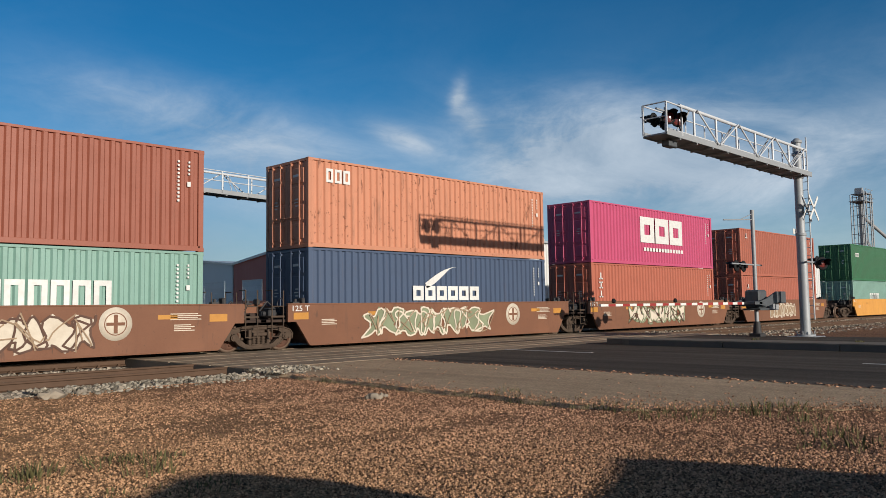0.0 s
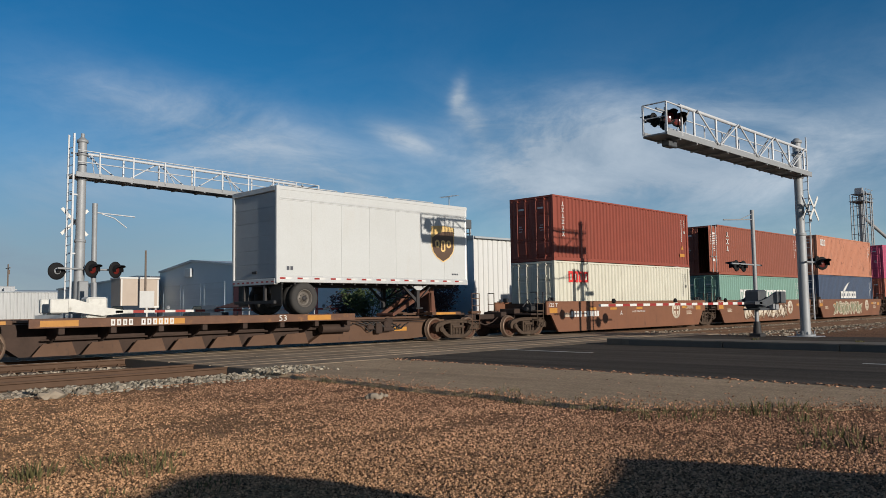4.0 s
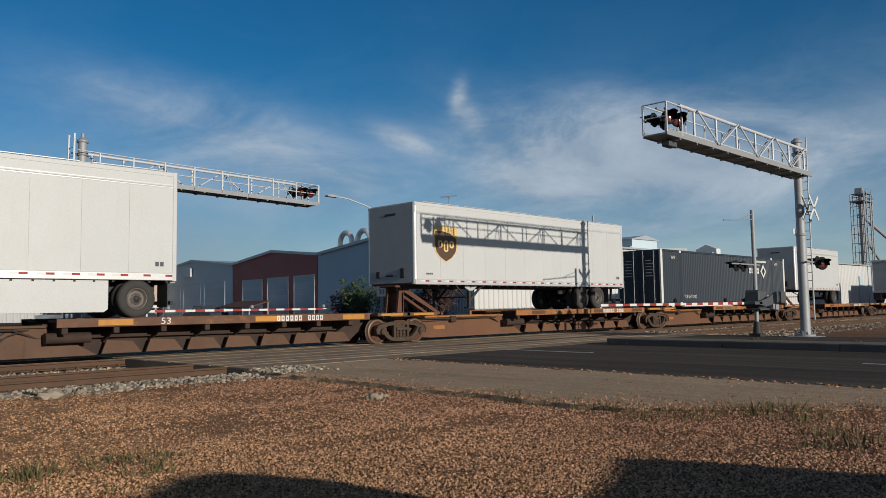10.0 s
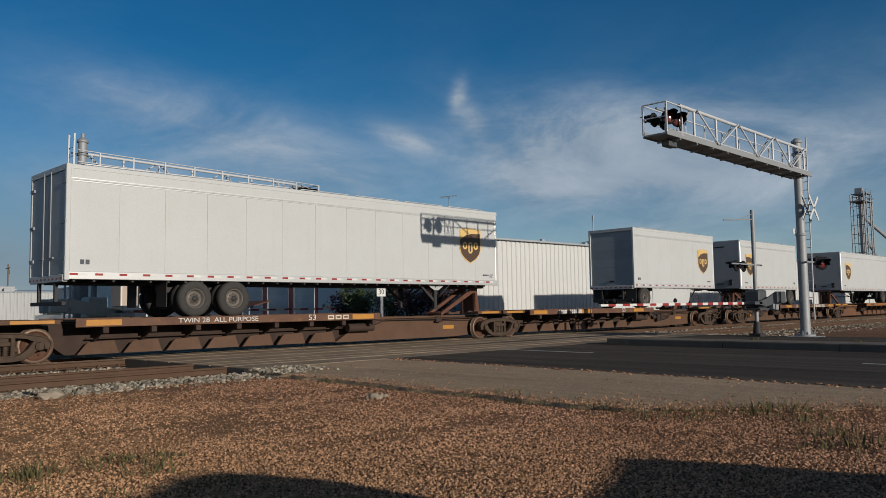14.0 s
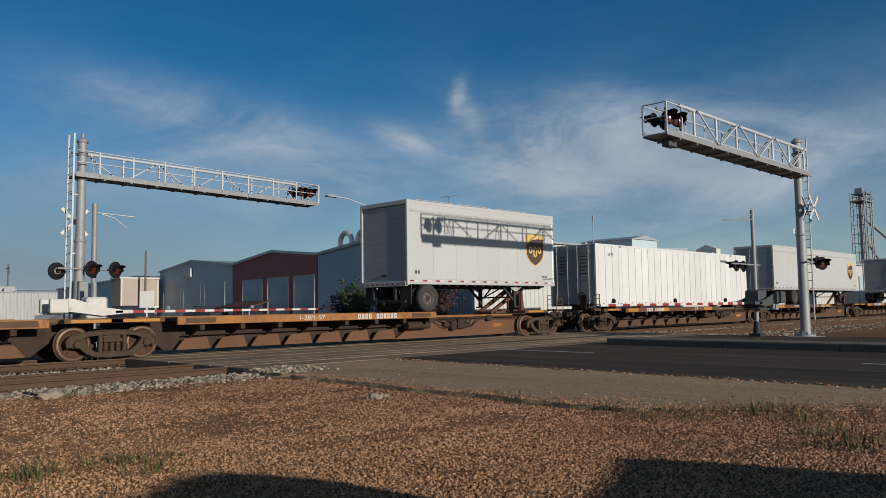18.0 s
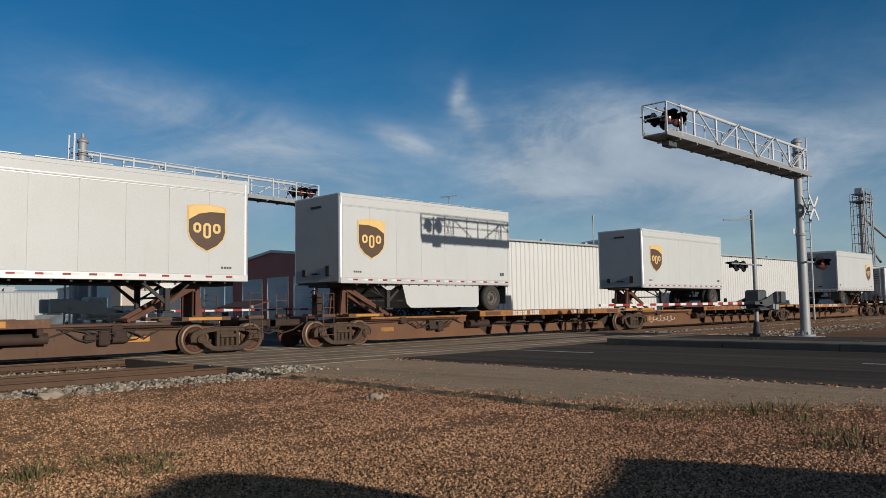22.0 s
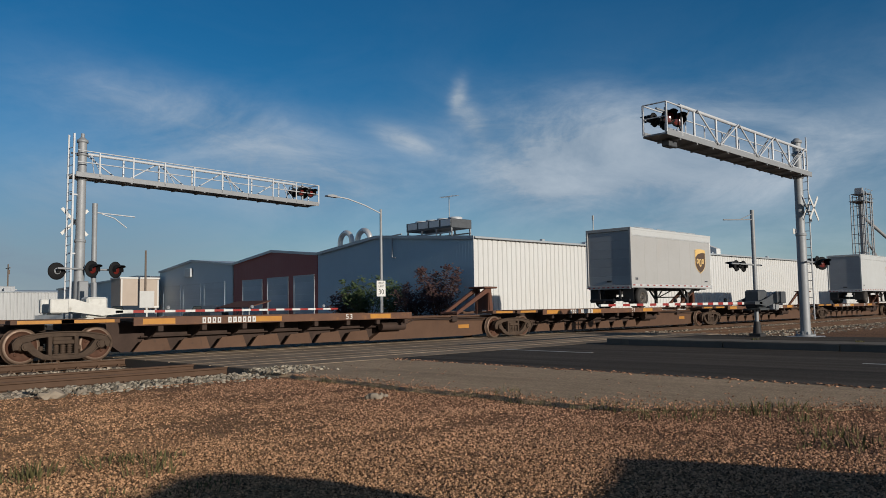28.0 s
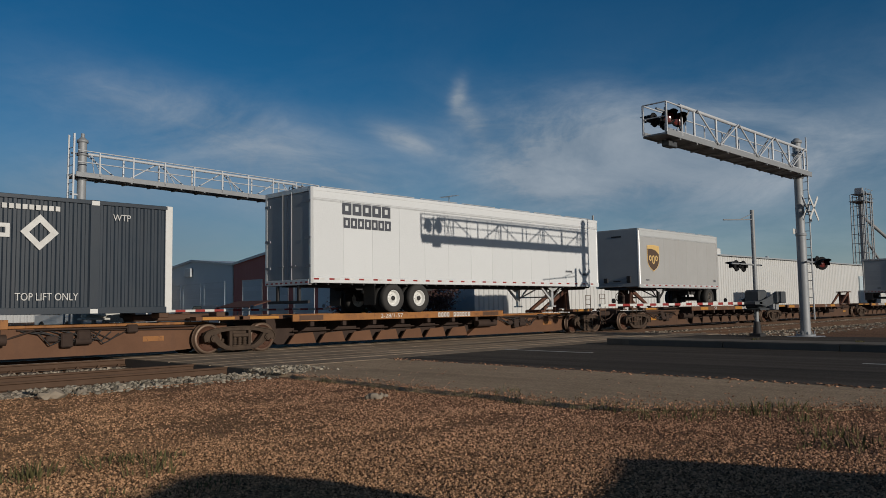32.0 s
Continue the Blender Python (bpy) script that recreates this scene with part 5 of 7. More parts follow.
container(14.5, 3.20, HC, box_orange, "faded orange shipping container streaked with rust", marks=[(white_print, blocks(0.7, 1.75, 2.15, 2.6, 3, 0.2)), (white_print, id_marks)])
container(30.2, 0.30, HC, box_brick, "brick-red corrugated shipping container under a magenta one", marks=[(white_print, upright(0.75, 3, 0.45, 0.42)), (white_print, id_marks)])
container(30.2, 3.20, HC, box_pink, "magenta corrugated shipping container with large white block marks", marks=[(white_print, blocks(4.4, 8.8, 1.15, 2.45, 3, 0.08)), (white_print, blocks(4.7, 8.8, 0.72, 0.9, 14, 0.3, True)), (white_print, id_marks)])
container(46.1, 0.30, STD, box_brick, "brick-red corrugated container in a well car", marks=[(white_print, upright(0.9, 3, 0.5, 0.35)), (white_print, id_marks)])
container(46.1, 2.895, HC, box_brick, "red-brown corrugated container stacked on another", marks=[(white_print, upright(0.9, 1, 0.3, 0.4)), (white_print, id_marks)])
container(66.3, 0.30, STD, box_teal, "teal corrugated container in a yellow well car", marks=[(white_print, blocks(4.1, 6.6, 0.95, 1.6, 5)), (white_print, id_marks)])
container(66.3, 2.895, HC, box_green, "dark green corrugated container stacked on a teal one", marks=[(white_print, blocks(1.0, 1.9, 1.9, 2.2, 4)), (white_print, id_marks)])


def spine_car(trucks, flips, stands, decks, texts, boxes=(), extras={}):
    n = len(trucks) - 1
    for i in range(n):
        u, ahead = trucks[i + 1], trucks[i]
        spine_unit(u, ahead - u, flips[i], stands[i], rear=i == n - 1, front=i == 0, deck=decks[i], text=texts[i], last_truck=i == 0, box_load=i in boxes, extra=extras.get(i, ()))


Y_, B_ = spine_yellow, spine_brown
spine_car([-23.03, -39.75, -57.35, -74.8, -92.45, -109.4], [0, 1, 1, 1, 1], [1, 1, 0, 1, 1], [B_, Y_, Y_, Y_, B_], [None, None, "ALL PURPOSE SPINE CAR", None, None], (2,))
spine_car([-113.75, -131.7, -149.8, -168.0], [0, 0, 0], [1, 1, 0], [B_, B_, B_], [None, "TWIN 28  ALL PURPOSE", None], (2,))
spine_car([-172.45, -190.75, -209.25, -227.3], [0, 1, 1], [1, 1, 1], [Y_, Y_, Y_], [None, "ALL PURPOSE SPINE CAR", None], (), {0: [("1-28/1-57", 6.1)], 1: [("", 2.3)], 2: [("1-28/1-57", 5.2)]})
spine_car([-231.5, -248.05, -265.6, -283.1, -300.6, -317.3], [0, 0, 0, 0, 1], [1, 1, 1, 1, 1], [B_, B_, B_, B_, B_], [None] * 5, (), {1: [("plate", 7.4)]})
spine_car([-321.6, -339.5, -357.4], [0, 0], [1, 0], [Y_, Y_], [None, "ALL PURPOSE SPINE CAR"], (1,), {0: [("2-28/1-57", 5.7)]})

PUP, PUP_LONG, WHITE_PUP, LONG = 8.53, 8.72, "white short van trailer with brown and gold shield", "long white van trailer with brown and gold shield"
SK = "white short van trailer with side skirts and shield"
GREY = "greyish short van trailer with brown and gold shield"
trailer(-31.15, PUP, 1, True, WHITE_PUP, seed=1)
trailer(-56.6, PUP, 1, False, WHITE_PUP, seed=2)
domestic_box(-74.65, "dark blue corrugated 53-foot container with pale end posts", 3)
trailer(-92.0, 13.72, 2, False, "white tandem-axle van trailer with brown and gold shield", seed=4)
trailer(-109.7, PUP_LONG, 1, False, SK, skirt=True, seed=5)
trailer(-121.8, 8.62, 1, True, SK, skirt=True, seed=6)
trailer(-148.42, 16.4, 2, True, LONG, top=4.98, seed=7)
domestic_box(-168.75, "white panelled insulated 53-foot container on a spine car", 8, True)
trailer(-180.52, 8.62, 1, True, WHITE_PUP, top=5.1, seed=9)
trailer(-208.7, PUP_LONG, 1, False, GREY, seed=10)
trailer(-227.6, 8.57, 1, False, SK, skirt=True, seed=11)
trailer(-239.5, PUP, 1, True, WHITE_PUP, seed=12)
trailer(-274.3, PUP, 1, True, GREY, seed=13, mat=trailer_grey)
trailer(-317.4, PUP, 1, False, GREY, seed=14, mat=trailer_grey)
trailer(-337.15, 16.15, 2, True, "clean white long van trailer with dark block markings", mat=bright_white, emblem=False, big_marks=True, top=5.15, seed=15)
domestic_box(-357.9, "dark blue corrugated 53-foot container with white markings", 16)


# ---- ground, road, tracks ----
def pebbles(m, scale, contrast, depth=0.05):
    """Adds packed small stones to a ground: each its own tone, raised between its neighbours."""
    n, l = m.node_tree.nodes, m.node_tree.links
    bsdf = n["Principled BSDF"]
    tc = n.new("ShaderNodeTexCoord")
    warp = n.new("ShaderNodeTexNoise")
    warp.inputs["Scale"].default_value = 14.0
    mixv = n.new("ShaderNodeMix")
    mixv.data_type = "VECTOR"
    mixv.inputs["Factor"].default_value = 0.03
    l.new(tc.outputs["Object"], warp.inputs["Vector"])
    l.new(tc.outputs["Object"], mixv.inputs["A"])
    l.new(warp.outputs["Color"], mixv.inputs["B"])
    cell = n.new("ShaderNodeTexVoronoi")
    cell.inputs["Scale"].default_value = scale
    l.new(mixv.outputs["Result"], cell.inputs["Vector"])
    sep = n.new("ShaderNodeSeparateColor")
    l.new(cell.outputs["Color"], sep.inputs[0])
    val = n.new("ShaderNodeMath")
    val.operation = "MULTIPLY_ADD"
    val.inputs[1].default_value, val.inputs[2].default_value = 2 * contrast, 1 - contrast
    l.new(sep.outputs[0], val.inputs[0])
    hue = n.new("ShaderNodeMath")
    hue.operation = "MULTIPLY_ADD"
    hue.inputs[1].default_value, hue.inputs[2].default_value = 0.03, 0.485
    l.new(sep.outputs[1], hue.inputs[0])
    hsv = n.new("ShaderNodeHueSaturation")
    l.new(hue.outputs[0], hsv.inputs["Hue"])
    l.new(val.outputs[0], hsv.inputs["Value"])
    l.new(bsdf.inputs["Base Color"].links[0].from_socket, hsv.inputs["Color"])
    l.new(hsv.outputs[0], bsdf.inputs["Base Color"])
    inv = n.new("ShaderNodeMath")
    inv.operation = "SUBTRACT"
    inv.inputs[0].default_value = 1.0
    l.new(cell.outputs["Distance"], inv.inputs[1])
    bp = n.new("ShaderNodeBump")
    bp.inputs["Strength"].default_value, bp.inputs["Distance"].default_value = 1.0, depth
    l.new(inv.outputs[0], bp.inputs["Height"])
    l.new(bp.outputs[0], bsdf.inputs["Normal"])


def by_island(m, contrast):
    """Gives each loose stone of a joined heap its own tone."""
    n, l = m.node_tree.nodes, m.node_tree.links
    bsdf = n["Principled BSDF"]
    geo = n.new("ShaderNodeNewGeometry")
    val = n.new("ShaderNodeMath")
    val.operation = "MULTIPLY_ADD"
    val.inputs[1].default_value, val.inputs[2].default_value = 2 * contrast, 1 - contrast
    l.new(geo.outputs["Random Per Island"], val.inputs[0])
    hsv = n.new("ShaderNodeHueSaturation")
    l.new(val.outputs[0], hsv.inputs["Value"])
    l.new(bsdf.inputs["Base Color"].links[0].from_socket, hsv.inputs["Color"])
    l.new(hsv.outputs[0], bsdf.inputs["Base Color"])


def drift(m, tan):
    """Tan earth near the tracks, redder gravel towards the road."""
    n, l = m.node_tree.nodes, m.node_tree.links
    bsdf = n["Principled BSDF"]
    tc, sep, rng = n.new("ShaderNodeTexCoord"), n.new("ShaderNodeSeparateXYZ"), n.new("ShaderNodeMapRange")
    l.new(tc.outputs["Object"], sep.inputs[0])
    l.new(sep.outputs[0], rng.inputs[0])
    rng.inputs[1].default_value, rng.inputs[2].default_value = 1.5, 7.5
    tint = n.new("ShaderNodeMix")
    tint.data_type = "RGBA"
    tint.inputs["A"].default_value, tint.inputs["B"].default_value = (*tan, 1), (1.15, 0.95, 0.89, 1)
    l.new(rng.outputs[0], tint.inputs["Factor"])
    mul = n.new("ShaderNodeMix")
    mul.data_type, mul.blend_type = "RGBA", "MULTIPLY"
    mul.inputs["Factor"].default_value = 1.0
    l.new(bsdf.inputs["Base Color"].links[0].from_socket, mul.inputs["A"])
    l.new(tint.outputs["Result"], mul.inputs["B"])
    l.new(mul.outputs["Result"], bsdf.inputs["Base Color"])


# ground darker than its loose stones, standing in for shade in the gaps
gravel = surface("red_brown_gravel", (0.20, 0.130, 0.078), (0.13, 0.083, 0.050), 0.8, 0.22, 70, 0.95, bump=1.0, stain=(0.34, 0.24, 0.145), stain_amount=0.5, spec=0.1)
pebbles(gravel, 62.0, 0.6, 0.010)
drift(gravel, (2.0, 1.72, 1.36))
stone_m = surface("gravel_stones", (0.315, 0.215, 0.140), (0.20, 0.132, 0.085), 0.8, 0.3, 60, 0.95, bump=0.3, spec=0.1)
by_island(stone_m, 0.85)
drift(stone_m, (1.36, 1.17, 0.96))
ballast_m = surface("grey_ballast", (0.28, 0.235, 0.18), (0.16, 0.128, 0.098), 0.8, 2.0, 50, 0.95, bump=0.4, spec=0.15)
by_island(ballast_m, 0.72)
ballast_pale = surface("pale_ballast", (0.31, 0.27, 0.21), (0.17, 0.145, 0.112), 0.8, 2.0, 50, 0.95, bump=0.4, spec=0.1)
by_island(ballast_pale, 0.6)
asphalt = surface("worn_asphalt", (0.074, 0.060, 0.047), (0.100, 0.082, 0.065), 0.7, 0.5, 90, 0.95, bump=0.35, stain=(0.10, 0.083, 0.066), stain_amount=0.4, spec=0.08)
shoulder_m = surface("pale_road_dust", (0.43, 0.30, 0.182), (0.31, 0.215, 0.13), 0.7, 0.6, 90, 0.95, bump=0.35, stain=(0.54, 0.40, 0.25), stain_amount=0.5, spec=0.2)
pebbles(shoulder_m, 60.0, 0.35, 0.0012)
pebbles(asphalt, 70.0, 0.35, 0.0008)
concrete = surface("stained_concrete", (0.33, 0.25, 0.175), (0.17, 0.13, 0.092), 0.8, 0.7, 60, 0.95, bump=0.04, stain=(0.06, 0.048, 0.037), stain_amount=0.8, spec=0.08, vary=0.14)
kerb_m = surface("grimy_shade_concrete", (0.13, 0.12, 0.105), (0.08, 0.075, 0.068), 0.7, 1.0, 60, 0.9, bump=0.05, spec=0.2)
median_m = surface("dusty_concrete", (0.20, 0.17, 0.135), (0.12, 0.10, 0.08), 0.8, 1.0, 60, 0.95, bump=0.05, stain=(0.07, 0.058, 0.045), stain_amount=0.6, spec=0.08)
rail_m = surface("rusty_rail", (0.088, 0.046, 0.024), (0.05, 0.028, 0.016), 0.6, 2.0, 60, 0.75, bump=0.15)
rail_top = surface("worn_rail_head", (0.27, 0.23, 0.19), (0.18, 0.14, 0.11), 0.5, 3.0, 60, 0.4, metal=0.7, bump=0.05)
timber = surface("grey_timber_tie", (0.16, 0.125, 0.10), (0.09, 0.07, 0.06), 0.7, 4.0, 40, 0.9, bump=0.4)
road_paint = surface("worn_road_paint", (0.55, 0.52, 0.47), (0.2, 0.18, 0.16), 0.7, 3.0, 60, 0.8, bump=0.1)


def lanes(m, amount):
    """Long faint bands where wheels run, and patches between them."""
    n, l = m.node_tree.nodes, m.node_tree.links
    bsdf = n["Principled BSDF"]
    tc, mp, ns, rg = n.new("ShaderNodeTexCoord"), n.new("ShaderNodeMapping"), n.new("ShaderNodeTexNoise"), n.new("ShaderNodeMapRange")
    mp.inputs["Scale"].default_value, mp.inputs["Rotation"].default_value = (1.5, 0.045, 1.0), (0, 0, 0.05)
    ns.inputs["Scale"].default_value, ns.inputs["Detail"].default_value, ns.inputs["Roughness"].default_value = 1.0, 6.0, 0.7
    rg.inputs[1].default_value, rg.inputs[2].default_value = 0.32, 0.68
    rg.inputs[3].default_value, rg.inputs[4].default_value = 1 - amount, 1 + amount
    hsv = n.new("ShaderNodeHueSaturation")
    l.new(tc.outputs["Object"], mp.inputs[0])
    l.new(mp.outputs[0], ns.inputs["Vector"])
    l.new(ns.outputs[0], rg.inputs[0])
    l.new(rg.outputs[0], hsv.inputs["Value"])
    l.new(bsdf.inputs["Base Color"].links[0].from_socket, hsv.inputs["Color"])
    l.new(hsv.outputs[0], bsdf.inputs["Base Color"])


lanes(asphalt, 0.45)
lanes(shoulder_m, 0.22)


SKEW = lambda y: 0.05 * (y + 12.0)
EDGE = lambda y: 8.45 + SKEW(y) * 1.3 + 0.22 * noise.noise((y * 0.6, 1.0, 0)) + 0.1 * noise.noise((y * 2.2, 5.0, 0)) + (max(0.0, -y - 16.4) * 0.8)


def lie(x, y):
    """Height of the earth: rolling a little by the camera, falling to the ballast beds."""
    z = -0.07 + 0.035 * noise.noise((x * 0.35, y * 0.35, 3.0)) + 0.015 * noise.noise((x * 1.3, y * 1.3, 8.0))
    bed = max(0.0, 1 - max(0.0, abs(y + 2.6) - 4.3) / 1.5)
    z -= 0.16 * bed
    if y < -7.4:
        d = EDGE(y) - x
        near = max(0.0, 1 - d / 0.9) if d > 0 else 1.0
        z += near * near * ((-0.07 if y > -15.5 else -0.07 + 0.058 * min(1.0, (-15.5 - y) / 1.5)) - z)
    return z if y > -7.4 or x < EDGE(y) + 0.3 else -0.12


gx = [-2500, -900, -350, -150, -70] + [-40 + i * 2.0 for i in range(20)] + [i * 0.25 for i in range(46)] + [11.5 + i * 2.5 for i in range(20)] + [70, 150, 350, 900, 2500]
gy = [-2500, -900, -350, -150, -70, -50, -40, -32, -27, -24] + [-22 + i * 0.25 for i in range(72)] + [-4 + i * 1.0 for i in range(10)] + [10, 16, 25, 40, 70, 150, 350, 900, 2500]
s = Shape().add([(x, y, lie(x, y)) for y in gy for x in gx], [(j * len(gx) + i, j * len(gx) + i + 1, (j + 1) * len(gx) + i + 1, (j + 1) * len(gx) + i) for j in range(len(gy) - 1) for i in range(len(gx) - 1)], True)
solid("ground", s, gravel, "red-brown gravel ground beside the tracks", kind="structure")

# pavement in front of and behind the crossing
for name, ya, yb in (("road_near", -70.0, -7.0), ("road_far", 1.9, 160.0)):
    n = 150
    pts = [ya + (yb - ya) * (i / n) for i in range(n + 1)]
    if name == "road_near":
        pts = [-70, -50, -35, -26] + [-22 + i * 0.2 for i in range(75)] + [-7.0]
    s = Shape()
    v = []
    for y in pts:
        a = EDGE(y) if y < 0 else 8.6 + SKEW(y)
        v += [(a - 0.12, y, -0.14), (a, y, -0.012), (12.5 + SKEW(y) + 0.06 * noise.noise((y * 1.5, 2, 0)), y, 0.0)]
    f = [(3 * i + k, 3 * i + k + 1, 3 * i + k + 4, 3 * i + k + 3) for i in range(len(pts) - 1) for k in (0, 1)]
    solid("shoulder", s.add(v, f), shoulder_m, "dusty grey asphalt road shoulder with a crumbled edge", kind="structure")
    s = Shape()
    p, q = pts[0], pts[-1]
    s.add([(12.42 + SKEW(p), p, 0.004), (29.2 + SKEW(p), p, 0.004), (29.2 + SKEW(q), q, 0.004), (12.42 + SKEW(q), q, 0.004)], [(0, 1, 2, 3)])
    solid("road", s, asphalt, "dark worn asphalt road leading over the crossing", kind="structure")

# dust and grit along the lane edge
s = Shape()
rnd = random.Random(5)
for i in range(420):
    y = -7.2 - rnd.random() * 14
    x = 12.45 + SKEW(y) + rnd.gauss(0, 0.10)
    r = 0.006 + rnd.random() * 0.016
    s.blob((x, y, 0.006), r * 1.4, r * 1.4, r * 0.7, i, 0.3)
for i in range(160):
    x, y, r = 8.8 + rnd.random() * 3.4, -7.5 - rnd.random() * 12, 0.005 + rnd.random() * 0.012
    s.blob((x, y, 0.0), r, r, r * 0.7, i, 0.3)
solid("road_grit", s, stone_m, "pale grit swept along the lane edge", kind="stuff")

# lane line near the crossing
s = Shape()
for ya, yb in ((-10.0, -6.95), (-20.0, -16.5), (-30.0, -26.5)):
    s.prism([(16.9 + SKEW(ya), ya), (17.02 + SKEW(ya), ya), (17.02 + SKEW(yb), yb), (16.9 + SKEW(yb), yb)], 0.004, 0.009, "z")
solid("lane_line", s, road_paint, "worn white lane line on the road", kind="structure")

# raised median
s = Shape()
s.prism([(20.65 + SKEW(-60), -60.0), (20.85, -8.6), (21.0, -7.9), (21.5, -7.65), (22.0, -7.9), (22.15, -8.6), (22.0 + SKEW(-60), -60.0)], 0.0, 0.19, "z")
solid("median", s, median_m, "grimy raised concrete median dividing the road", kind="structure")
# kerb face darker than the median's top: shade put into its colour
s = Shape()
for i in range(16):
    y = -8.8 - i * 3.05
    k = 20.63
    s.prism([(k + SKEW(y - 3.0), y - 3.0), (k + SKEW(y), y), (k + 0.06 + SKEW(y), y), (k + 0.06 + SKEW(y - 3.0), y - 3.0)], 0.0, 0.17, "z")
solid("kerb", s, kerb_m, "concrete kerb face of the median, darkened to stand for shade", kind="structure")

# crossing panels between and beside the rails, with open flangeways
crossing = solid("crossing", Shape().box(8.9, 30.6, -7.0, 1.95, -0.30, -0.012), kerb_m, "level crossing of concrete panels across two tracks", kind="structure")
panel_rows = [(-7.0, -6.06), (-5.90, -5.28), (-5.22, -4.62), (-4.44, -3.3), (-3.24, -2.0), (-1.94, -0.84), (-0.62, -0.03), (0.03, 0.62), (0.84, 1.95)]
for ya, yb in panel_rows:
    x = 8.9
    while x < 30.4:
        s = Shape().box(x + 0.012, min(x + 2.42, 30.6), ya + 0.012, yb - 0.012, -0.12, 0.006, 0.004)
        part("panel", s, concrete, crossing)
        x += 2.44

# rails and ties of both tracks
RAIL = [(-0.07, -0.185), (-0.07, -0.165), (-0.012, -0.14), (-0.012, -0.05), (-0.036, -0.035), (-0.036, -0.004), (-0.028, 0.0), (0.028, 0.0), (0.036, -0.004), (0.036, -0.035), (0.012, -0.05), (0.012, -0.14), (0.07, -0.165), (0.07, -0.185)]
for y in (-0.75, 0.75, -4.5, -6.0):
    r = solid("rail", Shape().prism([(y + a, b) for a, b in RAIL], -60.0, 400.0, "x"), rail_m, "rusty brown steel rail", kind="structure")
    part("rail_head", Shape().box(-60, 400, y - 0.026, y + 0.026, 0.0, 0.003), rail_top if y > -2 else rail_m, r)
for yc in (0.0, -5.25):
    t = solid("ties", Shape().box(-30, -29.8, yc - 1.3, yc + 1.3, -0.36, -0.19), timber, "grey timber ties bedded in ballast", kind="structure")
    for i in range(150):
        x = -29 + i * 0.52
        if 8.6 < x < 30.8:
            continue
        part("tie", Shape().box(x, x + 0.22, yc - 1.3, yc + 1.3, -0.36, -0.19, 0.015), timber, t)
s = Shape()
for i in range(60):
    x = -20 + i * 0.52
    if x > 8.7:
        break
    for y in (-4.5, -6.0, -0.75):
        for k in (-1, 1):
            s.box(x + 0.04, x + 0.18, y + k * 0.06, y + k * 0.16, -0.19, -0.165)
            s.box(x + 0.08, x + 0.13, y + k * 0.075, y + k * 0.11, -0.17, -0.13)
solid("rail_clips", s, rail_m, "rusty tie plates and spikes along the rails", kind="stuff")


def chip(seed, flat):
    """The simplest stone: an uneven eight-sided chip."""
    rnd = random.Random(seed)
    j = lambda: 0.78 + 0.44 * rnd.random()
    return Shape().add([(j(), 0.2 - 0.4 * rnd.random(), 0), (-j(), 0.2 - 0.4 * rnd.random(), 0), (0.2 - 0.4 * rnd.random(), j(), 0), (0, -j(), 0), (0.3 - 0.6 * rnd.random(), 0.3 - 0.6 * rnd.random(), flat * j()), (0, 0, -flat)],
                       [(0, 2, 4), (2, 1, 4), (1, 3, 4), (3, 0, 4), (2, 0, 5), (1, 2, 5), (3, 1, 5), (0, 3, 5)])


def stones(name, n, place, size, material, label, seed, flat=0.65, small=False):
    """Loose stones as one sheet of small uneven lumps."""
    rnd = random.Random(seed)
    base = chip(seed, flat) if small else Shape().blob((0, 0, 0), 1, 1, 1, seed, 0.3)
    shapes = []
    for k in range(12):
        shapes.append(np.array(chip(seed + k, flat).v if small else Shape().blob((0, 0, 0), 1, 1, flat, seed + k, 0.32).v))
    faces = np.array(base.f)
    vs, fs, o = [], [], 0
    for i in range(n):
        x, y, z = place(rnd)
        r = size[0] + (size[1] - size[0]) * rnd.random() ** 2.2
        a = rnd.random() * 6.283
        c, d = math.cos(a) * r, math.sin(a) * r
        p = shapes[i % 12]
        q = np.empty_like(p)
        q[:, 0], q[:, 1], q[:, 2] = p[:, 0] * c - p[:, 1] * d + x, p[:, 0] * d + p[:, 1] * c + y, p[:, 2] * r + z
        vs.append(q)
        fs.append(faces + o)
        o += len(p)
    me = bpy.data.meshes.new(name)
    me.from_pydata(np.concatenate(vs).tolist(), [], np.concatenate(fs).tolist())
    me.materials.append(material)
    ob = new(name, me)
    return tagged(ob, label, kind="stuff")


def on_gravel(rnd):
    # denser close to the camera, in the wedge of ground before it
    d = 4.0 + 11.0 * rnd.random() ** 1.35
    a = radians(45.8 + (rnd.random() - 0.5) * 66)
    x, y = d * math.sin(a), -21.1 + d * math.cos(a)
    over = x - EDGE(y) + 0.1
    if 0 < over and y < -9.0 and rnd.random() < math.exp(-over * (5.0 if y > -15.5 else 2.2)):
        return (x, y, 0.0)
    if noise.noise((x * 0.55, y * 1.2, 9.0)) + 0.5 * noise.noise((x * 1.7, y * 3.5, 2.0)) < -0.28 and rnd.random() < 0.65:
        return (x, y, lie(x, y) - 0.03)
    if x < 6.2 and y > -14.2 and noise.noise((x * 0.4, y * 0.4, 5.0)) > -0.25 and rnd.random() < 0.45:
        return (x, y, lie(x, y) - 0.012)
    if over > 0 or y > -7.6:
        return (3 + rnd.random() * 3, -16 + rnd.random() * 4, lie(4, -15) - 0.2)
    return (x, y, lie(x, y) + 0.002)


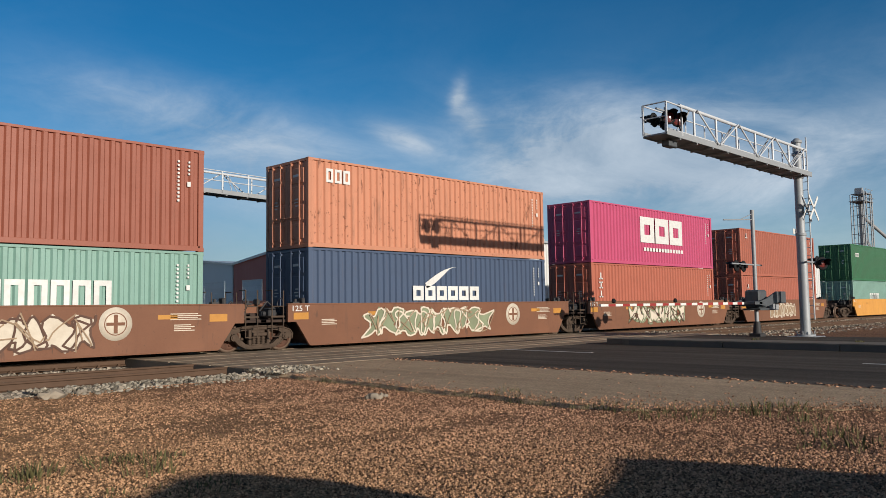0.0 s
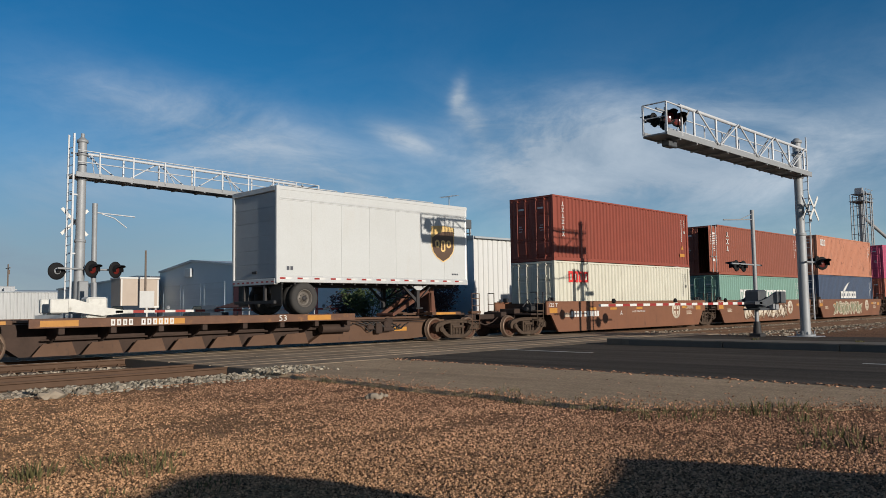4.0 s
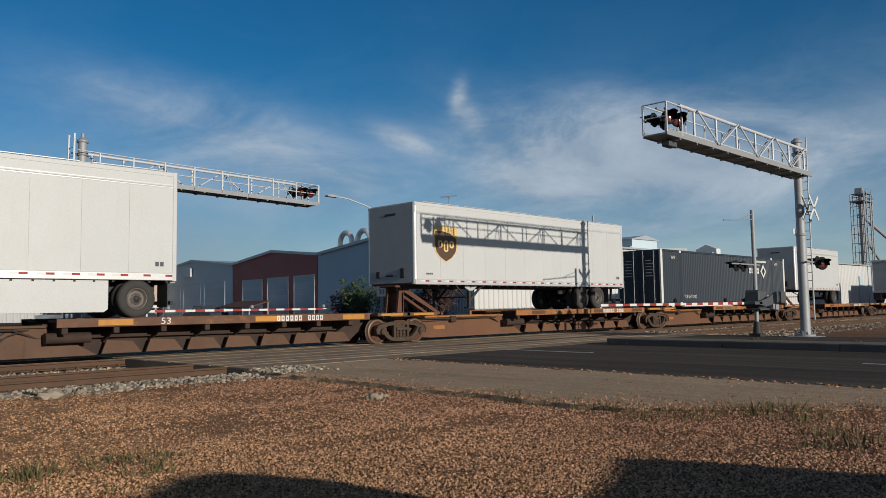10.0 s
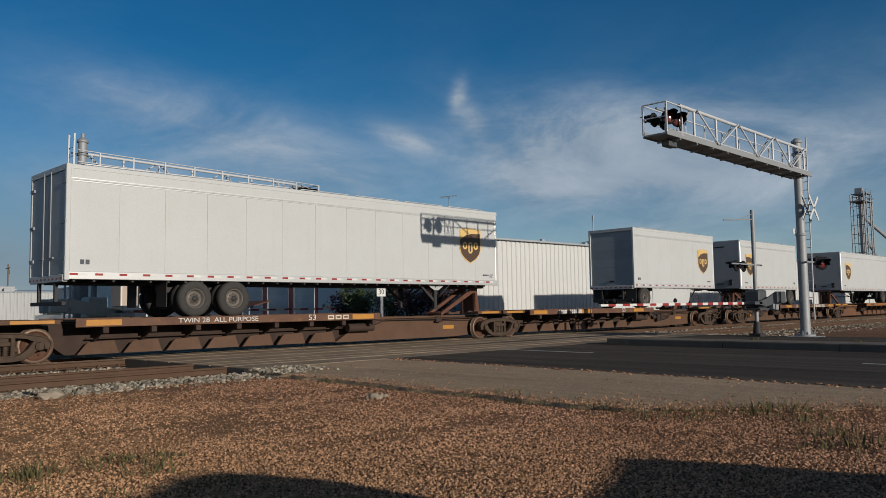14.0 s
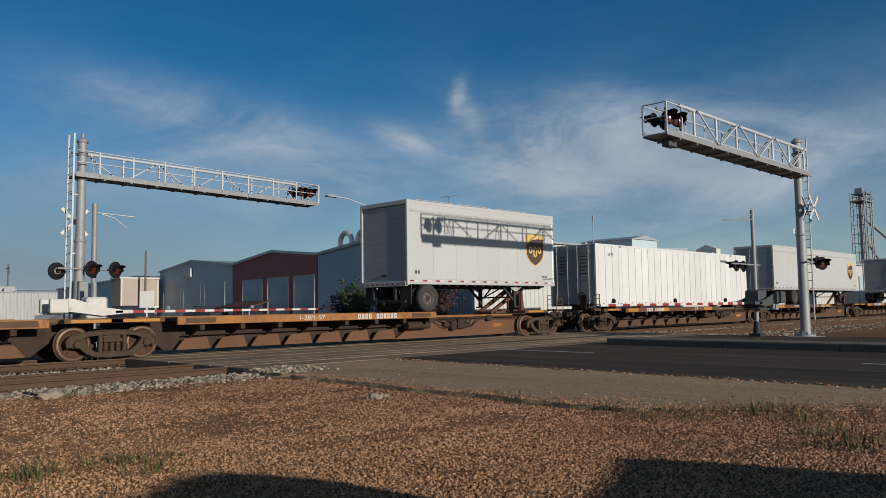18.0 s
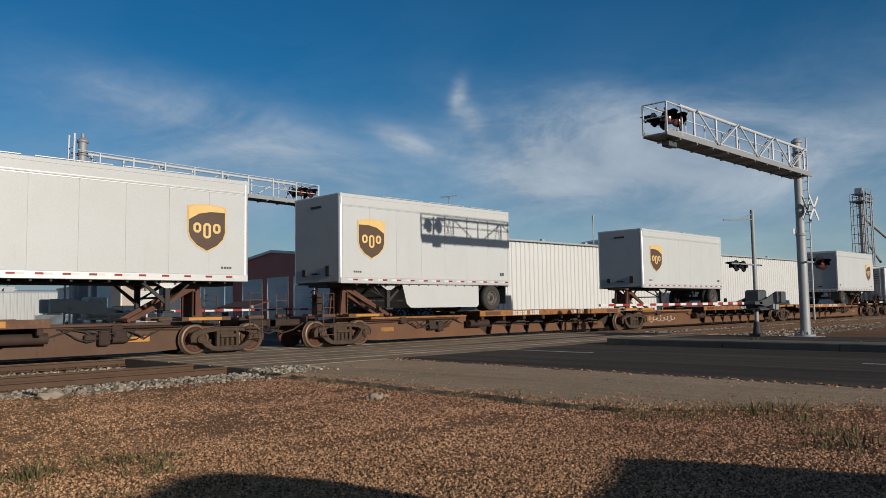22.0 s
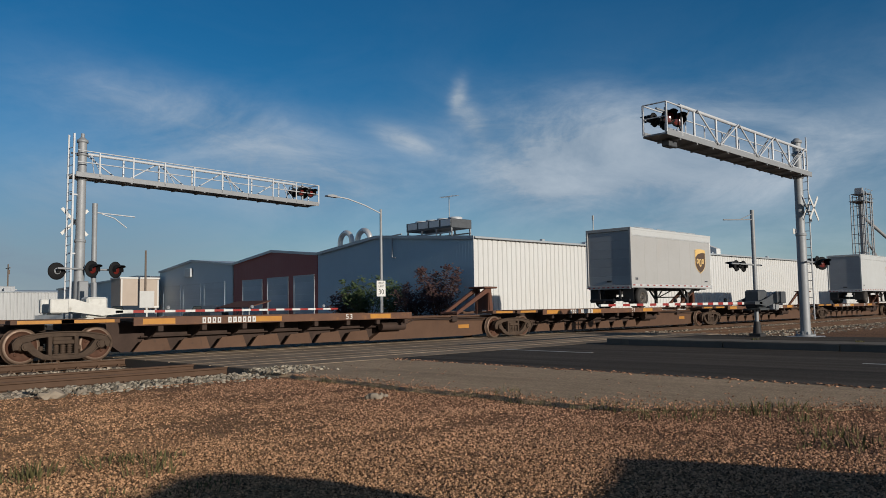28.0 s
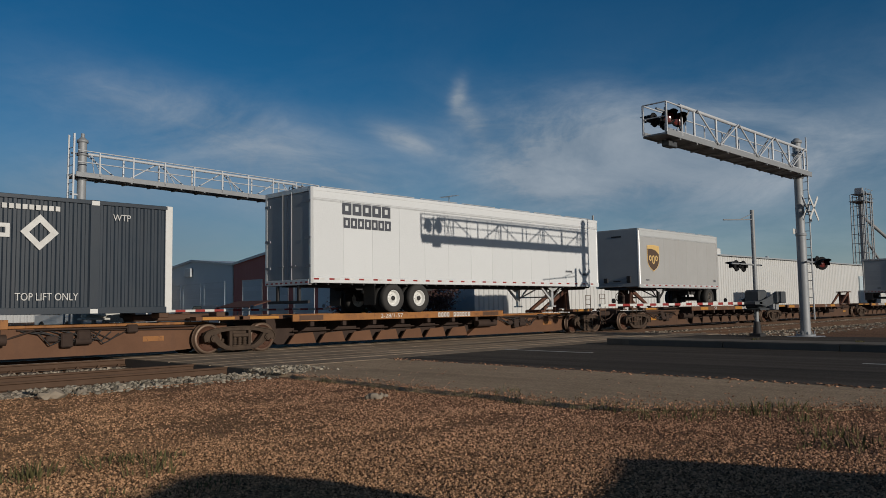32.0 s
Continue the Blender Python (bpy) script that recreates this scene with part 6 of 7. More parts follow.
def on_bed(rnd):
    x = -4 + 14.0 * rnd.random()
    y = -8.2 - 0.35 * max(0.0, x - 7.5) + 2.0 * rnd.random() ** 0.8 - 0.5 * rnd.random() ** 6
    if x > 8.6:
        y = -8.9 + 1.7 * rnd.random()
    return (x, y, -0.20 + 0.05 * max(0.0, 1 - abs(y + 6.9) / 1.3))


def by_corner(rnd):
    x = 4.5 + 5.6 * rnd.random()
    return (x, -8.75 + 1.65 * rnd.random() ** 0.7 + 0.3 * max(0.0, x - 8.6) * rnd.random(), -0.07 if x < 8.6 else 0.0)


def between(rnd):
    return (-6 + 14.6 * rnd.random(), -3.9 + 2.7 * rnd.random(), -0.2)


def far_bed(rnd):
    return (30.8 + 45 * rnd.random() ** 1.5, -9.6 + 8.2 * rnd.random(), -0.19 + 0.07 * rnd.random())


stones("gravel_stones", 190000, on_gravel, (0.0055, 0.017), stone_m, "loose red-brown gravel stones", 21, 0.85, True)
stones("ballast", 7000, on_bed, (0.022, 0.07), ballast_m, "grey crushed-stone ballast beside the rail", 22, 0.8)
stones("ballast", 1100, by_corner, (0.014, 0.052), ballast_pale, "pale crushed stone at the corner of the crossing", 26, 0.8)
stones("ballast", 2600, between, (0.025, 0.055), ballast_m, "grey crushed-stone ballast between the tracks", 23, 0.8)
stones("ballast", 9000, far_bed, (0.03, 0.085), ballast_m, "grey crushed-stone ballast beyond the crossing", 24, 0.8)


def under_train(rnd):
    return (-6 + 14.5 * rnd.random(), 1.0 + 2.6 * rnd.random(), -0.22 + 0.1 * rnd.random())


stones("ballast", 2000, under_train, (0.03, 0.08), ballast_m, "pale ballast behind the track", 25, 0.8)
for x, y, r in ((4.35, -8.85, 0.17), (7.3, -12.85, 0.10), (7.55, -12.75, 0.07), (9.1, -8.7, 0.09), (4.9, -8.5, 0.09), (5.6, -8.3, 0.08)):
    solid("rock", Shape().blob((0, 0, 0), r * 0.9, r * 0.7, r * 0.55, int(x * 9), 0.3).blob((r * 0.75, r * 0.1, -r * 0.1), r * 0.6, r * 0.6, r * 0.42, int(x * 7), 0.35).blob((-r * 0.7, -r * 0.15, -r * 0.1), r * 0.45, r * 0.5, r * 0.4, int(x * 5), 0.35), ballast_m, "pale lump of ballast rock on the gravel", "rock", "loose rocks", at=pose(x, y, lie(x, y) + r * 0.35, 0, 0, x * 40))

# grass tufts at the road's edge and in the gravel
blade_green = surface("dry_green_grass", (0.080, 0.078, 0.030), (0.15, 0.12, 0.055), 0.7, 5.0, 30, 0.8, bump=0.0, spec=0.2)


def tuft(x, y, r, h, n, seed):
    rnd = random.Random(seed)
    s = Shape()
    for i in range(int(n * 0.7)):
        a, d = rnd.random() * 6.283, r * rnd.random() ** 0.7
        px, py = d * math.cos(a) * 1.3, d * math.sin(a)
        hh = 0.62 * h * (0.3 + 0.7 * rnd.random())
        lean = (rnd.random() - 0.2) * hh * 1.4
        w = 0.004 + rnd.random() * 0.005
        b = rnd.random() * 6.283
        ux, uy = math.cos(b) * w, math.sin(b) * w
        mx, my = px + lean * 0.35 * math.cos(a), py + lean * 0.35 * math.sin(a)
        tx, ty = px + lean * math.cos(a), py + lean * math.sin(a)
        s.add([(px - ux, py - uy, 0), (px + ux, py + uy, 0), (mx + ux * 0.8, my + uy * 0.8, hh * 0.6), (mx - ux * 0.8, my - uy * 0.8, hh * 0.6), (tx, ty, hh)], [(0, 1, 2, 3), (3, 2, 4)])
    return solid("grass", s, blade_green, "small dry green grass tuft growing in gravel", "grass", "", "stuff", pose(x, y, lie(x, y) - 0.005))


k = 0
for x, y, r, h, n in ((2.9, -15.35, 0.2, 0.3, 50), (2.75, -14.9, 0.2, 0.24, 45), (2.15, -14.8, 0.22, 0.22, 150), (2.8, -14.55, 0.22, 0.12, 90), (3.1, -14.8, 0.25, 0.15, 120), (2.85, -16.15, 0.25, 0.10, 90), (2.0, -15.3, 0.2, 0.1, 60), (9.0, -11.6, 0.35, 0.14, 90),
                      (8.75, -12.2, 0.25, 0.16, 80), (8.85, -12.75, 0.3, 0.22, 110), (8.6, -13.4, 0.25, 0.12, 70), (8.65, -14.15, 0.28, 0.26, 110), (8.5, -14.8, 0.25, 0.18, 90), (8.5, -15.4, 0.28, 0.2, 110), (8.4, -15.9, 0.25, 0.16, 80),
                      (8.35, -16.35, 0.28, 0.14, 80), (8.1, -16.9, 0.3, 0.16, 100), (8.3, -17.3, 0.3, 0.16, 100), (8.95, -17.75, 0.35, 0.24, 130), (9.3, -17.9, 0.25, 0.2, 90), (8.8, -18.3, 0.25, 0.18, 90), (8.1, -18.8, 0.3, 0.2, 110),
                      (7.6, -19.2, 0.3, 0.2, 100), (7.3, -18.9, 0.2, 0.12, 60), (8.75, -10.2, 0.25, 0.08, 50), (8.7, -9.4, 0.2, 0.08, 40), (2.4, -15.9, 0.2, 0.1, 60)):
    k += 1
    tuft(x, y, r, h * (1.1 if x > 7 and y < -16.5 else 1.0), int(n * 0.8), k)
for x, y in ((22.6, -9.6), (21.9, -12.2), (21.6, -15.0)):
    k += 1
    g = tuft(x, y, 0.12, 0.14, 50, k)
    g.location.z = 0.185 if x < 22.1 else 0.0

s, rnd = Shape(), random.Random(77)
for i in range(2600):
    y = -9.2 - 9.6 * rnd.random()
    if noise.noise((y * 1.7, 4.0, 0.0)) + 0.45 * noise.noise((y * 6.0, 2.0, 0.0)) < rnd.random() * 0.55 - 0.22:
        continue
    x = EDGE(y) - 0.04 + rnd.gauss(0, 0.07)
    h, w, b = 0.03 + 0.10 * rnd.random() ** 2.5, 0.003 + 0.003 * rnd.random(), rnd.random() * 6.283
    lx, ly = rnd.gauss(0, 0.5) * h, rnd.gauss(0, 0.5) * h
    ux, uy, z = math.cos(b) * w, math.sin(b) * w, lie(x, y) - 0.01
    s.add([(x - ux, y - uy, z), (x + ux, y + uy, z), (x + lx, y + ly, z + h + 0.01)], [(0, 1, 2)])
solid("grass", s, blade_green, "thin dry grass along the crumbled road edge", "grass", "", "stuff")

# unseen block added behind the camera, its top outlined to shade the near ground
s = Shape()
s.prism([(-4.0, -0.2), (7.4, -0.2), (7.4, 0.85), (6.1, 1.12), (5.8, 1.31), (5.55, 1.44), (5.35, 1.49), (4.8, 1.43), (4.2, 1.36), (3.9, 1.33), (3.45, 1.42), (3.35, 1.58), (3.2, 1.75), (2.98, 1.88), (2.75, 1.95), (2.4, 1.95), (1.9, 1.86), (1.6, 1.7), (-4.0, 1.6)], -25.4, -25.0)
solid("wall_south", s, kerb_m, "unseen stepped block added to shade the near ground", kind="structure")


# ---- crossing signals ----
def signal_lamp(parent, x, y, z, way, turn=0.0, r=0.29):
    """A flashing-lamp unit: black backplate, hood and red lens, facing along y by way, then turned."""
    s = Shape()
    s.lathe([(0.0, 0.03 * -way), (r - 0.015, 0.03 * -way), (r, 0.0), (r - 0.015, 0.02 * way), (0.155, 0.025 * way)], 24)
    n = 14
    v = []
    for i in range(n + 1):
        t = math.pi * (-0.12 + 1.24 * i / n)
        for q, w, dz in ((0.165, 0.02 * way, 0.0), (0.172, (0.36 if 0.25 < i / n < 0.75 else 0.2) * way, -0.02)):
            v.append((q * math.cos(t), w, q * math.sin(t) + dz))
    s.add(v, [(2 * i, 2 * i + 1, 2 * i + 3, 2 * i + 2) for i in range(n)])
    s.box(-0.06, 0.06, -0.16 * way, -0.03 * way, -0.06, 0.06, 0.02)
    lamp = part("signal_lamp", s, signal_black, parent, "round black signal lamp with a hood and red lens")
    part("lens", Shape().lathe([(0.0, 0.045 * way), (0.09, 0.038 * way), (0.15, 0.022 * way)], 20), red_lens, lamp)
    lamp.location, lamp.rotation_euler = (x, y, z), (0, 0, radians(turn))
    return lamp


def gantry(x, y, way, height=7.08, reach=10.14, turn=0.0, sag=0.0, label=""):
    """A cantilever signal bridge: pole, walkway with railing and truss, lamps at the tip, ladder behind."""
    g = thing("signal_gantry", label, "signal gantry", "crossing signal gantries", pose(x, y, 0, 0, sag, turn))
    s = Shape()
    s.tube((0, 0, 0.0), (0, 0, 3.72), 0.172, 24, 0.166)
    s.tube((0, 0, 3.66), (0, 0, height), 0.150, 24, 0.142)
    part("pole", s, galv_dull, g)
    s = Shape()
    s.lathe([(0.33, -0.06), (0.33, 0.03), (0.23, 0.03)], 24, (0, 0, 0.05), "z")
    for i in range(6):
        t = i * math.pi / 3
        s.tube((0.29 * math.cos(t), 0.29 * math.sin(t), 0.05), (0.29 * math.cos(t), 0.29 * math.sin(t), 0.2), 0.02)
    s.box(-0.5, 0.5, -0.5, 0.5, -0.3, 0.02, 0.02)
    part("base_plate", s, galv_dull, g)
    s = Shape()
    for z in (height, 3.7, height - 0.45, height - 1.3):
        s.lathe([(0.14, -0.05), (0.185, -0.045), (0.185, 0.045), (0.14, 0.05)], 24, (0, 0, z - 0.05), "z")
    s.lathe([(0.0, 0.1), (0.08, 0.08), (0.15, 0.0)], 16, (0, 0, height), "z")
    if way > 0:
        s.tube((0, 0, height + 0.05), (0, 0, height + 0.22), 0.06, 10)
    pieces("collar", s, galv_dull, g)
    z0, z1 = height - 1.2, height - 0.40
    W = 0.35
    # walkway
    s = Shape()
    s.box(-0.35, reach, -W, W, z0 - 0.1, z0 - 0.06)
    for k in (-1, 1):
        s.box(-0.35, reach, (W - 0.02) * k, (W + 0.02) * k, z0 - 0.13, z0 + 0.04, 0.006)
    part("walkway", s, galv_dull, g)
    s = Shape()
    for i in range(10):
        xx = 0.6 + i * (reach - 0.9) / 9.5
        s.box(xx, xx + 0.06, -W, W, z0 - 0.17, z0 - 0.1)
    pieces("walkway_bearer", s, galv_dull, g)
    # truss on one side, guard rail on the other
    n = 6
    step = (reach - 1.9) / n
    for y, zz, end in ((0.31, z1, reach - 0.78), (0.31, z0 + 0.03, reach - 0.6), (-0.26, z0, reach - 0.6)):
        part("chord", Shape().tube((0, y, zz), (end, y, zz), 0.052, 10), galv, g)
    s = Shape()
    for i in range(n + 1):
        xx = 0.25 + i * step
        s.tube((xx, 0.31, z0), (xx, 0.31, z1), 0.036, 6)
        if i < n:
            a, b = (z0, z1) if i % 2 else (z1, z0)
            s.tube((xx + 0.05, 0.40, a), (xx + step - 0.05, 0.40, b), 0.026, 6)
    pieces("lattice", s, galv, g)
    s = Shape()
    for i in range(0, n + 1, 2):
        xx = 0.45 + i * step
        s.tube((xx - 0.14, -0.26, z0), (xx, 0.30, z1), 0.018, 6)
        s.tube((xx + 0.14, -0.26, z0), (xx, 0.30, z1), 0.018, 6)
    pieces("cross_brace", s, galv, g)
    top = z0 + 0.77
    s = Shape()
    for zz in (top, z0 + 0.38):
        s.tube((-0.3, -W, zz), (reach, -W, zz), 0.02, 6)
    pieces("guard_rail", s, galv, g)
    s = Shape()
    for i in range(9):
        xx = 0.45 + i * (reach - 0.47) / 8
        s.box(xx - 0.025, xx + 0.025, -W - 0.02, -W + 0.01, z0 - 0.1, top, 0.004)
    pieces("rail_post", s, galv, g)
    s = Shape()
    s.tube((reach, -W, top), (reach, W, top), 0.022, 6)
    s.tube((reach - 0.85, W, top), (reach, W, top), 0.022, 6)
    s.tube((reach, -W, z0 + 0.38), (reach, W, z0 + 0.38), 0.018, 6)
    for xx, yy in ((reach, -W), (reach, W), (reach - 0.85, W)):
        s.box(xx - 0.022, xx + 0.022, yy - 0.022, yy + 0.022, z0 - 0.05, top)
    part("end_rail", s, galv, g)
    # lamps facing both ways
    s = Shape()
    s.tube((reach - 1.15, 0, z0 + 0.66), (reach - 0.1, 0, z0 + 0.66), 0.03, 8)
    s.tube((reach - 0.62, 0, z0 - 0.05), (reach - 0.62, 0, z0 + 0.78), 0.045, 10)
    part("lamp_bracket", s, galv_dull, g)
    if way < 0:
        part("junction_box", Shape().box(reach - 1.0, reach - 0.55, -0.12, 0.12, z0 - 0.32, z0 - 0.135, 0.02), gate_dark, g)
    for xx, w in ((reach - 0.88, 1), (reach - 0.36, 1), (reach - 0.88, -1), (reach - 0.36, -1)):
        signal_lamp(g, xx, 0.22 * w, z0 + 0.42, w, -38.0 if w > 0 and way < 0 else 0.0, 0.205)
    s = Shape()
    s.bend([(reach - 1.1, 0.0, z0 + 0.6), (reach - 1.25, 0.05, z0 + 0.62), (reach - 1.4, 0.0, z0 + 0.35), (reach - 1.5, 0, z0 - 0.02)], 0.02)
    part("cable", s, signal_black, g)
    # ladder up the outer side, with its stand-offs
    s = Shape()
    for k in (-1, 1):
        s.box(-0.40, -0.34, 0.2 * k - 0.016, 0.2 * k + 0.016, 0.6, height + 0.15)
    for i in range(21):
        s.tube((-0.37, -0.2, 0.8 + i * 0.3), (-0.37, 0.2, 0.8 + i * 0.3), 0.014, 5)
    for z in (1.2, 3.2, 5.2, 6.6):
        s.box(-0.38, -0.13, -0.03, 0.03, z, z + 0.05)
    pieces("ladder_piece", s, galv, g)
    return g


g1 = gantry(29.0, -11.0, -1, turn=180.0, label="galvanised steel cantilever gantry with crossing lamps over the near lanes")
g2 = gantry(10.05, 5.69, 1, height=7.12, turn=4.0, sag=0.4, label="galvanised steel cantilever gantry with crossing lamps over the far lanes")
# second lamp pairs low on the poles
s = Shape()
s.tube((-1.9, 0.2, 2.66), (0.2, 0.2, 2.66), 0.035, 8)
part("lamp_arm", s, galv_dull, g1)
signal_lamp(g1, -0.75, 0.42, 2.62, 1, -35.0, 0.24)
signal_lamp(g1, -1.35, 0.05, 2.70, -1, 0.0, 0.24)
s = Shape()
s.tube((-0.8, -0.2, 2.7), (1.25, -0.2, 2.7), 0.035, 8)
part("lamp_arm", s, galv_dull, g2)
signal_lamp(g2, 0.28, -0.32, 2.7, -1, 18.0)
signal_lamp(g2, 1.1, -0.32, 2.7, -1, 18.0)
signal_lamp(g2, -0.7, 0.1, 2.62, 1)
s = Shape()
s.lathe([(0.0, -0.03), (0.10, -0.025), (0.11, 0.0)], 20, (-0.7, 0.04, 2.62))
part("lamp_back", s, galv_dull, g2)


def crossbuck(parent, y, z, r, way, x=0.0):
    s = Shape()
    for a in (-1, 1):
        d = 0.052
        c, t = math.cos(radians(45)), math.sin(radians(45)) * a
        q = [(x + c * r - t * d, z + t * r + c * d), (x - c * r - t * d, z - t * r + c * d), (x - c * r + t * d, z - t * r - c * d), (x + c * r + t * d, z + t * r - c * d)]
        s.prism(q, y, y + 0.02 * way)
    return part("crossbuck", s, white_paint, parent, "white crossbuck of two crossed boards")


crossbuck(g1, 0.48, 4.58, 0.6, 1, 0.0)
crossbuck(g1, 0.26, 4.58, 0.6, -1, 0.0)
s = Shape()
for z in (4.45, 4.7):
    s.tube((0, 0.1, z), (0, 0.48, z), 0.025, 6)
part("sign_bracket", s, galv_dull, g1)
crossbuck(g2, 0.34, 4.33, 0.62, -1, -0.05)
s = Shape()
s.box(-0.85, -0.2, -0.36, -0.33, 3.72, 3.92, 0.01)
part("number_plate", s, white_paint, g1)
s = Shape()
s.box(-0.12, 0.2, -0.3, 0.3, 1.4, 2.3, 0.03)
part("junction_box", s, galv_dull, g2)


worn_white = surface("worn_white_paint", (0.62, 0.61, 0.57), (0.46, 0.45, 0.41), 0.6, 4.0, 40, 0.6, bump=0.06, stain=(0.16, 0.13, 0.1), stain_amount=0.55)


def gate(x, y, arm, mast_h, label, mech, clear=1.22):
    """A crossing gate: mast with lamps, drive box with counterweights, a striped arm lowered across the lanes."""
    g = thing("crossing_gate", label, "crossing gate", "lowered crossing gates", pose(x, y, 0))
    k = 1 if arm > 0 else -1
    s = Shape()
    s.tube((0, 0, 0), (0, 0, mast_h), 0.075, 14)
    part("mast", s, galv_dull, g)
    s = Shape()
    s.box(-0.22, 0.22, -0.22, 0.22, -0.2, 0.12, 0.02)
    s.tube((0, 0, 0.1), (0, 0, 0.55), 0.16, 14, 0.11)
    part("base", s, galv_dull if mech is worn_white else black_steel, g)
    s = Shape()
    s.box(-0.33, 0.33, -0.28, 0.28, clear - 0.2, clear + 0.48, 0.06)
    s.box(-0.4, 0.4, -0.33, 0.33, clear - 0.26, clear - 0.19, 0.02)
    part("drive_box", s, mech, g)
    s = Shape()
    for yy in (-0.42, 0.42):
        s.prism([(k * 0.75, clear - 0.06), (k * 0.1, clear - 0.12), (-k * 0.9, clear + 0.02), (-k * 1.45, clear - 0.02), (-k * 1.45, clear + 0.42), (-k * 0.8, clear + 0.42), (k * 0.1, clear + 0.16), (k * 0.75, clear + 0.06)], yy - 0.03, yy + 0.03)
        s.box(-k * 1.5, -k * 0.95, yy - 0.09, yy + 0.09, clear - 0.02, clear + 0.42, 0.03)
    s.box(k * 0.5, k * 1.1, -0.45, 0.45, clear - 0.06, clear + 0.06, 0.02)
    part("counterweight", s, mech, g)
    n = int(abs(arm) / 0.4)
    a, b = Shape(), Shape()
    for i in range(n):
        x0, x1 = k * (0.9 + i * (abs(arm) - 0.9) / n), k * (0.9 + (i + 1) * (abs(arm) - 0.9) / n)
        t = 0.044 - 0.012 * i / n
        (a if i % 2 else b).box(x0, x1, -0.035, 0.035, clear - t, clear + t)
    part("gate_arm", b, tape_white, g, "red and white striped gate arm")
    pieces("gate_arm_stripe", a, tape_red, g)
    s = Shape()
    for i in range(3):
        xx = k * (2.5 + i * (abs(arm) - 3.2) / 2)
        s.box(xx - 0.05, xx + 0.05, -0.05, 0.05, clear + 0.06, clear + 0.16, 0.02)
        s.lathe([(0.0, 0.06), (0.07, 0.02), (0.07, -0.02), (0.0, -0.06)], 10, (xx, 0, clear + 0.12))
    pieces("arm_lamp", s, galv_dull if mech is worn_white else signal_black, g, per=2)
    s = Shape()
    if mast_h > 3:
        s.tube((-1.9, 0, 2.62), (0.6, 0, 2.62), 0.03, 8)
        part("lamp_arm", s, galv_dull, g)
        signal_lamp(g, -1.3, 0.1, 2.56, 1, 0.0, 0.21)
        signal_lamp(g, -0.6, 0.15, 2.56, 1, 0.0, 0.21)
    return g


gate1 = gate(28.43, -9.5, -10.2, 4.65, "crossing gate with dark grey drive box and lowered striped arm", gate_dark)
s = Shape()
s.tube((0, 0, 4.30), (-2.4, 0, 4.12), 0.022, 6)
s.tube((-0.05, 0, 4.5), (-1.0, 0, 4.24), 0.015, 6)
part("bracket_arm", s, galv_dull, gate1)
s = Shape()
s.box(0.55, 1.35, -0.3, 0.2, 0.95, 1.45, 0.03)
part("relay_box", s, galv_dull, gate1)
gate(10.0, 4.2, 9.8, 2.2, "white crossing gate with lowered striped arm", worn_white, 1.25)

mast = thing("lamp_mast", "slim galvanised mast with a thin bracket arm", "mast", at=pose(10.9, 6.6, 0))
part("pole", Shape().tube((0, 0, -0.1), (0, 0, 5.1), 0.09, 14), galv_dull, mast)
s = Shape()
s.path([(0.05, 0, 4.78), (1.45, 0, 4.72)], 0.022)
s.path([(0.25, 0, 4.74), (0.7, 0, 4.62), (1.15, 0, 4.3)], 0.02)
part("bracket_arm", s, galv, mast)


# ---- buildings across the tracks ----
wall_white = surface("white_ribbed_wall", (0.60, 0.60, 0.585), (0.53, 0.525, 0.50), 0.5, 0.3, 20, 0.5, bump=0.03, stain=(0.5, 0.42, 0.32), stain_amount=0.25, streak=True)
wall_pale = surface("dull_white_wall", (0.42, 0.43, 0.43), (0.34, 0.35, 0.35), 0.5, 0.3, 20, 0.6, bump=0.03)
wall_blue = surface("blue_grey_wall", (0.36, 0.475, 0.56), (0.31, 0.41, 0.48), 0.5, 0.3, 20, 0.5, bump=0.03)
wall_slate = surface("slate_blue_wall", (0.44, 0.53, 0.57), (0.38, 0.455, 0.49), 0.5, 0.3, 20, 0.55, bump=0.03)
wall_red = surface("dark_red_wall", (0.31, 0.082, 0.072), (0.25, 0.068, 0.06), 0.5, 0.4, 20, 0.55, bump=0.03)
roof_metal = surface("grey_metal_roof", (0.42, 0.45, 0.47), (0.33, 0.355, 0.375), 0.5, 0.3, 20, 0.5, metal=0.3, bump=0.03)
door_blue = surface("pale_blue_roller_door", (0.42, 0.49, 0.53), (0.35, 0.42, 0.46), 0.5, 0.6, 20, 0.55, bump=0.03)
tan_wall = surface("tan_board", (0.42, 0.35, 0.29), (0.34, 0.28, 0.23), 0.5, 0.8, 20, 0.7, bump=0.05)
glass_dark = surface("dark_window_glass", (0.02, 0.025, 0.03), (0.03, 0.035, 0.04), 0.4, 2.0, rough=0.12, bump=0.0, spec=0.8)


